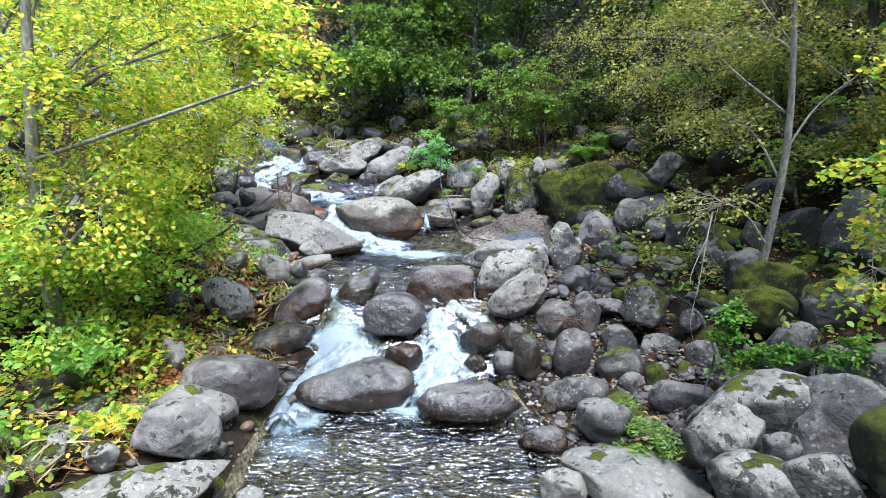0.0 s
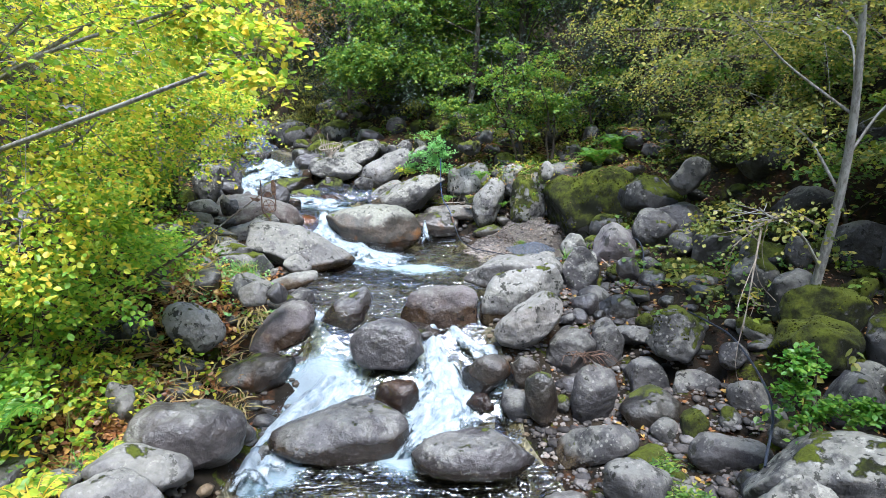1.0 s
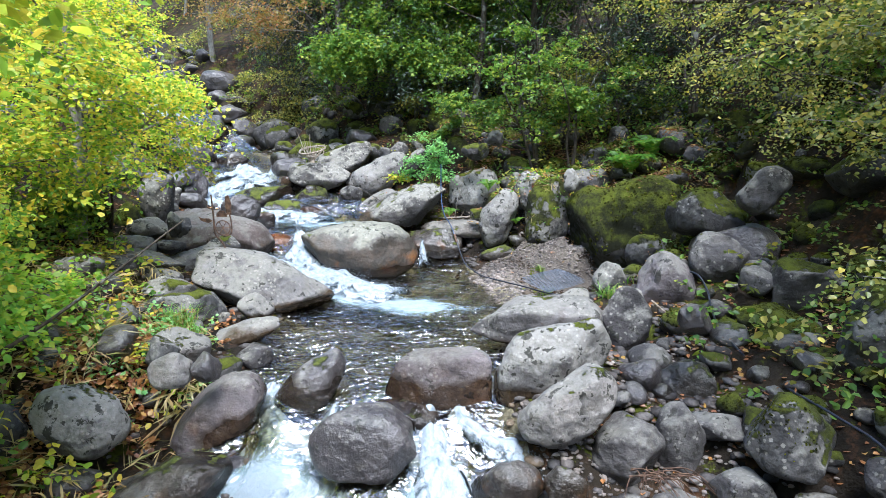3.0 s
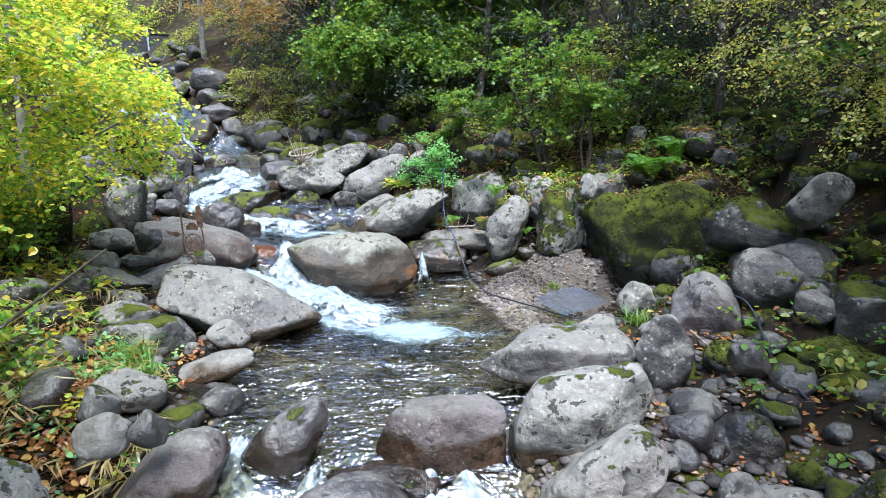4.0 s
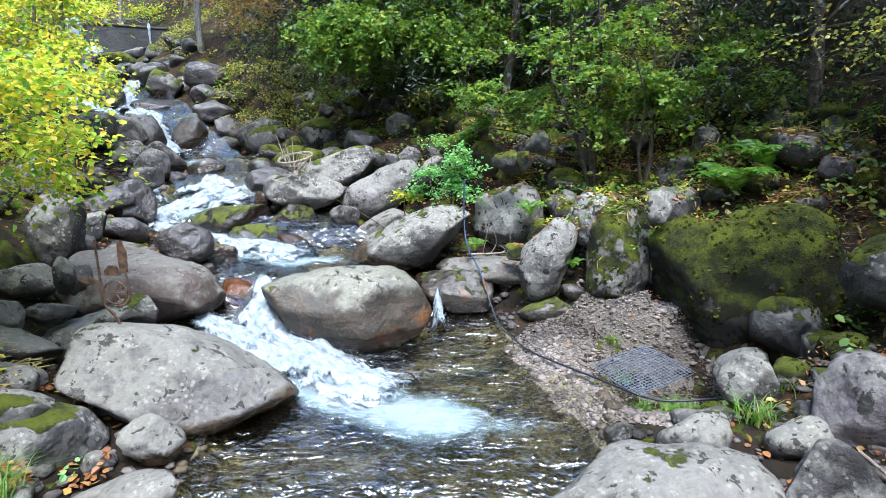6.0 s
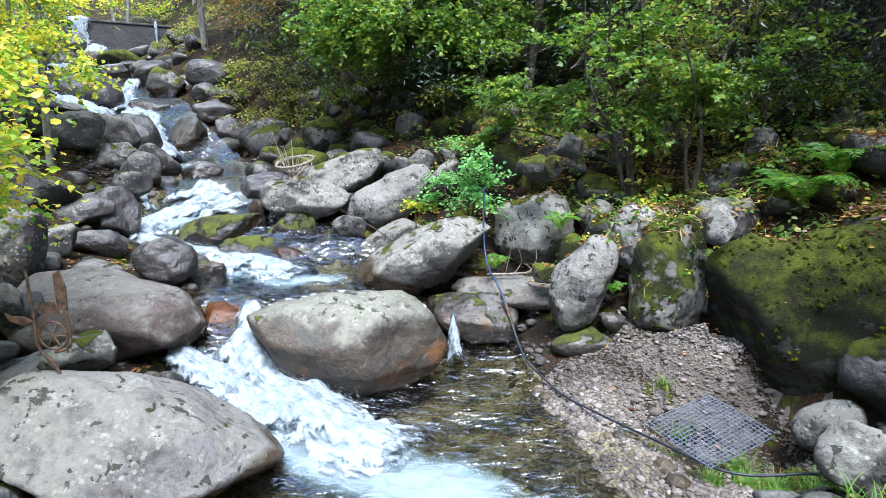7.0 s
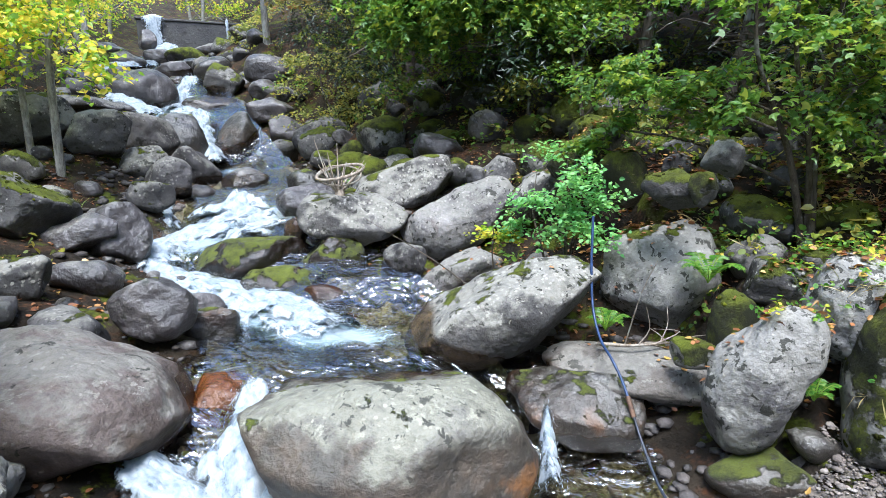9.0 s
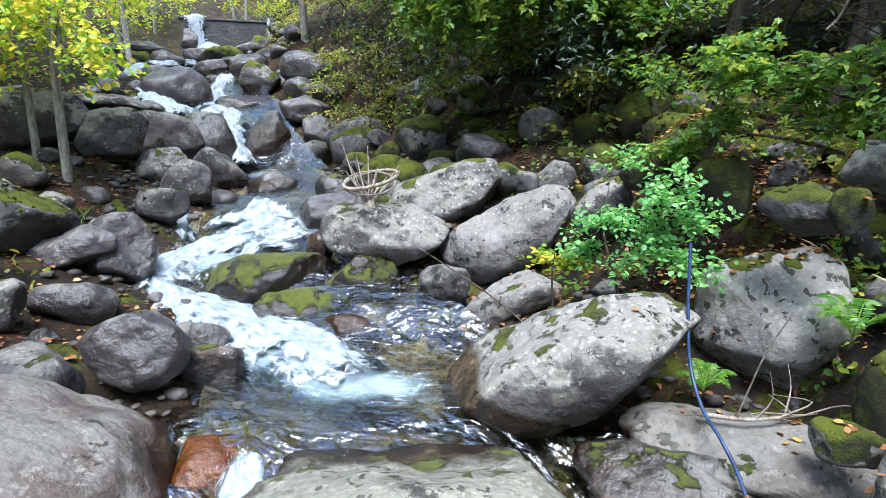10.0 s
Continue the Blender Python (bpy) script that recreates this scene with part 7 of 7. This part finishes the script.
def dead_branch(points, radius, seed, label, twigs=6):
    rng = np.random.default_rng(seed)
    c = bend(points, 24)
    root = new("dead_branch")
    root.location = c[0]
    part("stick", make_mesh("stick", *tube(c - c[0], np.linspace(radius, radius * 0.25, 24), 7)), DEADWOOD, root)
    for k in range(twigs):
        i = int(rng.integers(5, 22))
        d = 0.9 * (c[min(23, i + 3)] - c[i - 3]) + 0.22 * rng.normal(size=3)
        part("twig", make_mesh("twig", *tube(bend([c[i] - c[0], c[i] - c[0] + 0.6 * d, c[i] - c[0] + d + 0.1 * rng.normal(size=3)], 7), np.linspace(radius * 0.4, 0.002, 7), 5)), DEADWOOD, root)
    return tagged(root, label, "branch")


dead_branch([(3.75, 6.75, 2.55), (3.3, 6.5, 2.72), (2.9, 6.3, 2.62), (2.62, 6.2, 2.45)], 0.014, 1, "bleached dead branch reaching from the grey tree", 9)
dead_branch([(2.95, 6.35, 2.6), (2.85, 6.2, 2.35), (2.8, 6.15, 2.05), (2.75, 6.1, 1.7)], 0.012, 2, "bare hanging twig above the stones", 6)
dead_branch([(-0.05, 13.35, 1.98), (0.2, 13.3, 2.0), (0.45, 13.4, 2.0), (0.62, 13.5, 1.99)], 0.016, 3, "pale driftwood stick on the rock ledge", 8)
dead_branch([(2.3, 9.3, 1.65), (2.45, 8.8, 1.55), (2.7, 8.4, 1.6)], 0.012, 4, "thin dead stick leaning on the boulders", 5)


def root_mat():
    """A clump of reddish roots and dead grass washed over a boulder."""
    rng = np.random.default_rng(12)
    root = new("root_clump")
    root.location = (1.42, 6.55, 1.22)
    for k in range(26):
        a = rng.uniform(-0.9, 0.9)
        p = np.array([0.10 * rng.normal(), 0.06 * rng.normal(), 0.05])
        d = np.array([math.sin(a) + 0.4, -0.5 * math.cos(a), 0])
        L = rng.uniform(0.12, 0.32)
        line = bend([p, p + d * 0.5 * L + np.array([0, 0, 0.03]), p + d * L - np.array([0, 0, 0.25 * L])], 8)
        part("root", make_mesh("root", *tube(line, np.linspace(0.006, 0.002, 8), 4)), RUSTY, root)
    tagged(root, "reddish-brown roots and dead grass draped over a boulder", "roots")


root_mat()
